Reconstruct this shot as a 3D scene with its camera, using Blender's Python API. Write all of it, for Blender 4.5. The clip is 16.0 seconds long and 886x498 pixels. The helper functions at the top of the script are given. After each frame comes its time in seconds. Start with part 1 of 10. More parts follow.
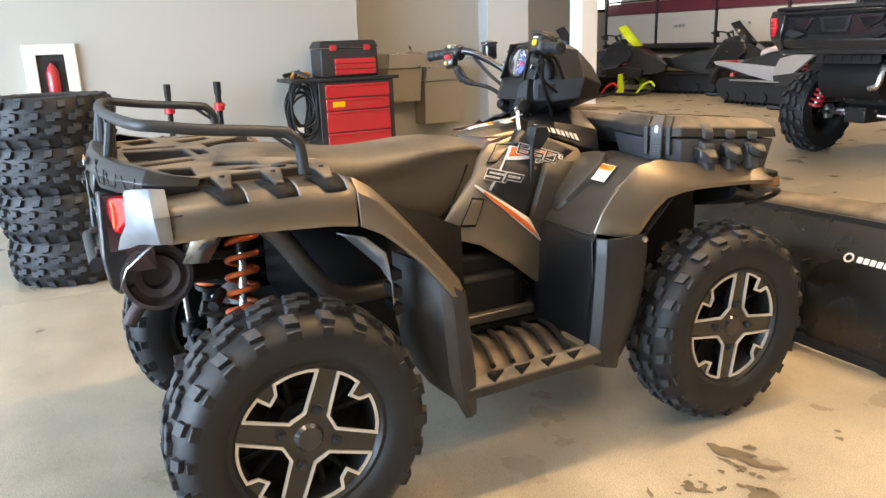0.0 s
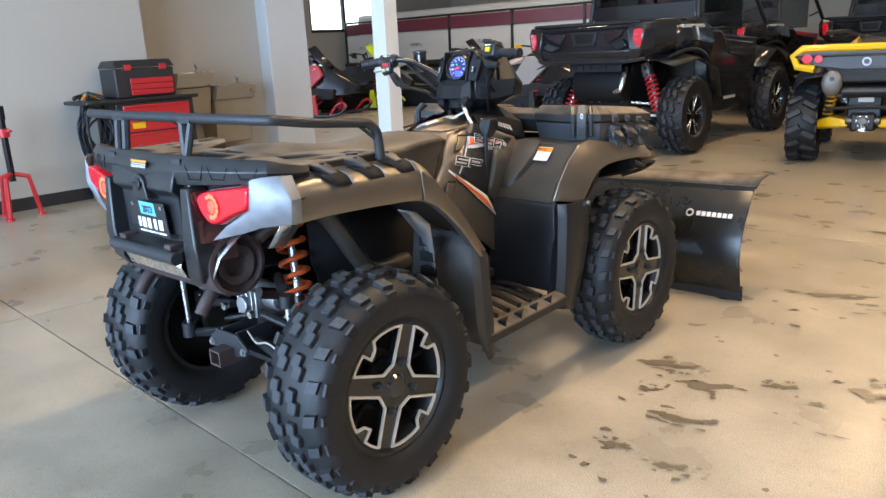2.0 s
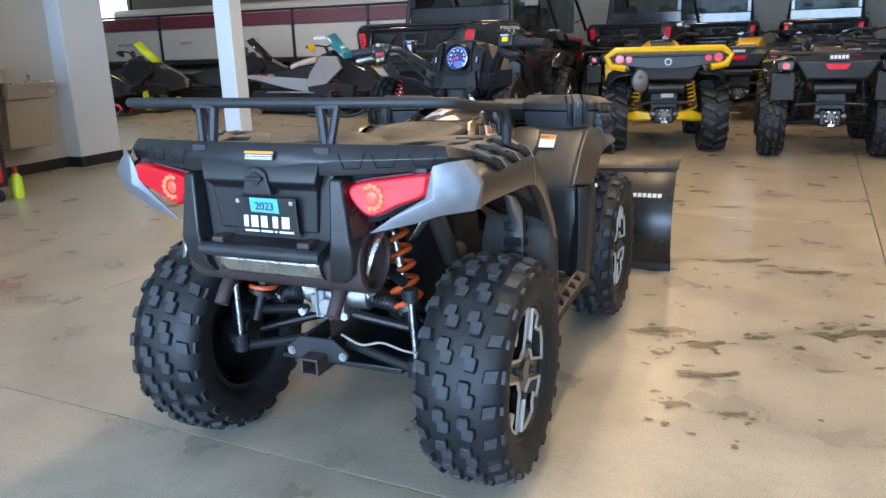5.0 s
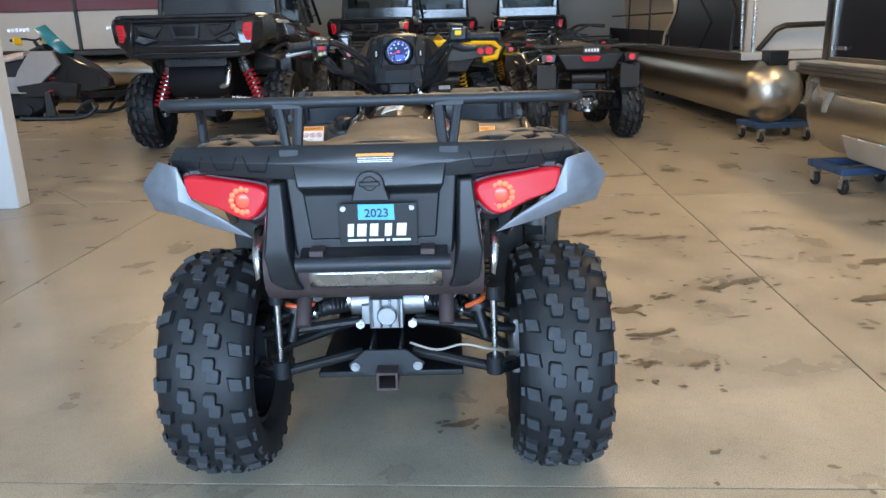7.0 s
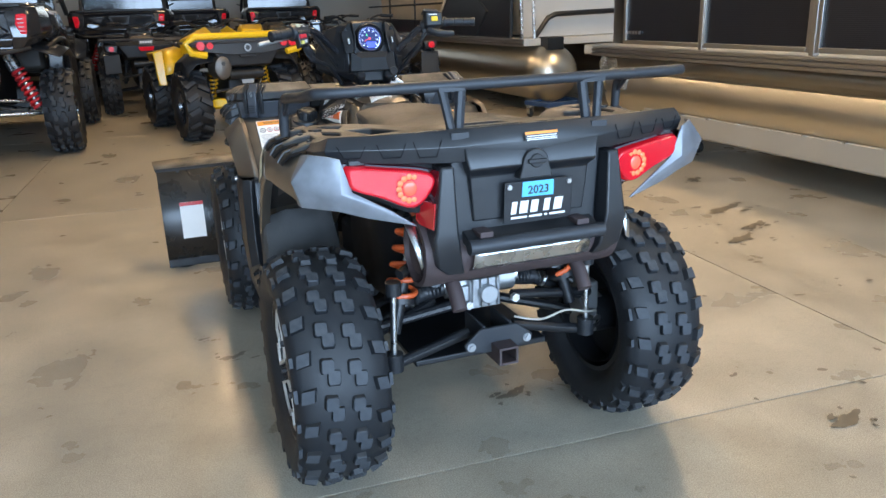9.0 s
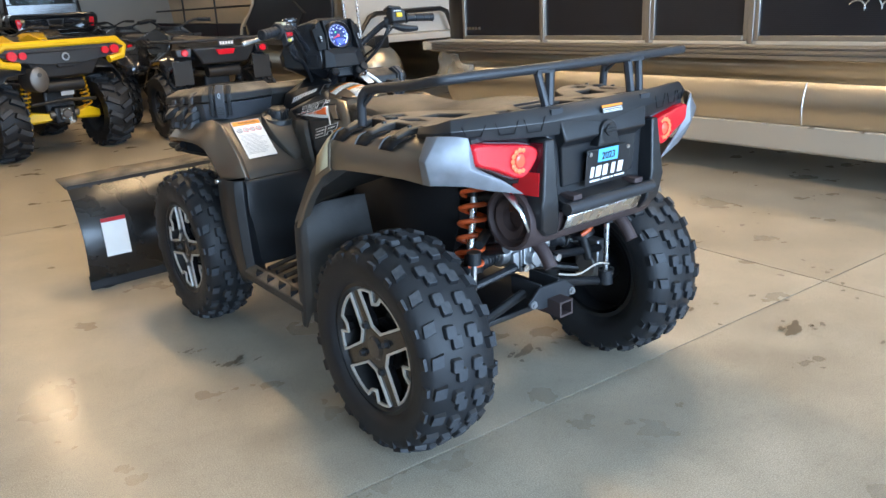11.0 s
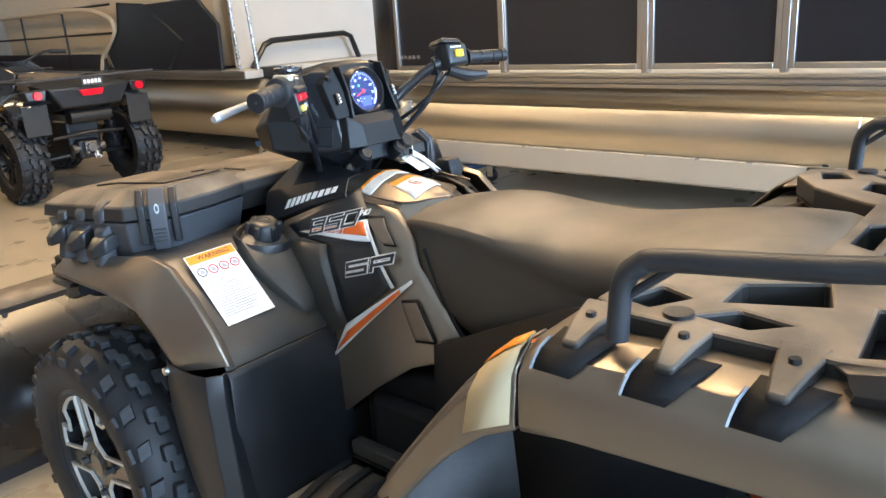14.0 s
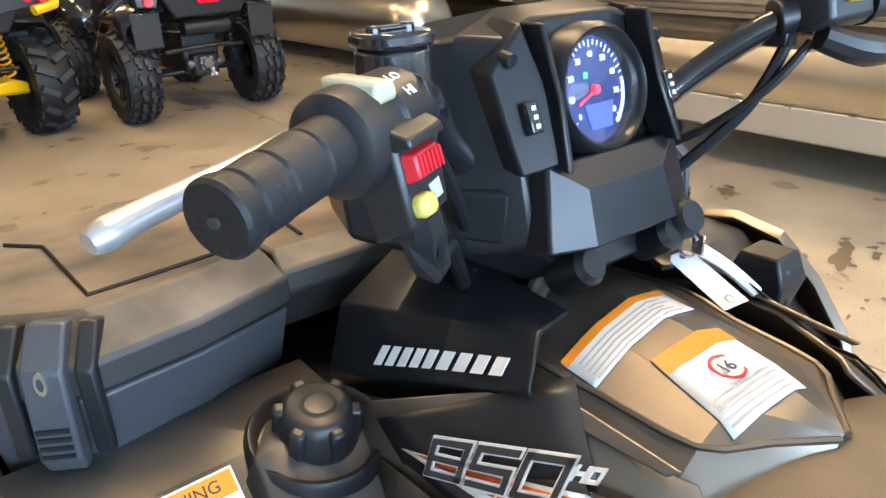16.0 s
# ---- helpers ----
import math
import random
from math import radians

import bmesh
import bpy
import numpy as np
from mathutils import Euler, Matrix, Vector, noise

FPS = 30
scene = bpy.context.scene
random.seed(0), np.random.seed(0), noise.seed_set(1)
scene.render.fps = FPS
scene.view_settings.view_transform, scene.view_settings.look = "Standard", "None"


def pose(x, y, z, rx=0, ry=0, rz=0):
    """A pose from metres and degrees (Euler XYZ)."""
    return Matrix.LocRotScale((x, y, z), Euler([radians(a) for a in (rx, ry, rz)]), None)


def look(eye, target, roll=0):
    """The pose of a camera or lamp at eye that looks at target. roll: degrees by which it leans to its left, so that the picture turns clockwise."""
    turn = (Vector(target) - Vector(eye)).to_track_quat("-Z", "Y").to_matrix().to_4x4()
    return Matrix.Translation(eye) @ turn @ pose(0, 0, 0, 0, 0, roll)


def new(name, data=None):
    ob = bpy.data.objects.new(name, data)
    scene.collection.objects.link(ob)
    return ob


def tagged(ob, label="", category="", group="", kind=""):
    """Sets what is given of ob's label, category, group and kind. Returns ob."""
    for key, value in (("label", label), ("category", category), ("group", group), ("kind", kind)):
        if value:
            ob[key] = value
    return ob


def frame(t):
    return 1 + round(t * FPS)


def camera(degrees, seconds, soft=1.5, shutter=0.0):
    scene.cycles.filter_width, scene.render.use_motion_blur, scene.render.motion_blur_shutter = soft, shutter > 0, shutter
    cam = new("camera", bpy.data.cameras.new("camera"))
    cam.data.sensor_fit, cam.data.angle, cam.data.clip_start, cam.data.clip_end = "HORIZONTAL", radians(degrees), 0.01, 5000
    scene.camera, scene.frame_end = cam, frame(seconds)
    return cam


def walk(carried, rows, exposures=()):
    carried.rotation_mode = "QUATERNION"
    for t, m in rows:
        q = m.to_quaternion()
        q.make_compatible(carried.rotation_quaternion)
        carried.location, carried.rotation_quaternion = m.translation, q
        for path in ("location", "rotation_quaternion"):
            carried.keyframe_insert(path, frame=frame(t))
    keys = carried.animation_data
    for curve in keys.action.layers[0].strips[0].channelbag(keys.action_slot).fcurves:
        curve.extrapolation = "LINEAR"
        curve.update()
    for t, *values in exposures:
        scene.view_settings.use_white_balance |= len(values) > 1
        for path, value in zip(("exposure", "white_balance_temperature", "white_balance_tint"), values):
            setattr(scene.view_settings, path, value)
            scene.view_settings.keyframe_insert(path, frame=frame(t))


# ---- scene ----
cam = camera(60.7, 16.0)
PATH = [
    (0, (2.09, -0.42, 1.186), (0.368, 0.449, 0.656), -2.0),
    (0.5, (2.126, -0.706, 1.189), (0.506, 0.341, 0.661), -2.1),
    (1, (2.032, -0.867, 1.172), (0.528, 0.342, 0.649), -2.2),
    (1.5, (1.936, -1.035, 1.188), (0.533, 0.295, 0.675), -2.6),
    (2, (1.91, -1.282, 1.179), (0.603, 0.144, 0.67), -2.8),
    (2.5, (1.905, -1.397, 1.175), (0.671, 0.092, 0.667), -2.8),
    (3, (1.883, -1.425, 1.176), (0.7, 0.105, 0.67), -2.7),
    (3.5, (1.765, -1.502, 1.164), (0.637, 0.069, 0.655), -2.4),
    (3.7, (1.671, -1.536, 1.163), (0.574, 0.057, 0.655), -2.3),
    (5.8, (0.708, -2.026, 1.196), (0.249, -0.158, 0.647), -1.5),
    (6, (0.606, -2.067, 1.209), (0.227, -0.183, 0.656), -1.4),
    (6.5, (0.399, -2.059, 1.196), (0.203, -0.148, 0.636), -1.5),
    (7, (0.164, -1.961, 1.195), (0.152, -0.043, 0.632), -1.5),
    (7.5, (-0.084, -1.976, 1.198), (0.074, -0.068, 0.62), -1.4),
    (8, (-0.323, -1.973, 1.186), (-0.002, -0.09, 0.595), -1.7),
    (8.5, (-0.544, -1.862, 1.198), (-0.039, -0.021, 0.601), -1.8),
    (9, (-0.78, -1.84, 1.2), (-0.111, -0.054, 0.599), -1.9),
    (9.2, (-0.883, -1.84, 1.209), (-0.154, -0.078, 0.605), -1.9),
    (11.3, (-1.599, -1.615, 1.21), (-0.384, -0.152, 0.591), -3.1),
    (11.5, (-1.625, -1.62, 1.207), (-0.381, -0.181, 0.589), -3.1),
    (12, (-1.635, -1.565, 1.203), (-0.337, -0.173, 0.589), -3.0),
    (12.5, (-1.558, -1.326, 1.199), (-0.215, 0.029, 0.599), -2.9),
    (13, (-1.466, -0.977, 1.228), (-0.083, 0.345, 0.647), -3.0),
    (13.5, (-1.343, -0.618, 1.25), (0.089, 0.656, 0.677), -2.9),
    (14, (-1.152, -0.306, 1.258), (0.269, 0.973, 0.668), -3.8),
    (14.5, (-0.994, 0.0, 1.269), (0.403, 1.293, 0.653), -3.8),
    (15, (-0.819, 0.219, 1.263), (0.509, 1.553, 0.588), -3.4),
    (15.5, (-0.59, 0.387, 1.254), (0.619, 1.804, 0.525), -3.4),
    (16, (-0.476, 0.523, 1.237), (0.638, 1.988, 0.456), -2.6),
]
EXPOSURES = [(0, 0.42, 8200, 15), (0.5, 0.34, 7450, 14), (1, 0.22, 6950, 13), (2, 0.05, 6950, 14), (3, 0.03, 6550, 13), (5.5, -0.30, 6600, 12), (7, -0.40, 6900, 12), (9, -0.25, 7000, 12), (11, -0.08, 6900, 12), (12.5, 0.06, 6850, 13), (14, 0.45, 7050, 13), (15, 0.35, 6950, 13), (16, 0.34, 7150, 13)]
walk(cam, [(t, look(e, g, r)) for t, e, g, r in PATH], EXPOSURES)

# ---- world, lamps, exposure ----
wd = bpy.data.worlds.new("sky")
scene.world = wd
wd.use_nodes = True
wn = wd.node_tree.nodes
sky = wn.new("ShaderNodeTexSky")
sky.sky_type, sky.sun_disc, sky.sun_elevation, sky.sun_rotation = "NISHITA", False, radians(35), radians(200)
wd.node_tree.links.new(sky.outputs[0], wn["Background"].inputs[0])
wn["Background"].inputs[1].default_value = 0.12


def area(name, loc, target, sx, sy, power, colour):
    d = bpy.data.lights.new(name, "AREA")
    d.shape, d.size, d.size_y, d.energy, d.color = "RECTANGLE", sx, sy, power, colour
    ob = new(name, d)
    ob.matrix_world = look(loc, target)
    return ob


WARM, COOL = (1.0, 0.72, 0.41), (0.42, 0.66, 1.0)
CEIL = 4.6
# linear lamps hung over the aisles: x, y
LAMPS = [(0.5, 1.7), (-0.1, 5.4), (-0.1, 9.0), (-4.4, 9.0), (-8.4, 9.0), (3.7, 3.0), (3.7, -1.6)]
for lx, ly in LAMPS:
    area("lamp_light", (lx, ly, 4.02), (lx, ly + 0.001, 0), 0.22, 2.4, {1.7: 95, 5.4: 34, 3.0: 104, -1.6: 34}.get(ly, 58), WARM)
# daylight in the wide window openings behind the walk
area("window_light", (1.4, -7.85, 1.9), (1.4, 0, 0.9), 12.0, 2.9, 2640, COOL)
# fill light for the side bay, in an unseen window added for it
area("window_light", (-10.0, 4.75, 1.85), (-10.0, 12, 1.2), 5.8, 2.6, 170, COOL)

# ---- helpers for things ----


def node_mat(name):
    m = bpy.data.materials.new(name)
    m.use_nodes = True
    nt = m.node_tree
    return m, nt, nt.nodes["Principled BSDF"]


def mat(name, col, rough=0.5, metal=0.0, vary=0.12, scale=6.0, bump=0.1, grain=120.0, coat=0.0, emit=None, power=0.0, spec=0.5, rvar=0.1, dust_and_light=0.0, dust_and_light_col=(0.32, 0.27, 0.21)):
    """Colour with soft large stains and fine grain, roughness variation and a fine relief."""
    m, nt, b = node_mat(name)
    L, N = nt.links.new, nt.nodes.new
    tc = N("ShaderNodeTexCoord")
    n1, n2 = N("ShaderNodeTexNoise"), N("ShaderNodeTexNoise")
    n1.inputs["Scale"].default_value, n1.inputs["Detail"].default_value = scale, 5
    n2.inputs["Scale"].default_value, n2.inputs["Detail"].default_value = grain, 3
    for n in (n1, n2):
        L(tc.outputs["Object"], n.inputs["Vector"])
    mix = N("ShaderNodeMix")
    mix.data_type = "RGBA"
    mix.inputs[6].default_value = (*[c * (1 - vary) for c in col], 1)
    mix.inputs[7].default_value = (*[min(1, c * (1 + vary)) for c in col], 1)
    L(n1.outputs["Fac"], mix.inputs[0])
    out = mix.outputs[2]
    if dust_and_light:
        # tint on upward faces: dust, and on the seat also the light there
        geo = N("ShaderNodeNewGeometry")
        sep = N("ShaderNodeSeparateXYZ")
        L(geo.outputs["Normal"], sep.inputs[0])
        ma = N("ShaderNodeMath")
        ma.operation, ma.use_clamp = "MULTIPLY_ADD", True
        L(n1.outputs["Fac"], ma.inputs[0])
        ma.inputs[1].default_value, ma.inputs[2].default_value = dust_and_light * 2, -dust_and_light * 0.55
        up = N("ShaderNodeMapRange")
        up.inputs[1].default_value, up.inputs[2].default_value = 0.2, 0.95
        L(sep.outputs[2], up.inputs[0])
        mu = N("ShaderNodeMath")
        mu.operation = "MULTIPLY"
        L(ma.outputs[0], mu.inputs[0])
        L(up.outputs[0], mu.inputs[1])
        mx = N("ShaderNodeMix")
        mx.data_type = "RGBA"
        L(mu.outputs[0], mx.inputs[0])
        L(out, mx.inputs[6])
        mx.inputs[7].default_value = (*dust_and_light_col, 1)
        out = mx.outputs[2]
    L(out, b.inputs["Base Color"])
    mr = N("ShaderNodeMapRange")
    mr.inputs[3].default_value, mr.inputs[4].default_value = max(0.02, rough - rvar), min(1, rough + rvar)
    L(n1.outputs["Fac"], mr.inputs[0])
    L(mr.outputs[0], b.inputs["Roughness"])
    b.inputs["Metallic"].default_value = metal
    b.inputs["Specular IOR Level"].default_value = spec
    if bump:
        bp = N("ShaderNodeBump")
        bp.inputs["Strength"].default_value, bp.inputs["Distance"].default_value = bump, 0.002
        L(n2.outputs["Fac"], bp.inputs["Height"])
        L(bp.outputs[0], b.inputs["Normal"])
    if coat:
        b.inputs["Coat Weight"].default_value = coat
        b.inputs["Coat Roughness"].default_value = 0.08
    if emit:
        b.inputs["Emission Color"].default_value = (*emit, 1)
        b.inputs["Emission Strength"].default_value = power
    return m


def part(name, bm, material, parent=None, label="", smooth=True, bevel=0.0, solid=0.0, seg=2, auto=35):
    """Links a bmesh as one mesh object, under a thing or a part."""
    me = bpy.data.meshes.new(name)
    bmesh.ops.recalc_face_normals(bm, faces=bm.faces)
    bm.to_mesh(me)
    bm.free()
    for m in material if isinstance(material, (list, tuple)) else (material,):
        me.materials.append(m)
    if smooth:
        for p in me.polygons:
            p.use_smooth = True
        me.set_sharp_from_angle(angle=radians(auto))
    ob = new(name, me)
    if solid:
        md = ob.modifiers.new("solid", "SOLIDIFY")
        md.thickness, md.offset = solid, -1
    if bevel:
        md = ob.modifiers.new("bevel", "BEVEL")
        md.width, md.segments, md.limit_method, md.angle_limit, md.harden_normals = bevel, seg, "ANGLE", radians(38), False
    if parent is not None:
        ob.parent = parent
    if label:
        ob["label"] = label
    return ob


def thing(name, label, category, group="", at=(0, 0, 0), rz=0.0, kind=""):
    ob = new(name)
    ob.empty_display_size = 0.1
    ob.matrix_world = pose(*at, 0, 0, rz)
    return tagged(ob, label, category, group, kind)


def merge(*bms):
    out = bmesh.new()
    for bm in bms:
        me = bpy.data.meshes.new("tmp")
        bm.to_mesh(me)
        bm.free()
        out.from_mesh(me)
        bpy.data.meshes.remove(me)
    return out


def moved(bm, m):
    bmesh.ops.transform(bm, matrix=m, verts=bm.verts)
    return bm


def mirrored(bm):
    bmesh.ops.transform(bm, matrix=Matrix.Scale(-1, 4, (1, 0, 0)), verts=bm.verts)
    bmesh.ops.reverse_faces(bm, faces=bm.faces)
    return bm


def box(x0, x1, y0, y1, z0, z1):
    bm = bmesh.new()
    bmesh.ops.create_cube(bm, size=1)
    return moved(bm, Matrix.LocRotScale(((x0 + x1) / 2, (y0 + y1) / 2, (z0 + z1) / 2), None, (x1 - x0, y1 - y0, z1 - z0)))


def rod(a, b, r, r2=None, seg=14):
    a, b = Vector(a), Vector(b)
    bm = bmesh.new()
    bmesh.ops.create_cone(bm, cap_ends=True, segments=seg, radius1=r, radius2=r if r2 is None else r2, depth=(b - a).length)
    q = (b - a).to_track_quat("Z", "Y").to_matrix().to_4x4()
    return moved(bm, Matrix.Translation((a + b) / 2) @ q)


def spline(pts, n=8):
    """Points of a smooth line through pts."""
    P = [Vector(p) for p in pts]
    out = []
    for i in range(len(P) - 1):
        p0, p1, p2, p3 = P[max(i - 1, 0)], P[i], P[i + 1], P[min(i + 2, len(P) - 1)]
        for k in range(n):
            t = k / n
            out.append(0.5 * (2 * p1 + (p2 - p0) * t + (2 * p0 - 5 * p1 + 4 * p2 - p3) * t * t + (3 * p1 - p0 - 3 * p2 + p3) * t ** 3))
    out.append(P[-1])
    return out


def tube(pts, r, seg=10, smooth=0):
    """A round tube along a line; r may be a list."""
    P = spline(pts, smooth) if smooth else [Vector(p) for p in pts]
    bm = bmesh.new()
    rings = []
    d0 = (P[1] - P[0]).normalized()
    side = d0.orthogonal().normalized()
    for i, p in enumerate(P):
        d = ((P[min(i + 1, len(P) - 1)] - p).normalized() + (p - P[max(i - 1, 0)]).normalized()).normalized()
        side = (side - d * side.dot(d)).normalized()
        up = d.cross(side)
        rr = r if not isinstance(r, (list, tuple)) else float(np.interp(i / (len(P) - 1), np.linspace(0, 1, len(r)), r))
        rings.append([bm.verts.new(p + rr * (math.cos(a) * side + math.sin(a) * up)) for a in np.linspace(0, 2 * math.pi, seg, endpoint=False)])
    for a, b in zip(rings, rings[1:]):
        for k in range(seg):
            bm.faces.new((a[k], a[(k + 1) % seg], b[(k + 1) % seg], b[k]))
    bm.faces.new(rings[0])
    bm.faces.new(rings[-1][::-1])
    return bm


def grid(rows, close=False):
    """A sheet through rows of points (all rows of one length)."""
    bm = bmesh.new()
    V = [[bm.verts.new(p) for p in row] for row in rows]
    for a, b in zip(V, V[1:]):
        n = len(a)
        for k in range(n if close else n - 1):
            bm.faces.new((a[k], a[(k + 1) % n], b[(k + 1) % n], b[k]))
    return bm


def loft(rows):
    """A closed body through rings of points, capped at both ends."""
    bm = grid(rows, True)
    bm.verts.ensure_lookup_table()
    n, m = len(rows[0]), len(rows)
    bm.faces.new([bm.verts[k] for k in range(n)])
    bm.faces.new([bm.verts[(m - 1) * n + k] for k in range(n)])
    return bm


def prism(poly, axis, a, b):
    """A flat outline pushed along an axis from a to b: the outline's pair are the other two axes in order."""
    bm = bmesh.new()

    def at(p, v):
        q = [p[0], p[1]]
        q.insert("xyz".index(axis), v)
        return q
    lo, hi = [bm.verts.new(at(p, a)) for p in poly], [bm.verts.new(at(p, b)) for p in poly]
    bm.faces.new(lo)
    bm.faces.new(hi)
    for k in range(len(poly)):
        bm.faces.new((lo[k], lo[(k + 1) % len(poly)], hi[(k + 1) % len(poly)], hi[k]))
    return bm


def holed(outer, holes, z0, z1):
    """A plate in the xy plane with holes right through it."""
    bm = bmesh.new()
    edges = []
    for loop in (outer, *holes):
        vs = [bm.verts.new((*p, z1)) for p in loop]
        edges += [bm.edges.new((vs[k], vs[(k + 1) % len(vs)])) for k in range(len(vs))]
    bmesh.ops.triangle_fill(bm, use_beauty=True, edges=edges)
    bmesh.ops.recalc_face_normals(bm, faces=bm.faces)
    got = bmesh.ops.extrude_face_region(bm, geom=list(bm.faces))
    bmesh.ops.translate(bm, vec=(0, 0, z0 - z1), verts=[v for v in got["geom"] if isinstance(v, bmesh.types.BMVert)])
    return bm


def lathe(profile, axis="x", seg=32, close=True):
    """Turns (radius, along) points round an axis."""
    rows = []
    for a in np.linspace(0, 2 * math.pi, seg, endpoint=False):
        c, s = math.cos(a), math.sin(a)
        rows.append([{"x": (h, r * c, r * s), "y": (r * c, h, r * s), "z": (r * c, r * s, h)}[axis] for r, h in profile])
    bm = grid(rows + [rows[0]])
    bmesh.ops.remove_doubles(bm, verts=bm.verts, dist=1e-5)
    return bm


def ball(c, r, sx=1, sy=1, sz=1, u=16, v=10):
    bm = bmesh.new()
    bmesh.ops.create_uvsphere(bm, u_segments=u, v_segments=v, radius=1)
    return moved(bm, Matrix.LocRotScale(c, None, (r * sx, r * sy, r * sz)))


def letters(text, size, m, depth=0.0006, shear=0.0, bold=0.0):
    """Writing as a mesh, centred, in the xy plane of m."""
    cu = bpy.data.curves.new("writing", "FONT")
    cu.body, cu.size, cu.extrude, cu.shear, cu.align_x, cu.align_y, cu.offset = text, size, depth, shear, "CENTER", "CENTER", bold
    cu.resolution_u = 3
    ob = bpy.data.objects.new("writing", cu)
    me = bpy.data.meshes.new_from_object(ob)
    bm = bmesh.new()
    bm.from_mesh(me)
    bpy.data.objects.remove(ob)
    bpy.data.meshes.remove(me)
    bpy.data.curves.remove(cu)
    return moved(bm, m)


def plane_at(o, u, v):
    """A frame with x along u, y towards v, at o."""
    u = Vector(u).normalized()
    v = Vector(v)
    v = (v - u * v.dot(u)).normalized()
    w = u.cross(v)
    return Matrix(((u.x, v.x, w.x, o[0]), (u.y, v.y, w.y, o[1]), (u.z, v.z, w.z, o[2]), (0, 0, 0, 1)))


def flat(poly, m, depth=0.0006):
    """A thin flat outline in the xy plane of m."""
    return moved(prism(poly, "z", 0, depth), m)


# ---- materials ----
M = {}
M["bronze"] = mat("bronze_paint", (0.235, 0.200, 0.163), 0.36, 0.84, 0.10, 9, 0.05, 500, coat=0.10, rvar=0.06, dust_and_light=0.05)
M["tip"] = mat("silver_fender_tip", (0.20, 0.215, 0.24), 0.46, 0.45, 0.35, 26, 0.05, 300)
M["plastic"] = mat("black_plastic", (0.0115, 0.0130, 0.0155), 0.38, 0, 0.3, 12, 0.05, 620, dust_and_light=0.05, spec=0.5)
M["dusty"] = mat("dusty_plastic", (0.022, 0.021, 0.020), 0.52, 0, 0.3, 9, 0.3, 450, dust_and_light=1.35, dust_and_light_col=(0.23, 0.185, 0.14), spec=0.4)
M["pod"] = mat("pod_plastic", (0.0075, 0.0085, 0.0105), 0.32, 0, 0.25, 12, 0.03, 620, spec=0.38)
# black plastic raised in tone to stand in for window light on the boxes
M["box"] = mat("lit_moulded_box_plastic", (0.050, 0.054, 0.062), 0.42, 0, 0.25, 10, 0.25, 480, dust_and_light=0.05, spec=0.5)
M["liner"] = mat("dusty_liner", (0.046, 0.046, 0.046), 0.7, 0, 0.6, 16, 0.4, 90)
M["plow"] = mat("plow_paint", (0.012, 0.0115, 0.011), 0.28, 0, 0.4, 5, 0.12, 80, dust_and_light=0.25, dust_and_light_col=(0.12, 0.10, 0.07))
M["tan_label"] = mat("tan_label", (0.50, 0.42, 0.27), 0.5, 0, 0.06, 20, 0, 100)
M["guard"] = mat("scuffed_guard", (0.019, 0.020, 0.022), 0.50, 0, 0.5, 13, 0.3, 120, dust_and_light=0.06)
M["deck"] = mat("dark_grey_paint", (0.052, 0.049, 0.045), 0.40, 0.25, 0.15, 10, 0.05, 400, dust_and_light=0.1)
M["spoke"] = mat("black_spoke_paint", (0.008, 0.008, 0.009), 0.22, 0, 0.2, 8, 0, 200, coat=0.3)
M["lamp_ring"] = mat("lamp_ring", (0.70, 0.16, 0.06), 0.35, 0, 0.1, 10, 0, 100, emit=(1.0, 0.26, 0.09), power=0.34)
# near-black plastic, also used to paint shade in openings and gaps
M["inner"] = mat("inner_plastic_and_shade", (0.008, 0.008, 0.009), 0.65, 0, 0.3, 8, 0.2, 200, spec=0.25)
M["rubber_worn"] = mat("worn_rubber", (0.036, 0.041, 0.048), 0.60, 0, 0.45, 60, 0.4, 400, dust_and_light=0.15, spec=0.35)
M["rubber"] = mat("rubber", (0.0095, 0.011, 0.0135), 0.54, 0, 0.3, 14, 0.3, 300, dust_and_light=0.08, spec=0.4)
# the dust colour on top also carries the light that falls there
M["seat"] = mat("seat_vinyl", (0.060, 0.051, 0.042), 0.42, 0, 0.2, 7, 0.35, 700, dust_and_light=1.2, dust_and_light_col=(0.20, 0.165, 0.125), spec=0.5)
M["blackmetal"] = mat("black_metal", (0.012, 0.013, 0.015), 0.38, 0.2, 0.25, 12, 0.1, 300)
M["rack"] = mat("rack_steel", (0.025, 0.028, 0.033), 0.5, 0.2, 0.3, 15, 0.2, 260)
M["alu"] = mat("cast_aluminium", (0.36, 0.37, 0.38), 0.45, 0.9, 0.15, 20, 0.3, 300)
M["steel"] = mat("bright_steel", (0.62, 0.64, 0.66), 0.28, 1.0, 0.12, 20, 0.08, 300)
M["silver"] = mat("machined_face", (0.58, 0.555, 0.51), 0.40, 0.35, 0.08, 20, 0.05, 400)
M["orange"] = mat("orange_spring", (0.62, 0.10, 0.025), 0.4, 0, 0.15, 20, 0.05, 200)
M["rustpipe"] = mat("sooty_pipe", (0.065, 0.045, 0.045), 0.6, 0.3, 0.35, 18, 0.3, 200)
M["exhaust"] = mat("exhaust_steel", (0.15, 0.135, 0.12), 0.45, 0.8, 0.3, 14, 0.2, 200)
M["red_lens"] = mat("red_lens", (0.42, 0.006, 0.016), 0.16, 0, 0.1, 10, 0, 100, coat=0.4, emit=(0.8, 0.012, 0.03), power=0.40)
M["red_glow"] = mat("lit_lens", (0.7, 0.1, 0.05), 0.2, 0, 0.1, 10, 0, 100, emit=(1.0, 0.04, 0.04), power=0.8)
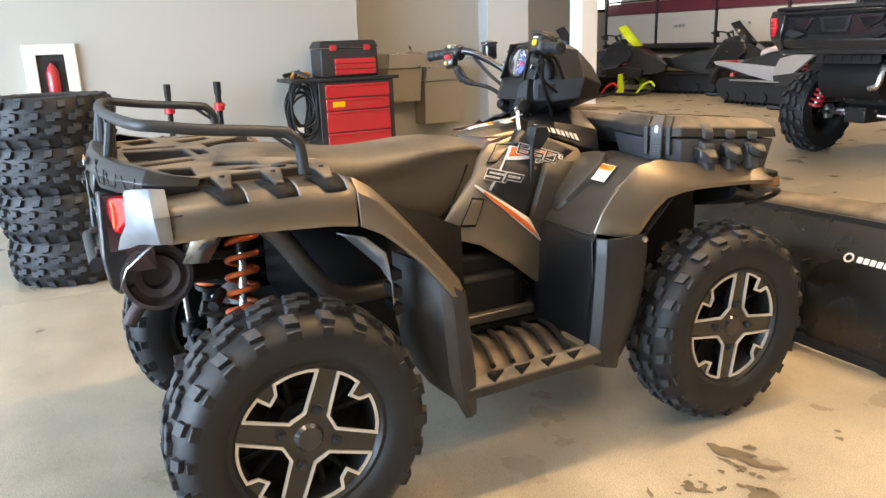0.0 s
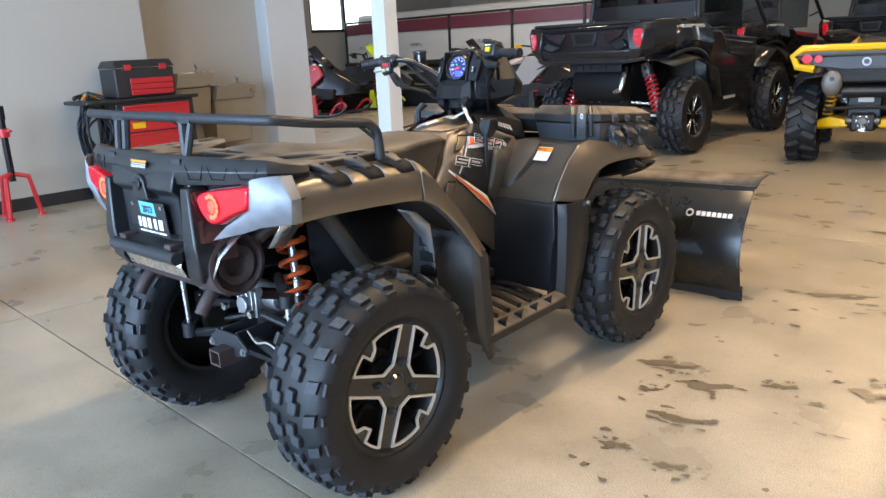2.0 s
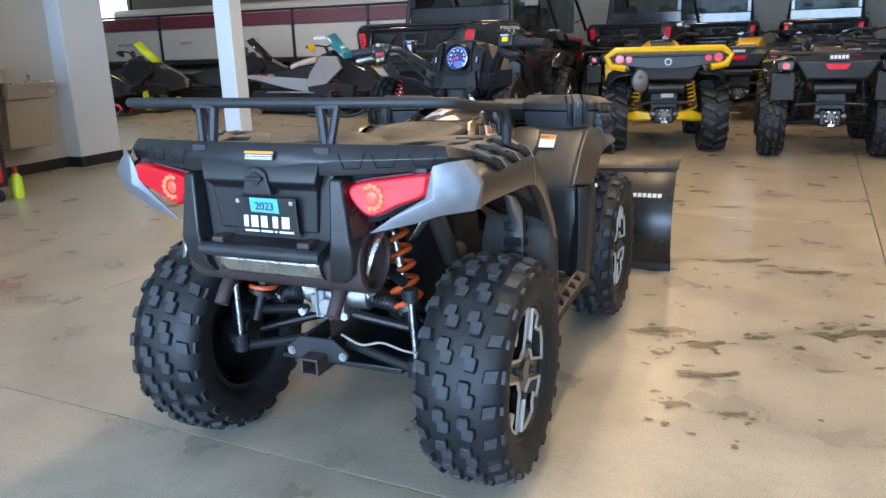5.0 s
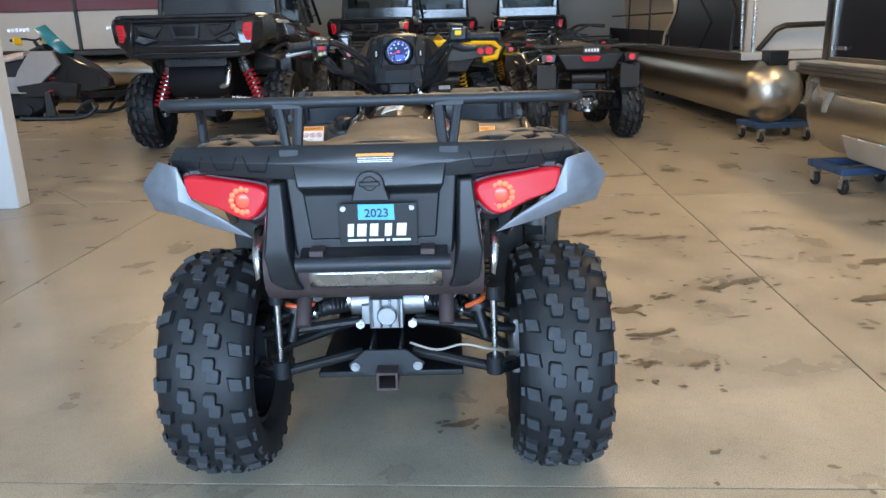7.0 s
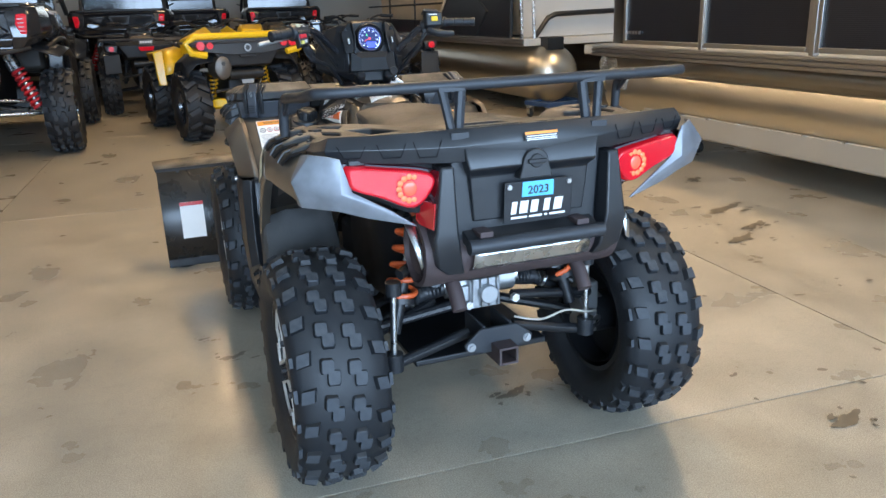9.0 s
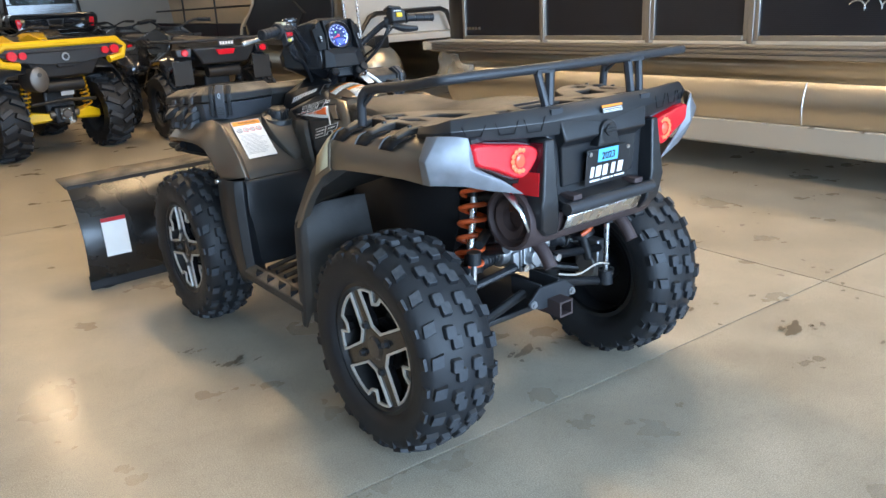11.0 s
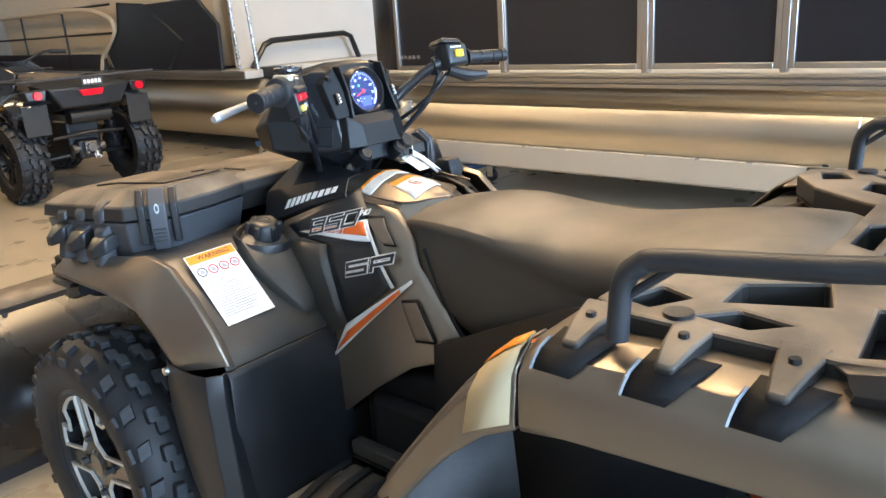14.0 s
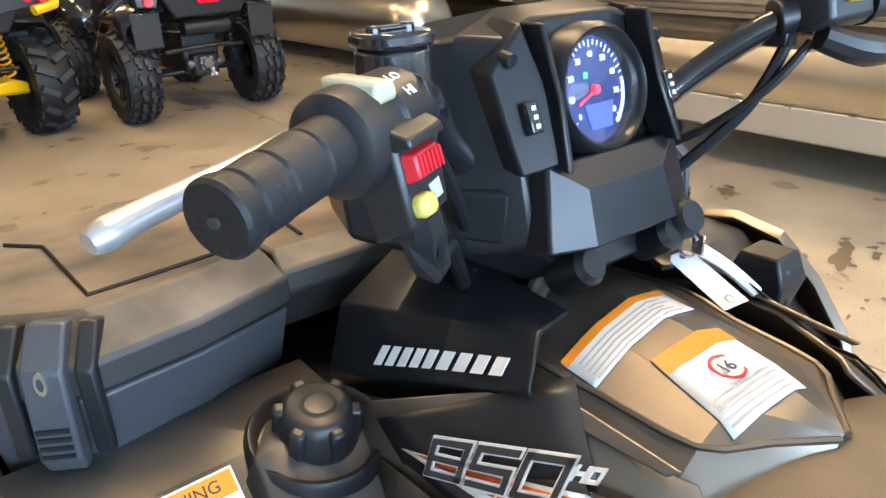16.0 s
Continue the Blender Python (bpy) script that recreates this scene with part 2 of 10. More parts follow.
M["reflector"] = mat("red_reflector", (0.5, 0.015, 0.02), 0.12, 0, 0.08, 30, 0.1, 300, coat=0.8)
M["dark_lens"] = mat("smoked_lens", (0.035, 0.008, 0.012), 0.12, 0, 0.1, 10, 0, 100, coat=0.6)
M["white"] = mat("white_label", (0.78, 0.78, 0.76), 0.45, 0, 0.05, 20, 0, 100)
M["ink"] = mat("black_ink", (0.03, 0.03, 0.03), 0.5, 0, 0.05, 20, 0, 100)
M["grey_ink"] = mat("grey_ink", (0.38, 0.38, 0.38), 0.5, 0, 0.05, 20, 0, 100)
M["warn"] = mat("orange_label", (0.80, 0.26, 0.02), 0.45, 0, 0.05, 20, 0, 100)
M["graphic"] = mat("orange_graphic", (0.75, 0.13, 0.02), 0.35, 0, 0.05, 20, 0, 100)
M["blue_label"] = mat("blue_label", (0.08, 0.42, 0.68), 0.4, 0, 0.06, 20, 0, 100)
M["red"] = mat("red_paint", (0.50, 0.02, 0.025), 0.33, 0, 0.1, 12, 0.05, 300, coat=0.3)
M["yellow"] = mat("yellow_paint", (0.80, 0.48, 0.01), 0.35, 0, 0.08, 12, 0.05, 300, coat=0.3)
M["lime"] = mat("lime_plastic", (0.55, 0.75, 0.03), 0.4, 0, 0.08, 12, 0.05, 300)
M["gloss"] = mat("gloss_black", (0.014, 0.015, 0.018), 0.16, 0, 0.2, 8, 0, 200, coat=0.5)
M["pearl"] = mat("grey_cowling", (0.36, 0.36, 0.37), 0.34, 0.2, 0.08, 10, 0.03, 300, coat=0.3)


def concrete(name):
    m, nt, b = node_mat(name)
    L, N = nt.links.new, nt.nodes.new
    tc = N("ShaderNodeTexCoord")
    n = []
    for sc, de in ((0.45, 6), (3.2, 8), (38, 6), (260, 2)):
        t = N("ShaderNodeTexNoise")
        t.inputs["Scale"].default_value, t.inputs["Detail"].default_value = sc, de
        L(tc.outputs["Object"], t.inputs["Vector"])
        n.append(t)
    r = N("ShaderNodeValToRGB")
    r.color_ramp.elements[0].position, r.color_ramp.elements[1].position = 0.36, 0.64
    r.color_ramp.elements[0].color, r.color_ramp.elements[1].color = (0.30, 0.261, 0.200, 1), (0.49, 0.432, 0.338, 1)
    ad = N("ShaderNodeMix")
    L(n[0].outputs["Fac"], ad.inputs[2])
    L(n[1].outputs["Fac"], ad.inputs[3])
    ad.inputs[0].default_value = 0.55
    L(ad.outputs[0], r.inputs[0])
    # sand grains and pits
    r2 = N("ShaderNodeValToRGB")
    r2.color_ramp.elements[0].position, r2.color_ramp.elements[1].position = 0.28, 0.47
    r2.color_ramp.elements[0].color, r2.color_ramp.elements[1].color = (0.90, 0.895, 0.88, 1), (1.0, 1.0, 1.0, 1)
    L(n[2].outputs["Fac"], r2.inputs[0])
    mu = N("ShaderNodeMix")
    mu.data_type, mu.blend_type = "RGBA", "MULTIPLY"
    mu.inputs[0].default_value = 1
    L(r.outputs[0], mu.inputs[6])
    L(r2.outputs[0], mu.inputs[7])
    # fine sand
    r3 = N("ShaderNodeMapRange")
    r3.inputs[1].default_value, r3.inputs[2].default_value, r3.inputs[3].default_value, r3.inputs[4].default_value = 0.3, 0.7, 0.69, 1.27
    L(n[3].outputs["Fac"], r3.inputs[0])
    mu2 = N("ShaderNodeVectorMath")
    mu2.operation = "SCALE"
    L(mu.outputs[2], mu2.inputs[0])
    L(r3.outputs[0], mu2.inputs["Scale"])
    L(mu2.outputs[0], b.inputs["Base Color"])
    mr = N("ShaderNodeMapRange")
    mr.inputs[1].default_value, mr.inputs[2].default_value, mr.inputs[3].default_value, mr.inputs[4].default_value = 0.3, 0.7, 0.24, 0.44
    L(n[1].outputs["Fac"], mr.inputs[0])
    L(mr.outputs[0], b.inputs["Roughness"])
    b.inputs["Coat Weight"].default_value, b.inputs["Coat Roughness"].default_value = 0.10, 0.16
    bp = N("ShaderNodeBump")
    bp.inputs["Strength"].default_value, bp.inputs["Distance"].default_value = 0.12, 0.002
    L(n[2].outputs["Fac"], bp.inputs["Height"])
    L(bp.outputs[0], b.inputs["Normal"])
    return m


M["floor"] = concrete("polished_concrete")
M["joint"] = mat("joint_filler", (0.10, 0.09, 0.08), 0.8)
M["wall"] = mat("wall_paint", (0.43, 0.405, 0.36), 0.6, 0, 0.04, 1.2, 0.15, 90)
M["ceil"] = mat("ceiling_paint", (0.50, 0.48, 0.45), 0.8, 0, 0.04, 2, 0.1, 60)
M["post"] = mat("column_paint", (0.60, 0.62, 0.63), 0.5, 0, 0.04, 3, 0.1, 90)
M["skirt"] = mat("black_baseboard", (0.02, 0.02, 0.022), 0.45, 0, 0.2)
M["wet"] = mat("wet_concrete", (0.160, 0.128, 0.088), 0.30, 0, 0.35, 14, 0.1, 60, rvar=0.08)
M["tubemetal"] = None


def brushed(name, col, rough, streak=(2.0, 60.0)):
    m, nt, b = node_mat(name)
    L, N = nt.links.new, nt.nodes.new
    tc, mp, n, n2 = N("ShaderNodeTexCoord"), N("ShaderNodeMapping"), N("ShaderNodeTexNoise"), N("ShaderNodeTexNoise")
    mp.inputs["Scale"].default_value = (streak[1], streak[0], streak[1])
    L(tc.outputs["Object"], mp.inputs["Vector"])
    L(mp.outputs[0], n.inputs["Vector"])
    L(tc.outputs["Object"], n2.inputs["Vector"])
    n.inputs["Scale"].default_value, n.inputs["Detail"].default_value = 1.0, 4
    n2.inputs["Scale"].default_value, n2.inputs["Detail"].default_value = 1.6, 5
    mr = N("ShaderNodeMapRange")
    mr.inputs[3].default_value, mr.inputs[4].default_value = rough - 0.06, rough + 0.12
    L(n2.outputs["Fac"], mr.inputs[0])
    L(mr.outputs[0], b.inputs["Roughness"])
    mx = N("ShaderNodeMix")
    mx.data_type = "RGBA"
    mx.inputs[6].default_value, mx.inputs[7].default_value = (*[c * 0.86 for c in col], 1), (*col, 1)
    L(n2.outputs["Fac"], mx.inputs[0])
    L(mx.outputs[2], b.inputs["Base Color"])
    b.inputs["Metallic"].default_value = 1.0
    bp = N("ShaderNodeBump")
    bp.inputs["Strength"].default_value, bp.inputs["Distance"].default_value = 0.06, 0.002
    L(n.outputs["Fac"], bp.inputs["Height"])
    L(bp.outputs[0], b.inputs["Normal"])
    return m


M["tubemetal"] = brushed("brushed_aluminium", (0.60, 0.555, 0.475), 0.30)
M["strake"] = mat("pale_aluminium", (0.56, 0.53, 0.47), 0.45, 0.45, 0.06, 3, 0.05, 100)
M["trim"] = brushed("extruded_aluminium", (0.50, 0.48, 0.45), 0.36)

# ---- setting ----


def setting(name, bm, material, label, **kw):
    return tagged(part(name, bm, material, None, **kw), label, "", "", "structure")


FLOOR_TURN = -3.0
floor = tagged(part("floor", box(-16, 16, -10, 20, -0.20, -0.012), M["joint"]), "worn polished beige concrete floor with saw-cut joints", "floor", "", "structure")
# walls and ceiling; openings behind the walk are real
WX = -5.15
setting("wall_west", box(WX - 0.2, WX, -8.2, 2.38, 0, CEIL), M["wall"], "plain painted greige wall", smooth=False)
setting("wall_west_recess", box(-6.0, -5.8, 2.38, 4.68, 0, CEIL), M["wall"], "plain painted greige recess wall", smooth=False)
setting("wall_recess_return", box(-5.8, WX - 0.2, 2.18, 2.38, 0, CEIL), M["wall"], "short return wall of the recess", smooth=False)
# unseen wall; the window in it is added to brighten the bay
setting("wall_bay_south", merge(box(-14.0, -13.0, 4.48, 4.68, 0, CEIL), box(-7.0, -6.2, 4.48, 4.68, 0, CEIL), box(-13.0, -7.0, 4.48, 4.68, 3.2, CEIL), box(-13.0, -7.0, 4.48, 4.68, 0, 0.5)), M["wall"], "unseen painted wall of the side bay with an added wide window", smooth=False)
setting("added_window_3", merge(*[box(-13.0 + 2 * k - 0.04, -13.0 + 2 * k + 0.04, 4.54, 4.62, 0.5, 3.2) for k in range(4)], box(-12.96, -7.04, 4.54, 4.62, 0.5, 0.58), box(-12.96, -7.04, 4.54, 4.62, 3.12, 3.2)), M["blackmetal"], "unseen wide side bay window with dark metal frame, added for light", bevel=0.004)
setting("wall_far_west", merge(box(-14.2, -14.0, 4.48, 11.5, 0, CEIL), box(-14.2, -14.0, 13.9, 17.2, 0, CEIL), box(-14.2, -14.0, 11.5, 13.9, 0, 1.75), box(-14.2, -14.0, 11.5, 13.9, 3.2, CEIL)), M["wall"], "painted wall of the side bay with a bright window", smooth=False)
setting("window_4", merge(box(-14.15, -14.05, 11.5, 11.58, 1.75, 3.2), box(-14.15, -14.05, 13.82, 13.9, 1.75, 3.2), box(-14.15, -14.05, 12.66, 12.74, 1.83, 3.12), box(-14.15, -14.05, 11.58, 13.82, 1.75, 1.83), box(-14.15, -14.05, 11.58, 13.82, 3.12, 3.2)), M["blackmetal"], "bright side bay window with dark metal frame", bevel=0.004)
setting("wall_east", box(8.0, 8.2, -8.2, 17.0, 0, CEIL), M["wall"], "plain painted wall behind the boats", smooth=False)
bm = merge(box(-14.2, 0.2, 17.0, 17.2, 0, CEIL), box(1.9, 8.2, 17.0, 17.2, 0, CEIL), box(0.2, 1.9, 17.0, 17.2, 3.2, CEIL), box(0.2, 1.9, 17.0, 17.2, 0, 1.9))
setting("wall_north", bm, M["wall"], "painted end wall with a bright window", smooth=False)
bm = merge(box(-5.15, -4.6, -8.2, -8.0, 0, CEIL), box(7.4, 8.0, -8.2, -8.0, 0, CEIL), box(-4.6, 7.4, -8.2, -8.0, 3.4, CEIL), box(-4.6, 7.4, -8.2, -8.0, 0, 0.35))
setting("wall_south", bm, M["wall"], "painted front wall with wide windows", smooth=False)
setting("ceiling", box(-14.2, 8.2, -8.2, 17.2, CEIL, CEIL + 0.15), M["ceil"], "plain painted ceiling", smooth=False)
setting("baseboard_west", box(WX + 0.003, WX + 0.013, -8.0, 2.38, 0, 0.11), M["skirt"], "black rubber baseboard", bevel=0.003)
setting("baseboard_recess", box(-5.797, -5.787, 2.39, 4.11, 0, 0.11), M["skirt"], "black rubber baseboard", bevel=0.003)
setting("column", box(-6.20, -5.60, 4.12, 4.676, 0, CEIL - 0.004), M["post"], "square light grey painted column", bevel=0.01)
setting("column_baseboard", box(-6.21, -5.59, 4.11, 4.69, 0, 0.11), M["skirt"], "black rubber baseboard round the column", bevel=0.004)
setting("steel_post", box(-3.11, -2.95, 3.42, 3.58, 0, CEIL - 0.004), M["post"], "slim square grey painted steel post", bevel=0.008)
bm = merge(*[box(-4.6 + k * 2.4 - 0.04, -4.6 + k * 2.4 + 0.04, -8.16, -8.04, 0.35, 3.4) for k in range(6)], box(-4.56, 7.36, -8.16, -8.04, 0.35, 0.43), box(-4.56, 7.36, -8.16, -8.04, 3.32, 3.4))
setting("window_1", bm, M["blackmetal"], "wide shop window with dark metal frame", bevel=0.004)
setting("window_2", merge(box(0.2, 1.9, 17.05, 17.15, 1.9, 1.98), box(0.2, 1.9, 17.05, 17.15, 3.12, 3.2), box(1.01, 1.09, 17.05, 17.15, 1.98, 3.12), box(0.2, 0.28, 17.05, 17.15, 1.98, 3.12), box(1.82, 1.9, 17.05, 17.15, 1.98, 3.12)), M["blackmetal"], "bright end window with dark metal frame", bevel=0.004)
M["daylight"] = mat("bright_sky", (0.8, 0.9, 1), 0.9, emit=(0.80, 0.92, 1.0), power=2.5)
tagged(part("backdrop", box(-4, 6, 19.0, 19.05, 0.0, 4.0), M["daylight"]), "bright daylight outside the end window", "", "", "structure")
tagged(part("backdrop", box(-16.05, -16.0, 9.0, 16.5, 0.0, 4.4), M["daylight"]), "bright daylight outside the side bay window", "", "", "structure")

# linear lamps
lamp_mat = mat("lamp_diffuser", (0.9, 0.85, 0.75), 0.5, emit=(1.0, 0.82, 0.55), power=12)
for lx, ly in LAMPS:
    lamp = thing("ceiling_lamp", "long warm linear ceiling lamp with white housing", "lamp", "linear ceiling lamps", (lx, ly, 4.12))
    part("housing", box(-0.14, 0.14, -1.25, 1.25, 0, 0.10), M["post"], lamp, bevel=0.01)
    part("diffuser", box(-0.11, 0.11, -1.2, 1.2, -0.03, 0.0), lamp_mat, lamp, bevel=0.008)
    for y in (-0.9, 0.9):
        part("hanger", rod((0, y, 0.1), (0, y, CEIL - 4.12), 0.006), M["steel"], lamp)


# ---- boats ----
def dolly(x, y, rz):
    d = thing("boat_dolly", "blue steel dolly on swivel casters under a pontoon", "dolly", "boat dollies", (x, y, 0), rz)
    blue = M.setdefault("dolly_blue", mat("dolly_blue", (0.03, 0.07, 0.16), 0.45, 0.2, 0.2, 12, 0.1))
    part("frame", merge(box(-0.30, 0.30, -0.22, -0.15, 0.14, 0.19), box(-0.30, 0.30, 0.15, 0.22, 0.14, 0.19), box(-0.30, -0.23, -0.15, 0.15, 0.142, 0.188), box(0.23, 0.30, -0.15, 0.15, 0.142, 0.188)), blue, d, bevel=0.006)
    for sx in (-1, 1):
        for sy in (-1, 1):
            c = part("caster", merge(box(sx * 0.25 - 0.03, sx * 0.25 + 0.03, sy * 0.18 - 0.03, sy * 0.18 + 0.03, 0.115, 0.141), box(sx * 0.25 - 0.028, sx * 0.25 - 0.022, sy * 0.18 - 0.025, sy * 0.18 + 0.025, 0.04, 0.116), box(sx * 0.25 + 0.022, sx * 0.25 + 0.028, sy * 0.18 - 0.025, sy * 0.18 + 0.025, 0.04, 0.116)), M["steel"], d)
            part("wheel", moved(lathe([(0.008, -0.017), (0.045, -0.017), (0.05, -0.01), (0.05, 0.01), (0.045, 0.017), (0.008, 0.017)], "x", 16), Matrix.Translation((sx * 0.25, sy * 0.18, 0.05))), M["rubber"], c)
    return d


def pontoon_tube(x, y0, y1, z, r, nose):
    """A pontoon along y with a rounded nose at the y1 end (nose = +1) or at y0 (-1)."""
    prof = []
    L = abs(y1 - y0)
    for s in np.linspace(0, 1, 9):
        prof.append((r * math.sin(s * math.pi / 2) ** 0.85, (1 - math.cos(s * math.pi / 2)) * r * 0.95))
    prof[0] = (0.0, 0.0)
    for k in range(1, 13):
        prof.append((r, r * 0.95 + (L - r * 0.95) * k / 12))
    prof.append((0.0, L))
    bm = lathe(prof, "y", 40)
    m = Matrix.Translation((x, y0, z)) if nose < 0 else Matrix.Translation((x, y1, z)) @ Matrix.Scale(-1, 4, (0, 1, 0))
    return moved(bm, m)


def fence_panel(parent, x, y0, y1, z0, z1, material, frame_mat):
    p = part("fence_panel", box(x, x + 0.012, y0 + 0.03, y1 - 0.03, z0 + 0.03, z1 - 0.03), material, parent, smooth=False)
    part("panel_frame", merge(box(x - 0.02, x + 0.03, y0, y0 + 0.032, z0, z1), box(x - 0.02, x + 0.03, y1 - 0.032, y1, z0, z1), box(x - 0.02, x + 0.03, y0 + 0.032, y1 - 0.032, z0, z0 + 0.032), box(x - 0.02, x + 0.03, y0 + 0.032, y1 - 0.032, z1 - 0.032, z1)), frame_mat, p, bevel=0.005)
    return p


def ribbed_panel():
    m, nt, b = node_mat("ribbed_navy_panel")
    L, N = nt.links.new, nt.nodes.new
    tc, sp, w = N("ShaderNodeTexCoord"), N("ShaderNodeSeparateXYZ"), N("ShaderNodeMath")
    L(tc.outputs["Object"], sp.inputs[0])
    w.operation = "MULTIPLY"
    w.inputs[1].default_value = 2 * math.pi / 0.011
    L(sp.outputs[2], w.inputs[0])
    s = N("ShaderNodeMath")
    s.operation = "SINE"
    L(w.outputs[0], s.inputs[0])
    bp = N("ShaderNodeBump")
    bp.inputs["Strength"].default_value, bp.inputs["Distance"].default_value = 0.16, 0.002
    L(s.outputs[0], bp.inputs["Height"])
    L(bp.outputs[0], b.inputs["Normal"])
    n = N("ShaderNodeTexNoise")
    n.inputs["Scale"].default_value = 3
    L(tc.outputs["Object"], n.inputs["Vector"])
    mx = N("ShaderNodeMix")
    mx.data_type = "RGBA"
    mx.inputs[6].default_value, mx.inputs[7].default_value = (0.006, 0.007, 0.011, 1), (0.011, 0.013, 0.019, 1)
    L(n.outputs["Fac"], mx.inputs[0])
    L(mx.outputs[2], b.inputs["Base Color"])
    b.inputs["Roughness"].default_value = 0.3
    return m


M["navy"] = ribbed_panel()
M["deckwhite"] = mat("white_deck", (0.50, 0.49, 0.46), 0.4, 0, 0.06, 4, 0.05, 100)
M["winefence"] = mat("wine_band", (0.12, 0.015, 0.03), 0.35, 0, 0.1, 4, 0.03, 100)

# the near boat: its side runs along the aisle
NX, NB, NS = 2.95, 4.35, -7.2
boat = thing("pontoon_boat", "pontoon boat with brushed aluminium tubes and black fence panels on dollies", "boat", "pontoon boats", (0, 0, 0))
part("pontoon", pontoon_tube(NX + 0.35, NS, NB - 0.15, 0.50, 0.325, 1), M["tubemetal"], boat, "brushed aluminium pontoon tube", auto=60)
part("pontoon", pontoon_tube(NX + 2.1, NS, NB - 0.15, 0.50, 0.325, 1), M["tubemetal"], boat, "brushed aluminium pontoon tube", auto=60)
deck = part("deck", box(NX + 0.012, NX + 2.5, NS, NB - 0.02, 0.785, 0.865), M["deckwhite"], boat, "white boat deck", bevel=0.01)
ribs = [(0.0, 0.868), (-0.012, 0.864), (-0.014, 0.850), (0.004, 0.846), (0.004, 0.840), (-0.016, 0.836), (-0.016, 0.818), (0.004, 0.814), (0.004, 0.808), (-0.016, 0.804), (-0.016, 0.784), (0.004, 0.778)]
part("deck_trim", grid([[(NX + dx, y, z) for dx, z in ribs] for y in (NS, NB - 0.25)] + [[(NX + 0.02 + dx, NB - 0.16, z) for dx, z in ribs], [(NX + 0.07 + dx, NB - 0.08, z) for dx, z in ribs], [(NX + 0.16 + dx, NB - 0.02, z) for dx, z in ribs], [(NX + 0.3, NB - dx, z) for dx, z in ribs], [(NX + 2.5, NB - dx, z) for dx, z in ribs]]), M["trim"], boat, "ribbed aluminium deck trim", auto=25)
part("side_skirt", grid([[(NX + 0.018, y, 0.778), (NX + 0.026, y, 0.70), (NX + 0.06, y, 0.665), (NX + 0.055, y, 0.655), (NX + 0.075, y, 0.648)] for y in (NS, NB - 0.55)]), M["tubemetal"], boat, "aluminium side skirt", solid=0.003)
strake = part("lifting_strake", prism([(NX + 0.035, 0.392), (NX + 0.02, 0.386), (NX + 0.085, 0.225), (NX + 0.13, 0.205), (NX + 0.15, 0.215), (NX + 0.11, 0.30)], "y", NS, NB - 0.95), M["strake"], boat, "pale riveted lifting strake", bevel=0.003)
for k in range(32):
    y = 3.2 - 0.295 * k
    part("strake_clip", box(NX + 0.008, NX + 0.028, y - 0.018, y + 0.018, 0.384, 0.393), M["steel"], strake)
for y in (0.62, 4.0 - 0.9 * 8):
    part("tube_seam", moved(lathe([(0.3255, -0.006), (0.329, -0.003), (0.329, 0.003), (0.3255, 0.006)], "y", 40), Matrix.Translation((NX + 0.35, y, 0.50))), M["trim"], boat, "welded tube seam")
for y0, y1 in ((1.785, 2.78), (2.78, 3.76), (1.015, 1.745), (-0.9, 0.975), (-2.9, -0.94), (-5.2, -2.94)):
    fence_panel(boat, NX + 0.06, y0, y1, 0.885, 1.75, M["navy"], M["trim"])
part("bow_fence", grid([[(NX + 0.066 + 0.25 * (1 - math.cos(a)), 3.76 + 0.42 * math.sin(a), z) for a in np.linspace(0, math.pi / 2, 8)] + [(NX + 1.1, 4.2, z)] for z in (0.885, 1.75)]), M["navy"], boat, "curved black bow fence", solid=0.012)
for y, dz in ((2.78, 0), (1.765, 0.0), (0.995, 0)):
    part("fence_post", box(NX + 0.035, NX + 0.085, y - 0.019, y + 0.019, 0.868, 1.76), M["trim"], boat, bevel=0.004)
# chrome script on the fence, drawn as a plain flourish
part("script_mark", tube([(NX + 0.045, 0.40 - 0.0115 * k + 0.018 * math.cos(k * 0.8), 1.085 + (0.02 + 0.018 * math.sin(k * 0.17) ** 2) * math.sin(k * 0.8)) for k in range(64)], 0.0042, 6), M["steel"], boat, "chrome script mark")
part("name_mark", merge(*[box(NX + 0.048, NX + 0.052, 3.70 - 0.042 * k, 3.73 - 0.042 * k, 0.965, 0.99) for k in range(5)]), M["steel"], boat, "small chrome name mark")
fm, fnt, fbs = node_mat("clear_film")
fbs.inputs["Base Color"].default_value = (0.80, 0.78, 0.72, 1)
fbs.inputs["Transmission Weight"].default_value, fbs.inputs["Roughness"].default_value, fbs.inputs["IOR"].default_value = 0.75, 0.12, 1.35
rw = random.Random(8)
film = []
for i in range(12):
    u = i / 11
    row = []
    for k in range(9):
        w = k / 8
        fold = 0.016 * math.sin(9.0 * w + 7.0 * u) + 0.010 * math.sin(17.0 * w - 5.0 * u) + rw.uniform(-0.004, 0.004)
        row.append((NX + 0.055 + 0.10 * w * w - 0.02 * u + fold, 3.62 + 0.62 * w + 0.06 * u, 0.765 - 0.36 * u * (1 - 0.35 * w) + fold * 0.5))
    film.append(row)
part("bow_wrap", grid(film), fm, boat, "crinkled clear plastic wrap round the bow", solid=0.0015)
dolly(3.17, 3.42, 4)
dolly(3.3, -2.0, 0)

# the far boat
FX, FB, FE = 3.22, 5.75, 14.5
fboat = thing("pontoon_boat", "pontoon boat with rounded aluminium tubes and a black rail", "boat", "pontoon boats", (0, 0, 0))
part("pontoon", pontoon_tube(FX + 0.33, FB, FE, 0.475, 0.325, -1), M["tubemetal"], fboat, "brushed aluminium pontoon tube", auto=60)
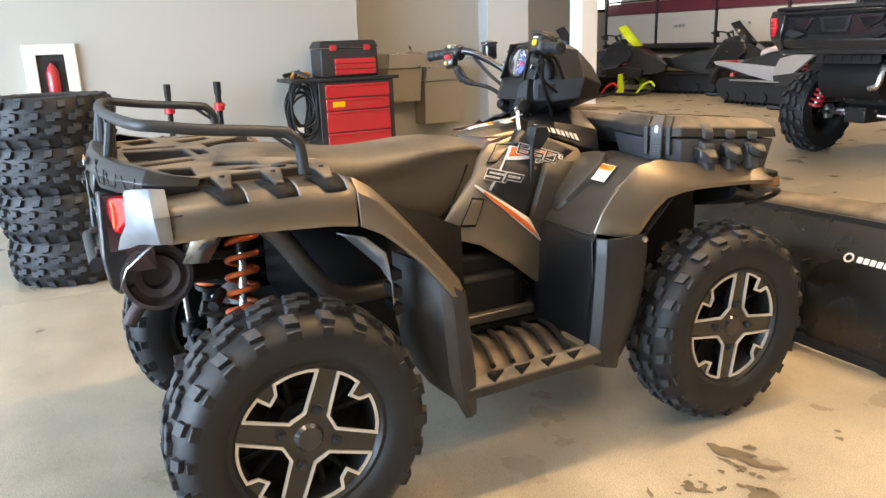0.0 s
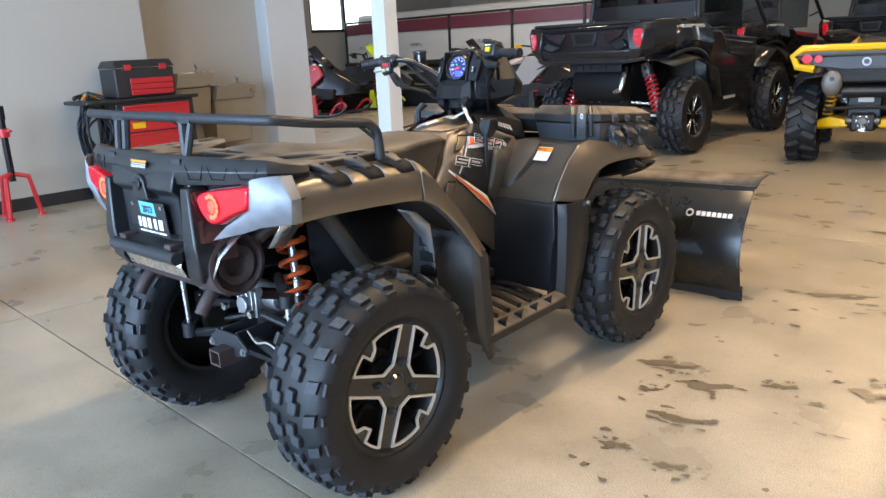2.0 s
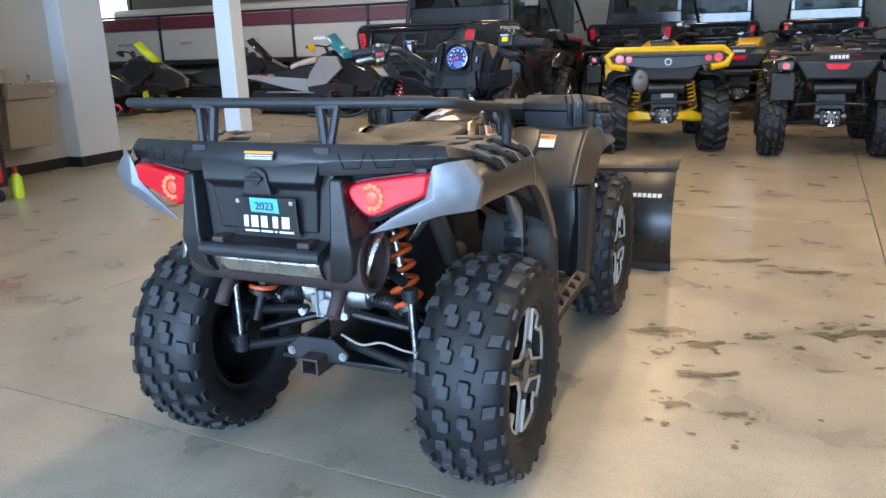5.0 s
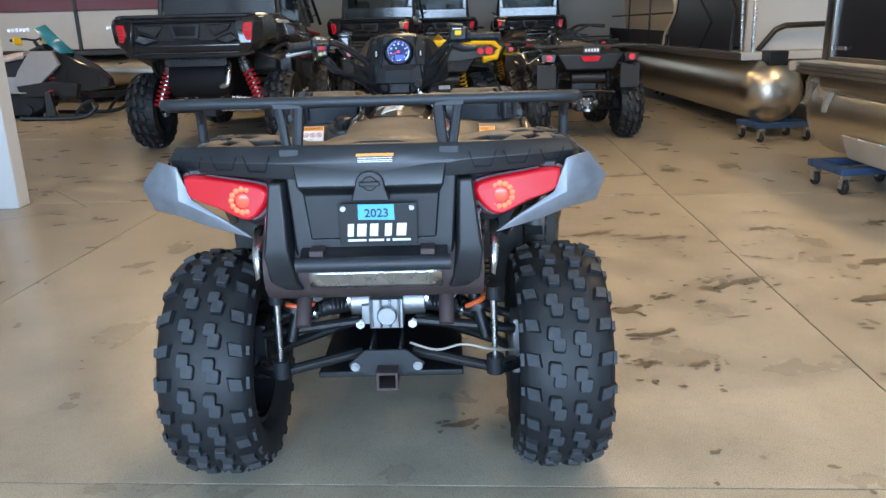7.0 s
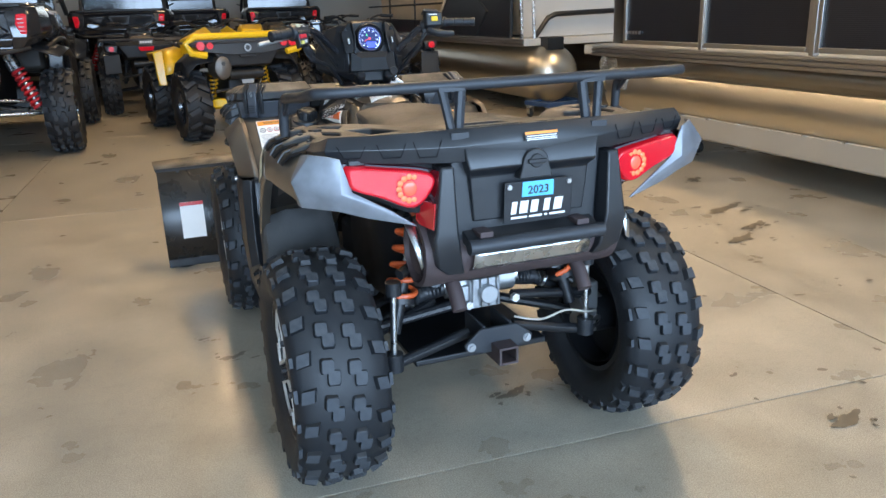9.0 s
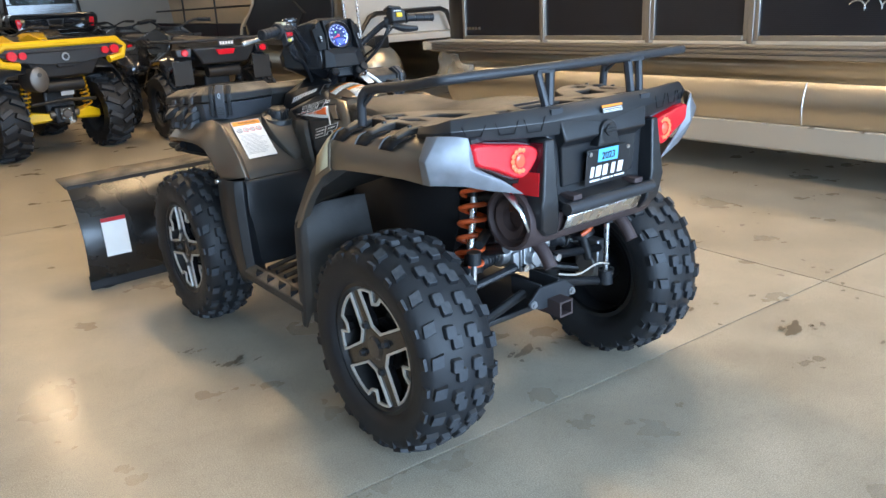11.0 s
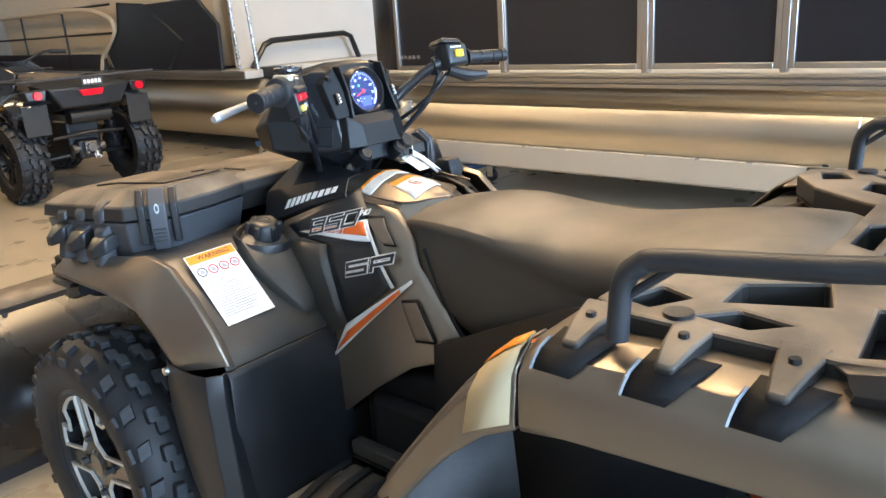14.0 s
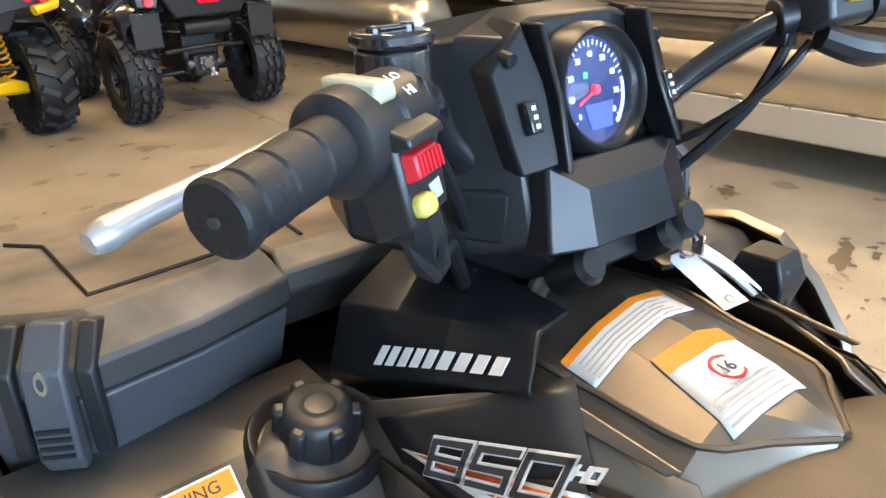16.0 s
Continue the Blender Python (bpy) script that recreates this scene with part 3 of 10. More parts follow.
part("pontoon", pontoon_tube(FX + 2.0, FB, FE, 0.475, 0.325, -1), M["tubemetal"], fboat, "brushed aluminium pontoon tube", auto=60)
part("bracket", box(FX + 0.22, FX + 0.42, FB + 0.12, FB + 0.35, 0.74, 0.88), M["blackmetal"], fboat, "black bow bracket", bevel=0.01)
part("deck", box(FX + 0.012, FX + 2.4, FB + 0.3, FE, 0.785, 0.865), M["deckwhite"], fboat, "white boat deck", bevel=0.01)
part("deck_trim", grid([[(FX + dx, y, z) for dx, z in ribs] for y in (FB + 0.3, FE)]), M["trim"], fboat, "ribbed aluminium deck trim", auto=25)
part("fence_panel", box(FX + 0.16, FX + 2.3, FB + 0.62, FB + 0.66, 0.87, 2.05), M["deckwhite"], fboat, "white bow fence panel", smooth=False)
M["tan"] = mat("tan_vinyl", (0.44, 0.37, 0.27), 0.5, 0, 0.1, 5, 0.1, 60)
for pts, lab in (([(6.49, 0.875), (7.47, 0.875), (7.11, 1.17), (7.80, 1.57), (6.77, 1.57), (6.46, 1.31)], "black fence panel with a clipped corner"), ([(7.50, 0.875), (8.75, 0.875), (8.83, 1.06), (8.50, 1.31), (8.40, 1.62), (7.84, 1.575), (7.15, 1.17)], "black fence panel with a pointed edge"), ([(8.92, 0.875), (12.6, 0.875), (12.6, 1.10), (8.96, 1.06)], "low black fence panel")):
    fp = part("fence_panel", prism(pts, "x", FX + 0.05, FX + 0.08), M["navy"], fboat, lab, smooth=False)
    part("panel_frame", tube([(FX + 0.05, y, z) for y, z in pts + pts[:1]], 0.011, 6), M["rack"], fp, "dull thin frame")
part("arch_frame", tube([(FX + 0.05, 12.4, 1.60), (FX + 0.05, 9.6, 1.60), (FX + 0.05, 8.75, 1.50), (FX + 0.05, 8.56, 1.34), (FX + 0.05, 8.72, 1.18), (FX + 0.05, 8.95, 1.05), (FX + 0.05, 9.05, 0.88)], 0.030, 8, 4), M["tan"], fboat, "rounded tan arch frame")
for z in (1.30, 1.62):
    part("side_rail", tube([(FX + 0.06, 8.62, z), (FX + 0.06, 12.5, z)], 0.014, 6), M["blackmetal"], fboat)
for y in (9.9, 11.2):
    part("rail_post", rod((FX + 0.06, y, 0.87), (FX + 0.06, y, 1.62), 0.014), M["blackmetal"], fboat)
part("seat_back", loft([[(FX + 0.30, 6.75, 0.88), (FX + 0.80, 6.75, 0.88), (FX + 0.80, 12.4, 0.88), (FX + 0.30, 12.4, 0.88)], [(FX + 0.22, 6.72, 1.75), (FX + 0.62, 6.72, 1.75), (FX + 0.62, 12.4, 1.75), (FX + 0.22, 12.4, 1.75)], [(FX + 0.30, 6.78, 2.0), (FX + 0.58, 6.78, 2.0), (FX + 0.58, 12.3, 2.0), (FX + 0.30, 12.3, 2.0)]]), M["tan"], fboat, "long tan seat back behind the fence", bevel=0.05)
part("bow_rail", tube([(FX + 0.25, FB + 0.5, 0.87), (FX + 0.42, FB + 0.5, 1.08), (FX + 0.52, FB + 0.5, 1.12), (FX + 1.5, FB + 0.5, 1.14), (FX + 1.6, FB + 0.5, 1.10), (FX + 1.7, FB + 0.5, 0.87)], 0.03, 8), M["blackmetal"], fboat, "black bow rail")
part("ladder", merge(rod((FX + 0.06, FB + 0.45, 0.87), (FX - 0.02, FB + 0.38, 1.9), 0.017), rod((FX + 0.06, FB + 0.15, 0.87), (FX + 0.1, FB + 0.30, 1.9), 0.017)), M["steel"], fboat, "bright folded ladder")
dolly(3.55, 5.85, 8)
dolly(3.55, 11.0, 0)


# ---- wheels ----
def carcass_mesh(R, W, rim, lug):
    """The rounded body of a tyre round the x axis."""
    h = W / 2
    prof = [(rim - 0.012, -h * 0.70), (rim + 0.004, -h * 0.80), (rim + 0.012, -h * 0.90), (rim + 0.03, -h * 0.95), ((R + rim) / 2, -h * 1.0), (R - 0.045, -h * 0.97), (R - lug - 0.012, -h * 0.80), (R - lug - 0.002, -h * 0.45), (R - lug + 0.002, 0)]
    prof = prof + [(r, -x) for r, x in prof[-2::-1]]
    prof += [(rim - 0.02, 0.3 * h), (rim - 0.02, -0.3 * h), prof[0]]
    return lathe(prof, "x", 56)


def block(wx, wa, tall, skew=0.0, taper=0.84):
    """A tapered tread block, its top in the xy plane."""
    b = bmesh.new()
    bmesh.ops.create_cube(b, size=1)
    for f in b.faces:
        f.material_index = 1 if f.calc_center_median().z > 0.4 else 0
    for v in b.verts:
        if v.co.z > 0:
            v.co.x *= taper
            v.co.y *= taper
        v.co.y += skew * v.co.x
        v.co.z -= 0.5
    return moved(b, Matrix.Diagonal((wx, wa, tall, 1)))


def s_lug(w, ln, tall):
    """A tread lug shaped like an S, its top in the xy plane."""
    half = [(-0.17, -0.08), (-0.17, -0.42), (-0.09, -0.52), (0.42, -0.52), (0.50, -0.42), (0.50, -0.02), (0.43, 0.06), (0.20, 0.06)]
    ring = half + [(-x, -y) for x, y in half]
    b = loft([[(x * w * 1.06, y * ln * 1.06, -tall) for x, y in ring], [(x * w * 0.94, y * ln * 0.95, -0.0025) for x, y in ring], [(x * w * 0.86, y * ln * 0.89, 0.0) for x, y in ring]])
    for f in b.faces:
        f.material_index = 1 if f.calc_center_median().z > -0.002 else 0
    return b


def tread_plan(R, W, pitch, lug, chevron=False):
    """The kinds of tread block of one tyre, and where each one sits: {kind: (bmesh, [matrices])}."""
    h, st = W / 2, 2 * math.pi / pitch
    if chevron:
        kinds = {"bar_l": (block(h * 1.05, R * st * 0.36, lug * 1.9), []), "bar_r": (block(h * 1.05, R * st * 0.36, lug * 1.9), []), "step": (block(h * 0.12, R * st * 0.40, 0.06), [])}
    else:
        kinds = {"centre": (s_lug(h * 0.40, R * st * 0.68, lug * 1.35), []), "shoulder_l": (block(h * 0.30, R * st * 0.40, lug * 1.9, -0.30), []), "shoulder_r": (block(h * 0.30, R * st * 0.40, lug * 1.9, 0.30), []), "side_long": (block(h * 0.09, R * st * 0.42, 0.045), []), "side_short": (block(h * 0.09, R * st * 0.30, 0.030), [])}
    for k in range(pitch):
        a = k * st
        for s in (-1, 1):
            if chevron:
                off = s * 0.25 * st
                kinds["bar_r" if s > 0 else "bar_l"][1].append(Matrix.Rotation(a + off * 0.7, 4, "X") @ Matrix.Translation((s * h * 0.48, 0, R)) @ Matrix.Rotation(s * 0.10, 4, "Y") @ Matrix.Rotation(s * 0.5, 4, "Z"))
                kinds["step"][1].append(Matrix.Rotation(a + off * 0.7 + 0.35 * st, 4, "X") @ Matrix.Translation((s * h * 0.97, 0, R - 0.020)) @ Matrix.Rotation(s * 0.10, 4, "Y"))
                continue
            kinds["centre"][1].append(Matrix.Rotation(a + s * 0.07 * st, 4, "X") @ Matrix.Translation((s * h * 0.265, 0, R - 0.001)) @ Matrix.Rotation(-0.10, 4, "Z"))
            kinds["shoulder_r" if s > 0 else "shoulder_l"][1].append(Matrix.Rotation(a + 0.5 * st, 4, "X") @ Matrix.Translation((s * h * 0.76, 0, R - 0.012)) @ Matrix.Rotation(s * 0.40, 4, "Y") @ Matrix.Rotation(-0.15 * s, 4, "Z"))
            kinds["side_long" if k % 2 else "side_short"][1].append(Matrix.Rotation(a + 0.5 * st, 4, "X") @ Matrix.Translation((s * h * 0.965, 0, R - 0.034)) @ Matrix.Rotation(s * 0.10, 4, "Y"))
    return kinds


def joined(kinds):
    """All tread blocks of a tyre in one bmesh."""
    out = []
    for bm, places in kinds.values():
        out += [moved(bm.copy(), m) for m in places]
        bm.free()
    return merge(*out)


def tyre_mesh(R, W, rim, pitch=22, lug=0.012, chevron=False):
    """A knobbly tyre round the x axis: its body, and all its tread blocks."""
    return carcass_mesh(R, W, rim, lug), joined(tread_plan(R, W, pitch, lug, chevron))


def rim_parts(parent, rim, face, back, material=None, style=0):
    """An alloy wheel round x; face is the outer side."""
    s = 1 if face > 0 else -1
    bm = lathe([(rim - 0.022, back), (rim + 0.006, back), (rim + 0.008, back + 0.01 * s), (rim - 0.014, back + 0.02 * s), (rim - 0.02, face - 0.03 * s), (rim - 0.006, face - 0.008 * s), (rim + 0.008, face - 0.004 * s), (rim + 0.008, face), (rim - 0.006, face + 0.002 * s), (rim - 0.018, face - 0.012 * s), (rim - 0.030, face - 0.05 * s), (rim - 0.034, back)], "x", 40)
    r = part("rim", bm, material or M["blackmetal"], parent, "black alloy rim with machined window edges" if style == 0 else "")
    return r


def window_outline(k):
    """One of the four rim windows, as (u, v) points; k is 0 to 3."""
    R = 0.169
    pts = [(0.058, 0.028), (0.028, 0.058), (0.024, R - 0.004)]
    pts += [(R * math.cos(a), R * math.sin(a)) for a in np.radians((78, 70, 61))]
    pts += [(q * R * math.cos(a), q * R * math.sin(a)) for q, a in ((0.80, radians(58)), (0.85, radians(49)))]
    pts += [(R * math.cos(a), R * math.sin(a)) for a in np.radians((45, 36, 27, 18))]
    pts += [(R - 0.003, 0.026)]
    c, s = math.cos(k * math.pi / 2), math.sin(k * math.pi / 2)
    return [(c * u - s * v, s * u + c * v) for u, v in pts]


def offset(poly, d):
    """The outline drawn in by d (counter-clockwise outlines)."""
    n, out = len(poly), []
    if sum(poly[i][0] * poly[(i + 1) % n][1] - poly[(i + 1) % n][0] * poly[i][1] for i in range(n)) < 0:
        d = -d
    for i in range(n):
        p, a, b = Vector(poly[i]), Vector(poly[i - 1]), Vector(poly[(i + 1) % n])
        e, f = (p - a).normalized(), (b - p).normalized()
        m = Vector((-e.y - f.y, e.x + f.x))
        m = m.normalized() if m.length > 1e-6 else Vector((-e.y, e.x))
        k = max(0.45, m.dot(Vector((-e.y, e.x))))
        out.append(tuple(p + m * (d / k)))
    return out


def main_wheel(parent, at, R, W, side, spin):
    """side +1: the outer face looks along +x."""
    T = Matrix.Translation(at) @ Matrix.Rotation(spin, 4, "X")
    if side < 0:
        T = T @ Matrix.Rotation(math.pi, 4, "Z")
    rim = 0.186
    face, back = W * 0.40, -W * 0.36
    hub = moved(lathe([(0, back), (0.06, back), (0.06, face - 0.075), (0.075, face - 0.06), (0.075, face - 0.045), (0, face - 0.045)], "x", 20), T)
    w = part("wheel", hub, M["blackmetal"], parent)
    part("tyre", moved(carcass_mesh(R, W, rim, 0.012), T), M["rubber"], w, "knobbly black off-road tyre", auto=40)
    plan = tread_plan(R, W, 22, 0.012)
    if at[1] < 1:
        # rear wheels pass close by: every lug is a piece of its own
        for bm, places in plan.values():
            first = None
            for m in places:
                if first is None:
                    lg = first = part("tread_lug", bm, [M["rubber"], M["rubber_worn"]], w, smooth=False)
                else:
                    lg = new("tread_lug", first.data)
                    lg.parent = w
                lg.matrix_world = T @ m
    else:
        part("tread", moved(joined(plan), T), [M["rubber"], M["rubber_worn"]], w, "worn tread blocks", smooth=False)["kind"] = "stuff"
    rm = rim_parts(w, rim, face, back)
    rm.data.transform(T)
    # spoke disc with four windows through it
    outer = [(0.176 * math.cos(a), 0.176 * math.sin(a)) for a in np.linspace(0, 2 * math.pi, 40, endpoint=False)]
    wins = [window_outline(k) for k in range(4)]
    disc = moved(holed(outer, wins, face - 0.034, face - 0.010), T @ Matrix.Rotation(math.pi / 2, 4, "Y") @ Matrix.Rotation(math.pi / 2, 4, "Z"))
    part("spoke_disc", disc, M["spoke"], w, "black four-spoke disc", smooth=False, bevel=0.002)
    for o in wins:
        fr = moved(holed(offset(o, -0.0022), [offset(o, 0.0045)], face - 0.0105, face - 0.004), T @ Matrix.Rotation(math.pi / 2, 4, "Y") @ Matrix.Rotation(math.pi / 2, 4, "Z"))
        part("window_edge", fr, M["silver"], w, "machined silver window edge", smooth=False)
    part("inner_spokes", moved(merge(*[rod((face - 0.07, 0.05 * math.cos(a), 0.05 * math.sin(a)), (face - 0.06, 0.165 * math.cos(a + d), 0.165 * math.sin(a + d)), 0.009, None, 8) for a in np.radians((45, 135, 225, 315)) for d in (-0.2, 0.2)]), T), M["inner"], w)
    part("brake_disc", moved(lathe([(0.04, face - 0.098), (0.085, face - 0.098), (0.085, face - 0.094), (0.04, face - 0.094)], "x", 28), T), M["rack"], w, "dark brake disc")
    # added dark disc that paints the shade behind the rim windows
    part("wheel_shade_disc", moved(lathe([(0.0, face - 0.10), (0.172, face - 0.10), (0.172, face - 0.106), (0, face - 0.106)], "x", 32), T), M["inner"], w)
    part("hub_cap", moved(lathe([(0, face - 0.002), (0.028, face - 0.003), (0.036, face - 0.010), (0.036, face - 0.03)], "x", 20), T), M["gloss"], w)
    for k in range(4):
        a = k * math.pi / 2
        c, s = 0.068 * math.cos(a), 0.068 * math.sin(a)
        part("lug_nut", moved(merge(rod((face - 0.02, c, s), (face + 0.004, c, s), 0.0095, 0.0085, 6), rod((face - 0.02, c, s), (face - 0.008, c, s), 0.0135, 0.0135, 14)), T), M["rack"], w, "dark lug nut")
    return w


# ---- the all-terrain vehicle ----
atv = thing("all_terrain_vehicle", "bronze and black four-wheeled all-terrain vehicle with racks and front plow", "vehicle")
RR, FR = 0.311, 0.310
main_wheel(atv, (0.455, 0, 0.313), RR, 0.236, 1, radians(-20))
main_wheel(atv, (-0.448, 0, 0.313), RR, 0.236, -1, radians(-28))
main_wheel(atv, (0.478, 1.345, 0.312), FR, 0.196, 1, radians(-8))
main_wheel(atv, (-0.486, 1.35, 0.312), FR, 0.196, -1, radians(-10))


def both(name, make, material, label="", **kw):
    """The part and its mirror image, two objects."""
    part(name, make(), material, atv, label, **kw)
    return part(name, mirrored(make()), material, atv, label, **kw)


# rear fenders: an arch of painted plastic with three slots on its shoulder
def rear_fender():
    #        y      z_up   z_low  x_in   x_out
    st = [(-0.245, 0.895, 0.800, 0.40, 0.500), (-0.15, 0.902, 0.806, 0.395, 0.512), (-0.02, 0.902, 0.803, 0.39, 0.522), (0.10, 0.897, 0.797, 0.385, 0.525), (0.160, 0.890, 0.788, 0.375, 0.525)]
    rows = []
    for y, u, lo, xi, xo in st:
        rows.append([(xi, y, u + 0.006), (xo - 0.05, y, u + 0.004), (xo - 0.018, y, u - 0.008), (xo - 0.003, y, u - 0.030), (xo, y, lo + 0.012), (xo - 0.004, y, lo), (xo - 0.03, y, lo + 0.003)])
    return grid(rows)


def rear_fender_front():
    st = [((0.163, 0.891), (0.165, 0.788), 0.455, 0.527), ((0.205, 0.864), (0.215, 0.763), 0.462, 0.528), ((0.260, 0.808), (0.262, 0.724), 0.464, 0.528), ((0.322, 0.736), (0.312, 0.676), 0.465, 0.528), ((0.383, 0.661), (0.362, 0.616), 0.465, 0.527), ((0.432, 0.600), (0.405, 0.565), 0.46, 0.525)]
    rows = []
    for (yu, zu), (yl, zl), xi, xo in st:
        rows.append([(xi, yu, zu + 0.004), ((xi + xo) / 2, yu, zu + 0.006), (xo - 0.03, yu - 0.002, zu), (xo - 0.006, yu - (yu - yl) * 0.2, zu - (zu - zl) * 0.22), (xo, yl, zl + 0.01), (xo - 0.004, yl, zl), (xo - 0.03, yl, zl + 0.002)])
    return grid(rows)


both("rear_fender", rear_fender, M["bronze"], "bronze painted rear fender with slotted shoulder", solid=0.005, bevel=0.002)
both("rear_fender_front", rear_fender_front, M["bronze"], "bronze painted leading half of the rear fender", solid=0.005, bevel=0.002)


def slot_shade(y):
    # a dark patch across the shoulder, painting the shade in a slantwise slot
    run = [(0.466, 0.9085), (0.488, 0.9030), (0.5065, 0.8960), (0.5150, 0.8850), (0.5212, 0.8750)]
    return grid([[(x, y + a + (b - a) * u + 0.010 * k / 4, z) for u in (0, 0.5, 1)] for k, (x, z) in enumerate(run) for a, b in ((-0.046 + 0.006 * k, 0.026),)])


def clamp_arm(y):
    return loft([[(0.415, y - 0.026, 0.928), (0.415, y + 0.026, 0.928), (0.415, y + 0.026, 0.910), (0.415, y - 0.026, 0.910)], [(0.464, y - 0.018, 0.921), (0.464, y + 0.018, 0.921), (0.464, y + 0.018, 0.898), (0.464, y - 0.018, 0.898)], [(0.498, y - 0.009, 0.906), (0.498, y + 0.012, 0.906), (0.498, y + 0.012, 0.890), (0.498, y - 0.008, 0.890)]])


for y in (-0.115, -0.005, 0.105):
    both("slot_shade", lambda: slot_shade(y), M["inner"], "dark patch painting a shaded slot in the fender shoulder", solid=0.0015)
    both("slot_edge", lambda: tube([(0.489, y + 0.031, 0.9035), (0.5075, y + 0.034, 0.8955), (0.5165, y + 0.036, 0.884), (0.5220, y + 0.037, 0.875)], 0.0026, 6), M["tip"], "pale edge of the slot")
    both("rack_clamp", lambda: clamp_arm(y), M["dusty"], "dusty black rack clamp", bevel=0.004)
    both("clamp_bolt", lambda: rod((0.452, y, 0.918), (0.452, y, 0.927), 0.007, 0.006, 8), M["blackmetal"])


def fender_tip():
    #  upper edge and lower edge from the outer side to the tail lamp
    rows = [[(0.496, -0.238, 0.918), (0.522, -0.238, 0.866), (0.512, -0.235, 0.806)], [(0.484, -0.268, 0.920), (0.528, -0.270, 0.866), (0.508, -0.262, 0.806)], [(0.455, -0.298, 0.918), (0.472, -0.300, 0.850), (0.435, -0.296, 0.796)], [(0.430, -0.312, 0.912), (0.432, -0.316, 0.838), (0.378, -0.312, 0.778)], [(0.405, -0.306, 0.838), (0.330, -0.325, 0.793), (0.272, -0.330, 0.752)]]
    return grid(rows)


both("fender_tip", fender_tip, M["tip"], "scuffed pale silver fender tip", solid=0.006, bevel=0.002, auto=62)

# pale caution label on the leading half of the left rear fender
LABEL = [[(-0.480, 0.162, 0.900), (-0.510, 0.164, 0.889), (-0.5265, 0.166, 0.862), (-0.5325, 0.168, 0.800)], [(-0.480, 0.190, 0.884), (-0.510, 0.192, 0.872), (-0.5265, 0.196, 0.845), (-0.5330, 0.202, 0.784)], [(-0.480, 0.222, 0.857), (-0.510, 0.226, 0.845), (-0.5265, 0.232, 0.820), (-0.5330, 0.240, 0.764)]]
fl = part("fender_label", grid(LABEL), M["tan_label"], atv, "tan caution label with orange heading on the fender", solid=0.001)
part("label_band", grid([[Vector(r[0]).lerp(Vector(r[1]), f) + Vector((-0.001, 0, 0.0025)) for f in (0.05, 0.7)] for r in LABEL]), M["warn"], fl, solid=0.0006)
# small graphic on the dark panel under the seat
SIDE = [(0.10, 0.885, 0.880), (0.18, 0.860, 0.850), (0.26, 0.800, 0.785), (0.34, 0.755, 0.710), (0.42, 0.700, 0.615)]
for s in (-1, 1):
    pn = part("seat_side_panel", grid([[(s * 0.165, y, zi - 0.014), (s * 0.215, y, zi), (s * 0.30, y, (zi + zo) / 2 + 0.004), (s * 0.474, y, zo - 0.018)] for y, zi, zo in SIDE]), M["deck"], atv, "dark panel between seat and fender", solid=0.006)

    def on_side(y, x, out):
        zi, zo = np.interp(y, [p[0] for p in SIDE], [p[1] for p in SIDE]), np.interp(y, [p[0] for p in SIDE], [p[2] for p in SIDE])
        return Vector((s * (x + 0.3 * out), y, float(np.interp(x, [0.165, 0.215, 0.30, 0.474], [zi - 0.014, zi, (zi + zo) / 2 + 0.004, zo - 0.018])) + out))

    def side_patch(q, out):
        rows = []
        for u in np.linspace(0, 1, 5):
            a, b = np.array(q[0]) * (1 - u) + np.array(q[1]) * u, np.array(q[3]) * (1 - u) + np.array(q[2]) * u
            rows.append([on_side(*(a * (1 - v) + b * v), out) for v in np.linspace(0, 1, 4)])
        return grid(rows)
    for name, q, m, out in (("graphic_white", ((0.391, 0.222), (0.283, 0.268), (0.225, 0.350), (0.300, 0.362)), M["white"], 0.0065), ("graphic_orange", ((0.372, 0.234), (0.287, 0.270), (0.280, 0.284), (0.350, 0.250)), M["graphic"], 0.008), ("graphic_black", ((0.368, 0.248), (0.282, 0.288), (0.243, 0.344), (0.308, 0.352)), M["ink"], 0.008)):
        part(name, side_patch(q, out), m, pn, solid=0.0008, smooth=False)
    for k in range(4):
        y0 = 0.345 - 0.019 * k
        x0 = 0.272 + 0.009 * k
        part("light_bar", side_patch(((y0, x0), (y0 - 0.014, x0 + 0.006), (y0 - 0.026, x0 + 0.036), (y0 - 0.012, x0 + 0.030)), 0.0095), M["grey_ink"], pn, "plain light bar", solid=0.0006, smooth=False)

# tail lamps
LENS = [(-0.415, 0.893), (-0.330, 0.884), (-0.238, 0.868), (-0.224, 0.838), (-0.272, 0.790), (-0.345, 0.818), (-0.408, 0.842), (-0.420, 0.868)]


def lens_body(grow, y0, y1, bulge):
    pts = [(p.x, p.y) for p in spline([(*p, 0) for p in (LENS[-1], *LENS, LENS[0], LENS[1])], 4)][4:-5]
    cx = sum(p[0] for p in LENS) / len(LENS)
    cz = sum(p[1] for p in LENS) / len(LENS)

    def ring(s, f):
        out = []
        for x, z in pts:
            X, Z = cx + (x - cx) * s, cz + (z - cz) * s
            out.append((X, f + 0.085 * max(0.0, (-X - 0.24)) * 1.5, Z))
        return out
    return loft([ring(grow, y1), ring(grow, y0), ring(grow * 0.93, y0 - bulge)])


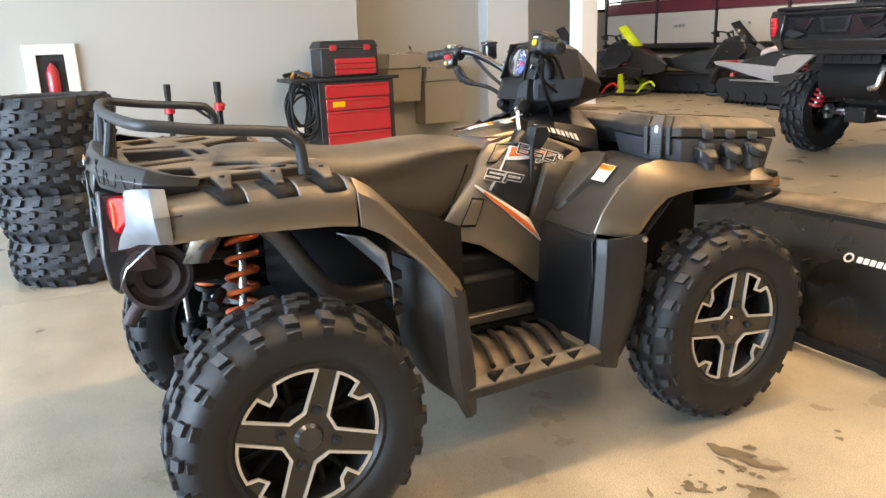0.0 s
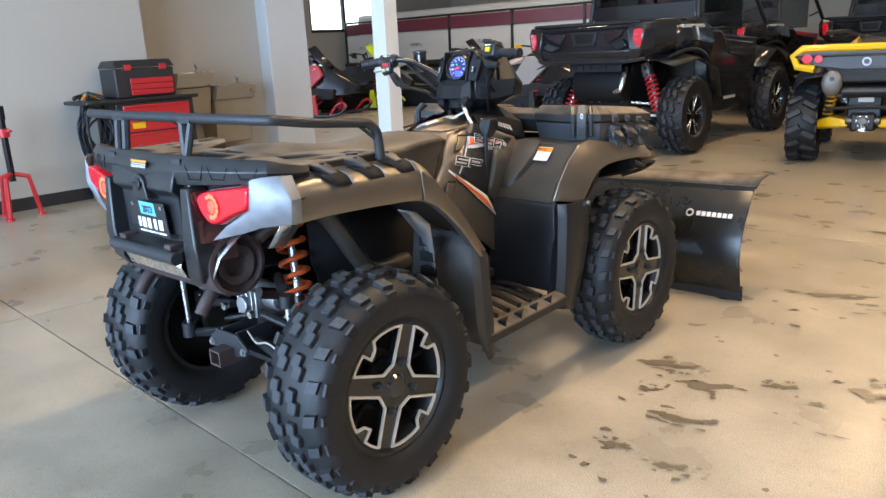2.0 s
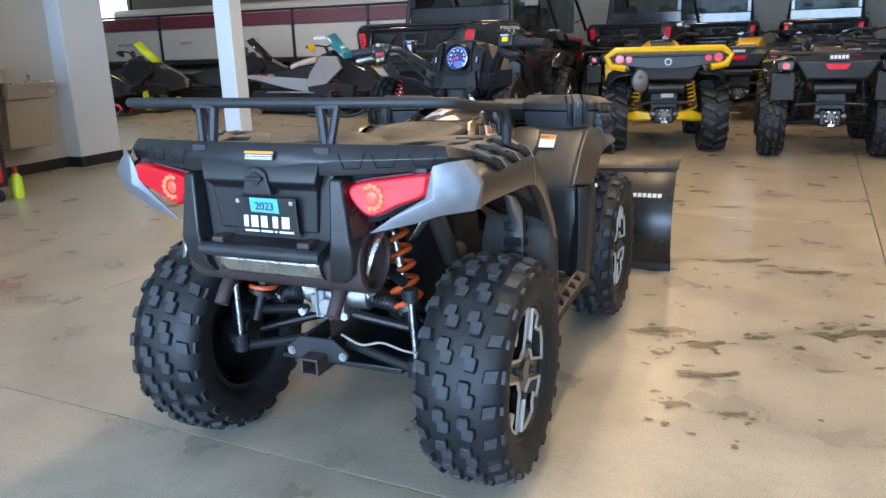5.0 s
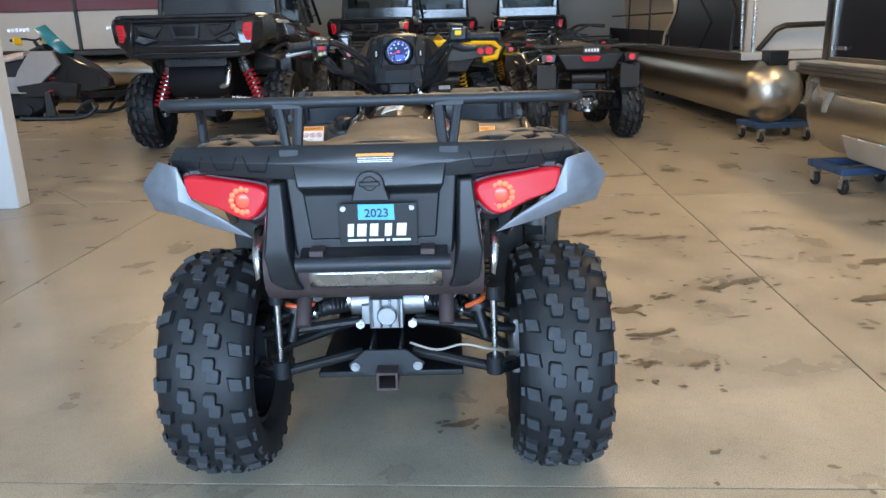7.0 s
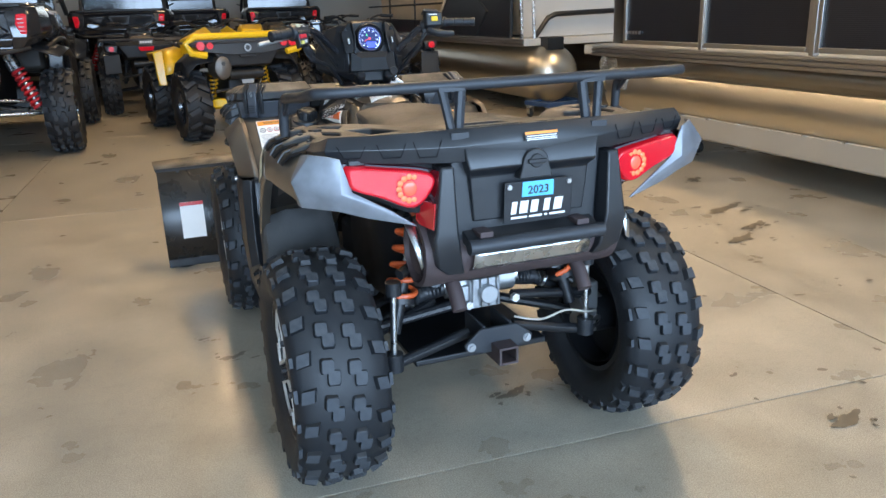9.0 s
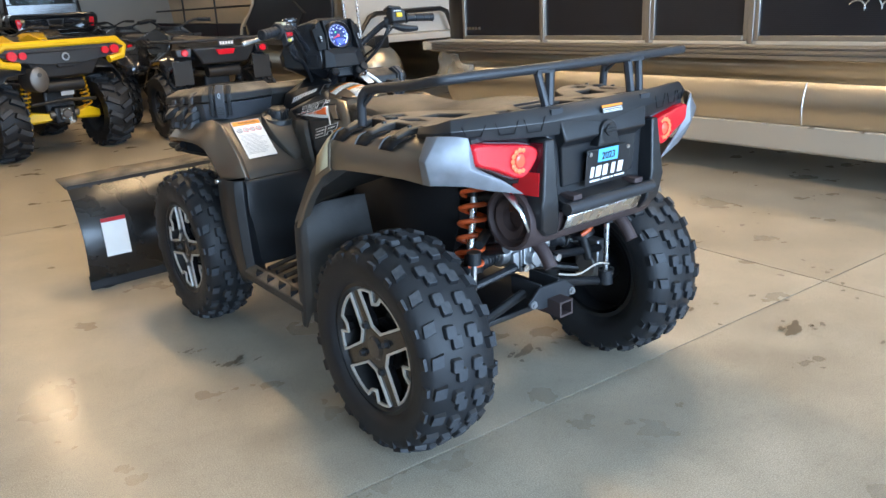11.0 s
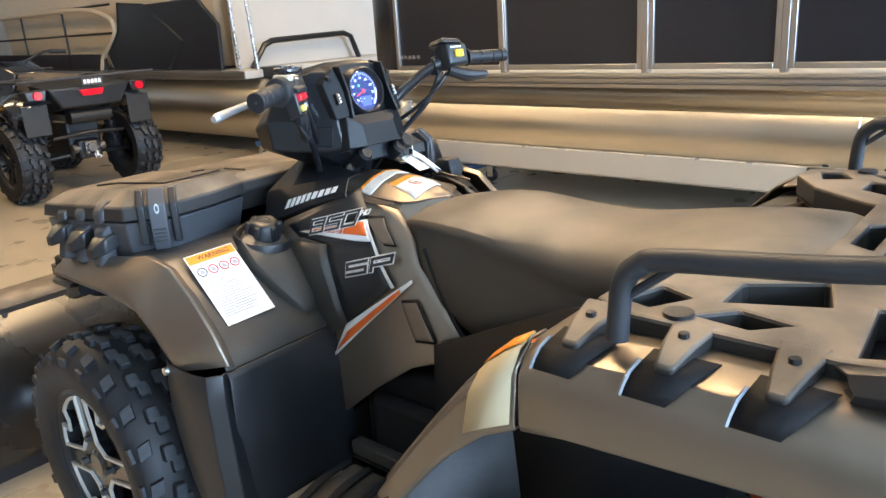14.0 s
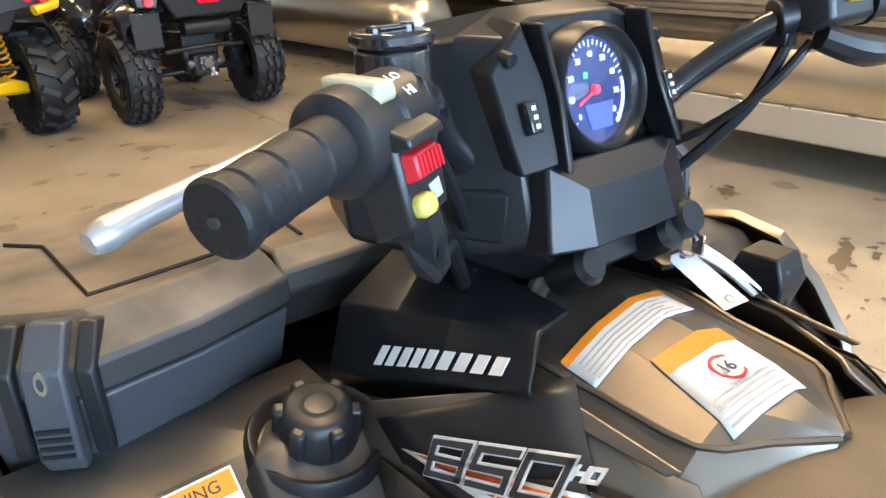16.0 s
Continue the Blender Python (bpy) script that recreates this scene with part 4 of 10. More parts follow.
for flip in (False, True):
    bm = lens_body(1.12, -0.300, -0.245, 0.002)
    hs = part("tail_lamp", mirrored(bm) if flip else bm, M["dark_lens"], atv, "smoked tail lamp housing")
    bm = lens_body(1.34, -0.286, -0.24, 0.002)
    part("lamp_surround", mirrored(bm) if flip else bm, M["inner"], hs, "dark channel round the lamp")
    bm = lens_body(1.045, -0.304, -0.298, 0.003)
    part("lamp_rim", mirrored(bm) if flip else bm, M["tip"], hs, "thin silver lamp rim")
    bm = lens_body(0.98, -0.318, -0.305, 0.018)
    part("lens", mirrored(bm) if flip else bm, M["red_lens"], hs, "lit red lens", bevel=0.004)
    sg = -1 if not flip else 1
    for k in range(13):
        a = 2 * math.pi * k / 13 + 0.2
        part("lamp_light", ball((sg * 0.284 + 0.026 * math.cos(a), -0.3304, 0.838 + 0.026 * math.sin(a)), 0.0068, 1, 0.30, 1, 10, 6), M["lamp_ring"], hs, "small lit light of the lamp ring" if k == 0 else "")
    part("lamp_bulb", ball((sg * 0.284, -0.3296, 0.838), 0.017, 1, 0.22, 1, 24, 12), M["red_glow"], hs, "lit bulb behind the lens")
    bm = loft([[(-0.236, -0.343, 0.800), (-0.241, -0.345, 0.742), (-0.215, -0.345, 0.742), (-0.215, -0.343, 0.800)], [(-0.252, -0.268, 0.800), (-0.255, -0.268, 0.742), (-0.23, -0.268, 0.742), (-0.23, -0.268, 0.800)]])
    part("side_reflector", mirrored(bm) if flip else bm, M["reflector"] if not flip else M["dark_lens"], atv, "red side reflector")
    bm = loft([[(-0.224, -0.346, 0.872), (-0.238, -0.349, 0.690), (-0.205, -0.345, 0.690), (-0.205, -0.340, 0.872)], [(-0.245, -0.250, 0.870), (-0.252, -0.250, 0.690), (-0.22, -0.25, 0.690), (-0.22, -0.25, 0.870)]])
    part("side_panel", mirrored(bm) if flip else bm, M["dark_lens"], atv, "dark red glossy corner panel")


# tail box between the lamps
def pillar():
    return loft([[(-0.222, -0.352, 0.880), (-0.192, -0.356, 0.880), (-0.186, -0.30, 0.880), (-0.222, -0.30, 0.880)], [(-0.240, -0.362, 0.735), (-0.188, -0.364, 0.735), (-0.182, -0.30, 0.735), (-0.240, -0.30, 0.735)], [(-0.244, -0.362, 0.722), (-0.186, -0.364, 0.722), (-0.180, -0.30, 0.722), (-0.244, -0.30, 0.722)], [(-0.236, -0.352, 0.655), (-0.176, -0.356, 0.655), (-0.172, -0.29, 0.655), (-0.236, -0.29, 0.655)], [(-0.205, -0.335, 0.628), (-0.165, -0.34, 0.628), (-0.165, -0.28, 0.628), (-0.205, -0.28, 0.628)]])


both("tail_pillar", pillar, M["plastic"], bevel=0.005)
part("tail_panel", prism([(-0.19, 0.90), (0.19, 0.90), (0.175, 0.66), (-0.175, 0.66)], "y", -0.325, -0.20), M["plastic"], atv, "black tail box panel", bevel=0.006)
door = part("storage_door", loft([[(-0.163, -0.340, 0.928), (0.163, -0.340, 0.928), (0.163, -0.31, 0.928), (-0.163, -0.31, 0.928)], [(-0.166, -0.352, 0.915), (0.166, -0.352, 0.915), (0.166, -0.31, 0.915), (-0.166, -0.31, 0.915)], [(-0.158, -0.360, 0.868), (0.158, -0.360, 0.868), (0.158, -0.31, 0.868), (-0.158, -0.31, 0.868)], [(-0.150, -0.338, 0.850), (0.150, -0.338, 0.850), (0.150, -0.31, 0.850), (-0.150, -0.31, 0.850)], [(-0.140, -0.332, 0.745), (0.140, -0.332, 0.745), (0.140, -0.31, 0.745), (-0.140, -0.31, 0.745)]]), M["plastic"], atv, "black rear storage door", bevel=0.004)
tab = [(0.032 * math.cos(a), 0.872 + 0.032 * math.sin(a)) for a in np.linspace(0, math.pi, 14)] + [(-0.042, 0.838), (0.042, 0.838)]
part("lock_tab", prism(tab, "y", -0.366, -0.335), M["plastic"], door, bevel=0.003)
part("lock", merge(rod((0, -0.37, 0.877), (0, -0.36, 0.877), 0.016), box(-0.022, 0.022, -0.374, -0.366, 0.872, 0.882)), M["blackmetal"], door, bevel=0.002)
PL = plane_at((0.013, -0.3500, 0.783), (1, 0, 0), (0, -0.10, 1))
plate = part("number_plate", flat([(-0.086, -0.048), (0.086, -0.048), (0.086, 0.048), (-0.086, 0.048)], PL, 0.002), M["plastic"], atv, "dark number plate with white bars and blue year sticker", bevel=0.001)
bars = [(-0.068, -0.050), (-0.047, -0.022), (-0.019, 0.004), (0.014, 0.034), (0.040, 0.066)]
for a, b in bars:
    part("plate_bar", flat([(a - 0.001, -0.027), (b - 0.006, -0.027), (b - 0.003, 0.002), (a + 0.002, 0.002)], PL @ Matrix.Translation((0, 0, 0.002))), M["white"], plate, "plain white bar", smooth=False)
for a, b in ((0, 0.04), (0.046, 0.079), (0.085, 0.092), (0.098, 0.138)):
    part("plate_line", flat([(-0.068 + a, -0.039), (-0.068 + b, -0.039), (-0.068 + b, -0.034), (-0.068 + a, -0.034)], PL @ Matrix.Translation((0, 0, 0.002))), M["white"], plate, smooth=False)
part("year_sticker", flat([(-0.043, 0.012), (0.037, 0.010), (0.036, 0.046), (-0.042, 0.047)], PL @ Matrix.Translation((0, 0, 0.0022))), M["blue_label"], plate, "light blue year sticker")
part("year_writing", letters("2023", 0.027, PL @ Matrix.Translation((-0.002, 0.026, 0.0034)), bold=0.0004), M["ink"], plate)
for x in (-0.075, 0.075):
    part("plate_bolt", moved(rod((x, 0.038, 0.001), (x, 0.038, 0.006), 0.006, None, 8), PL), M["steel"], plate)
part("rear_bumper", rod((-0.170, -0.375, 0.700), (0.170, -0.375, 0.700), 0.017), M["rack"], atv, "black steel rear bumper tube")
part("bumper_shelf", prism([(-0.385, 0.704), (-0.30, 0.735), (-0.30, 0.70), (-0.375, 0.690)], "x", -0.165, 0.165), M["plastic"], atv, bevel=0.003)
for x in (-0.125, 0.120):
    part("bumper_bracket", box(x - 0.016, x + 0.016, -0.372, -0.32, 0.716, 0.730), M["rustpipe"], atv, "rusty bracket", bevel=0.002)
part("heat_shield", grid([[(x, -0.352, 0.690), (x, -0.358, 0.672), (x, -0.345, 0.640), (x, -0.325, 0.628)] for x in np.linspace(-0.148, 0.150, 9)]), M["steel"], atv, "bright dented heat shield", solid=0.002)
drum = [(0.0, 0.215), (0.030, 0.215), (0.034, 0.238), (0.052, 0.246), (0.056, 0.232), (0.066, 0.232), (0.072, 0.252), (0.082, 0.250), (0.084, 0.235)]
mf = part("muffler", moved(lathe([(r, -x) for r, x in drum] + drum[::-1], "x", 36), Matrix.Translation((-0.005, -0.250, 0.668))), M["rustpipe"], atv, "sooty brown drum muffler across the tail")
for x in (-0.175, 0.158):
    part("tail_pipe", tube([(x, -0.26, 0.60), (x, -0.295, 0.575), (x, -0.325, 0.535)], 0.018, 12, 4), M["rustpipe"], mf, "sooty brown tail pipe")
# rear rack: pocketed top, wrap-round rear band, tube rail
OUT = [(-0.415, -0.255), (-0.25, -0.305), (0, -0.322), (0.25, -0.305), (0.415, -0.255), (0.435, -0.15), (0.432, 0.085), (0.405, 0.125), (0.345, 0.125), (0.260, 0.070), (0.205, 0.0), (0.175, -0.045), (-0.175, -0.045), (-0.205, 0.0), (-0.260, 0.070), (-0.345, 0.125), (-0.405, 0.125), (-0.432, 0.085), (-0.435, -0.15)]
HOLES = []
for s in (-1, 1):
    HOLES += [[(s * 0.415, -0.162), (s * 0.380, -0.243), (s * 0.257, -0.220), (s * 0.282, -0.150)], [(s * 0.343, -0.004), (s * 0.300, -0.107), (s * 0.225, -0.085), (s * 0.275, -0.002)], [(s * 0.405, -0.055), (s * 0.372, -0.088), (s * 0.360, -0.03), (s * 0.398, 0.005)], [(s * 0.400, 0.060), (s * 0.350, 0.030), (s * 0.330, 0.075), (s * 0.390, 0.095)], [(s * 0.208, -0.255), (s * 0.158, -0.262), (s * 0.128, -0.120), (s * 0.172, -0.118)]]
HOLES += [[(-0.120, -0.262), (0.120, -0.262), (0.085, -0.112), (-0.085, -0.112)], [(-0.07, -0.095), (0.07, -0.095), (0.05, -0.065), (-0.05, -0.065)]]
HOLES = [h if sum((h[i][0] * h[(i + 1) % 4][1] - h[(i + 1) % 4][0] * h[i][1]) for i in range(4)) > 0 else h[::-1] for h in HOLES]
part("rear_rack_top", holed(OUT, HOLES, 0.886, 0.926), M["dusty"], atv, "dusty brown-black rack top with pockets", smooth=False, bevel=0.005)
part("rack_pocket_floor", prism([(x * 0.97, y * 0.96) for x, y in OUT], "z", 0.863, 0.885), M["inner"], atv, smooth=False)
for s in (-1, 1):
    for x, y in ((0.41, 0.02), (0.225, -0.275)):
        part("rack_plug", rod((s * x, y, 0.921), (s * x, y, 0.931), 0.017), M["plastic"], atv)


def band():
    pl = [(-0.465, -0.165), (-0.462, -0.235), (-0.445, -0.268), (-0.33, -0.312), (-0.20, -0.338), (0, -0.348), (0.20, -0.338), (0.33, -0.312), (0.445, -0.268), (0.462, -0.235), (0.465, -0.165)]
    rows = []
    for i, (x, y) in enumerate(pl):
        side = min(i, len(pl) - 1 - i)
        lo = [0.902, 0.900, 0.899, 0.893, 0.886, 0.884][side]
        hi = [0.926, 0.940, 0.951, 0.955, 0.957, 0.958][side]
        n = Vector((x * 0.5, y, 0)).normalized()
        rows.append([(x - n.x * 0.035, y - n.y * 0.035, hi - 0.004), (x - n.x * 0.008, y - n.y * 0.008, hi), (x, y, hi - 0.008), (x + n.x * 0.012, y + n.y * 0.012, (hi + lo) / 2), (x + n.x * 0.004, y + n.y * 0.004, lo), (x - n.x * 0.03, y - n.y * 0.03, lo)])
    return grid(rows)


part("rack_band", band(), M["plastic"], atv, "black wrap-round rear rack band", solid=0.004, bevel=0.002)


for x in (-0.39, -0.30, 0.30, 0.39):
    part("band_tab", box(x - 0.02, x + 0.02, -0.325 + 0.15 * (abs(x) - 0.2), -0.30 + 0.12 * (abs(x) - 0.2), 0.890, 0.905), M["plastic"], atv, bevel=0.004)
BAND = ([0.0, 0.20, 0.33, 0.445, 0.462], [-0.348, -0.338, -0.312, -0.268, -0.235])
for s in (-1, 1):
    for xa, xb, za, zb in ((0.215, 0.275, 0.903, 0.938), (0.290, 0.350, 0.906, 0.936), (0.372, 0.428, 0.908, 0.934)):
        def at(x, z, out):
            return (s * x, float(np.interp(x, *BAND)) - 0.0115 - out, z)
        part("band_groove", tube([at(xa, zb, -0.0002), at(xa + 0.012, za, -0.0002), at(xb - 0.012, za, -0.0002), at(xb, zb, -0.0002)], 0.0013, 5), M["inner"], atv)
RS = plane_at((0.014, -0.3625, 0.931), (1, 0, 0), (0, 0.25, 1))
lab = part("rack_label", flat([(-0.040, -0.010), (0.040, -0.010), (0.040, 0.010), (-0.040, 0.010)], RS), M["ink"], atv, "small black and orange caution label")
part("label_band", flat([(-0.040, 0.004), (0.040, 0.004), (0.040, 0.010), (-0.040, 0.010)], RS @ Matrix.Translation((0, 0, 0.0008))), M["warn"], lab)
for z in (-0.0005, -0.005, -0.0085):
    part("label_line", flat([(-0.037, z), (0.037, z), (0.037, z + 0.0016), (-0.037, z + 0.0016)], RS @ Matrix.Translation((0, 0, 0.0008))), M["white"], lab, smooth=False)
rail = [(0.478, 0.058, 0.915), (0.478, 0.052, 0.978), (0.476, 0.034, 1.002), (0.474, 0.005, 1.011), (0.470, -0.150, 1.027), (0.462, -0.235, 1.040), (0.448, -0.262, 1.043), (0.38, -0.283, 1.045), (0.20, -0.300, 1.046), (0, -0.305, 1.046)]
rail = rail + [(-x, y, z) for x, y, z in rail[-2::-1]]
part("rack_rail", tube(rail, 0.0125, 12, 4), M["rack"], atv, "worn black steel rack rail")
for s in (-1, 1):
    part("rail_gusset", tube([(s * 0.477, 0.048, 0.965), (s * 0.473, -0.005, 1.006)], 0.005, 8), M["rack"], atv)
    part("rail_post", merge(tube([(s * 0.150, -0.300, 1.04), (s * 0.160, -0.306, 0.945)], 0.012, 8), tube([(s * 0.195, -0.300, 1.04), (s * 0.180, -0.318, 0.945)], 0.0105, 8), box(min(s * 0.145, s * 0.205), max(s * 0.145, s * 0.205), -0.313, -0.287, 1.034, 1.043), box(min(s * 0.152, s * 0.192), max(s * 0.152, s * 0.192), -0.345, -0.305, 0.936, 0.950)), M["rack"], atv, "black steel rail upright")

# seat
def seat():
    st = [(-0.060, 0.918, 0.10, 0.88), (-0.020, 0.932, 0.155, 0.86), (0.08, 0.931, 0.165, 0.82), (0.20, 0.915, 0.158, 0.77), (0.32, 0.900, 0.150, 0.72), (0.44, 0.904, 0.148, 0.66), (0.55, 0.910, 0.150, 0.66), (0.64, 0.904, 0.138, 0.70), (0.715, 0.890, 0.112, 0.78), (0.758, 0.866, 0.088, 0.82)]
    rows = []
    for y, z, w, lo in st:
        c = np.interp(y, [-0.06, -0.02, 0.08, 0.20, 0.32, 0.44, 0.55, 0.64, 0.758], [0.010, 0.032, 0.062, 0.082, 0.074, 0.055, 0.040, 0.030, 0.020])
        half = [(w + 0.012, lo), (w + 0.009, (z - c - 0.014 + lo) / 2), (w - 0.002, z - c - 0.013), (w + 0.008, z - c), (w + 0.004, z - c * 0.55), (w * 0.82, z - 0.010), (w * 0.4, z)]
        ring = [(-x, y, h) for x, h in half] + [(0, y, z + 0.002)] + [(x, y, h) for x, h in half[::-1]] + [(0, y, lo - 0.01)]
        rows.append(ring)
    # finer along the length
    S = [spline([r[k] for r in rows], 4) for k in range(16)]
    return loft([[S[k][i] for k in range(16)] for i in range(len(S[0]))])


st_ob = part("seat", seat(), M["seat"], atv, "dusty black vinyl seat with a lit tone in its top", auto=50)
md = st_ob.modifiers.new("smooth", "SUBSURF")
md.levels = md.render_levels = 1
for s in (-1, 1):
    part("seat_piping", tube([(s * 0.160, 0.40, 0.685), (s * 0.150, 0.535, 0.655), (s * 0.152, 0.60, 0.74), (s * 0.138, 0.655, 0.83)], 0.004, 6, 4), M["inner"], atv)
part("seat_base", loft([[(-0.17, -0.05, 0.90), (0.17, -0.05, 0.90), (0.17, -0.05, 0.80), (-0.17, -0.05, 0.80)], [(-0.165, 0.25, 0.76), (0.165, 0.25, 0.76), (0.16, 0.25, 0.66), (-0.16, 0.25, 0.66)], [(-0.155, 0.5, 0.68), (0.155, 0.5, 0.68), (0.15, 0.5, 0.56), (-0.15, 0.5, 0.56)]]), M["dusty"], atv, "dusty plastic seat base", bevel=0.006)
for k in range(7):
    part("seat_mark", flat([(k * 0.0285, 0), (0.0225 + k * 0.0285, 0), (0.0235 + k * 0.0285, 0.020), (0.001 + k * 0.0285, 0.020)], plane_at((-0.1860, 0.246, 0.806), (-0.06, -1, 0.107), (0.06, 0, 1)), 0.006), M["strake"], st_ob, "plain light bar on the seat side" if k == 0 else "")

# body sides: painted panel between seat and front fender
def on_panel(y, z, s=1, out=0.0015):
    """A place on the body side, from its height and length."""
    x = np.interp(z, [0.43, 0.59, 0.70, 0.79, 0.865, 0.905, 0.935], [0.200, 0.200, 0.198, 0.186, 0.158, 0.128, 0.100])
    x += (y - 0.80) * 0.12
    return Vector((s * (x + out), y, z))


def side_panel_body():
    # columns from the seat edge forward; rows from top to bottom
    yz = [[(0.742, 0.899), (0.82, 0.908), (0.89, 0.906), (0.95, 0.882), (1.02, 0.852)],
          [(0.728, 0.886), (0.80, 0.886), (0.88, 0.874), (0.95, 0.852), (1.03, 0.828)],
          [(0.690, 0.855), (0.78, 0.845), (0.87, 0.832), (0.95, 0.815), (1.025, 0.795)],
          [(0.665, 0.805), (0.76, 0.790), (0.86, 0.775), (0.94, 0.765), (1.01, 0.750)],
          [(0.600, 0.735), (0.71, 0.710), (0.82, 0.695), (0.90, 0.685), (0.965, 0.670)],
          [(0.540, 0.655), (0.65, 0.625), (0.77, 0.600), (0.86, 0.585), (0.925, 0.575)],
          [(0.545, 0.630), (0.67, 0.590), (0.77, 0.520), (0.84, 0.460), (0.885, 0.430)]]
    rows = []
    for k, r in enumerate(yz):
        row = [on_panel(y, z, 1, 0) for y, z in r]
        row[0] = row[0] - Vector((0.022, 0, 0.010)) if k < 5 else row[0] - Vector((0.02, 0, 0))
        edge = row[0] + (row[1] - row[0]) * 0.15 + Vector((0.007, 0, 0.002))
        rows.append([row[0], edge] + row[1:])
    return grid(rows)


both("body_panel", side_panel_body, M["bronze"], "bronze painted body side panel", solid=0.006, bevel=0.002)


def wrap(bm, o, u, v, s, out):
    """Lays flat writing on the body side: u and v are the (y, z) steps along and up the line."""
    for p in bm.verts:
        y, z = o[0] + p.co.x * u[0] + p.co.y * v[0], o[1] + p.co.x * u[1] + p.co.y * v[1]
        p.co = on_panel(y, z, s, out + p.co.z)
    return bm


GLYPH = {"S": [(1, 1, 0, 1), (0, 1, 0, 0.5), (0, 0.5, 1, 0.5), (1, 0.5, 1, 0), (1, 0, 0, 0)], "P": [(0, 0, 0, 1), (0, 1, 1, 1), (1, 1, 1, 0.45), (1, 0.45, 0, 0.45)], "8": [(0, 0, 0, 0.5), (0, 0.5, 0, 1), (0, 1, 1, 1), (1, 1, 1, 0.5), (1, 0.5, 1, 0), (1, 0, 0, 0), (0, 0.5, 1, 0.5)], "5": [(1, 1, 0, 1), (0, 1, 0, 0.5), (0, 0.5, 1, 0.5), (1, 0.5, 1, 0), (1, 0, 0, 0)], "0": [(0, 0, 0, 0.5), (0, 0.5, 0, 1), (0, 1, 1, 1), (1, 1, 1, 0.5), (1, 0.5, 1, 0), (1, 0, 0, 0)], "O": [(0, 0, 0, 1), (0, 1, 1, 1), (1, 1, 1, 0), (1, 0, 0, 0)], "H": [(0, 0, 0, 1), (1, 0, 1, 1), (0, 0.5, 1, 0.5)], "E": [(0, 0, 0, 1), (0, 1, 1, 1), (0, 0.5, 0.9, 0.5), (0, 0, 1, 0)], "F": [(0, 0, 0, 1), (0, 1, 1, 1), (0, 0.5, 0.9, 0.5)], "I": [(0.5, 0, 0.5, 1)]}


def glyphs(text, h, w, t, m, lean=0.45):
    """Square slanted block characters made of straight strokes."""
    n = len(text)
    cw = w / (n * 1.28 - 0.28)
    out = []
    for i, ch in enumerate(text):
        x0 = -w / 2 + i * cw * 1.28
        for a, b, c, d in GLYPH[ch]:
            p, q = Vector((x0 + a * cw, (b - 0.5) * h)), Vector((x0 + c * cw, (d - 0.5) * h))
            if a == c:
                lo, hi = min(p.y, q.y) - t / 2, max(p.y, q.y) + t / 2
                poly = [(p.x - t / 2, lo), (p.x + t / 2, lo), (p.x + t / 2, hi), (p.x - t / 2, hi)]
            else:
                poly = [(min(p.x, q.x) - t / 2, p.y - t / 2), (max(p.x, q.x) + t / 2, p.y - t / 2), (max(p.x, q.x) + t / 2, p.y + t / 2), (min(p.x, q.x) - t / 2, p.y + t / 2)]
            out.append(flat([(x + lean * y, y) for x, y in poly], m, 0.0008))
    return merge(*out)


def panel_patch(pts, s, out, n=6):
    """A decal that lies on the body side: an outline of four corners (y, z)."""
    (a, b, c, d) = pts
    rows = []
    for i in range(n + 1):
        u = i / n
        rows.append([on_panel(*(np.array(a) * (1 - u) * (1 - v) + np.array(b) * u * (1 - v) + np.array(c) * u * v + np.array(d) * (1 - u) * v), s, out) for v in np.linspace(0, 1, n + 1)])
    return grid(rows)


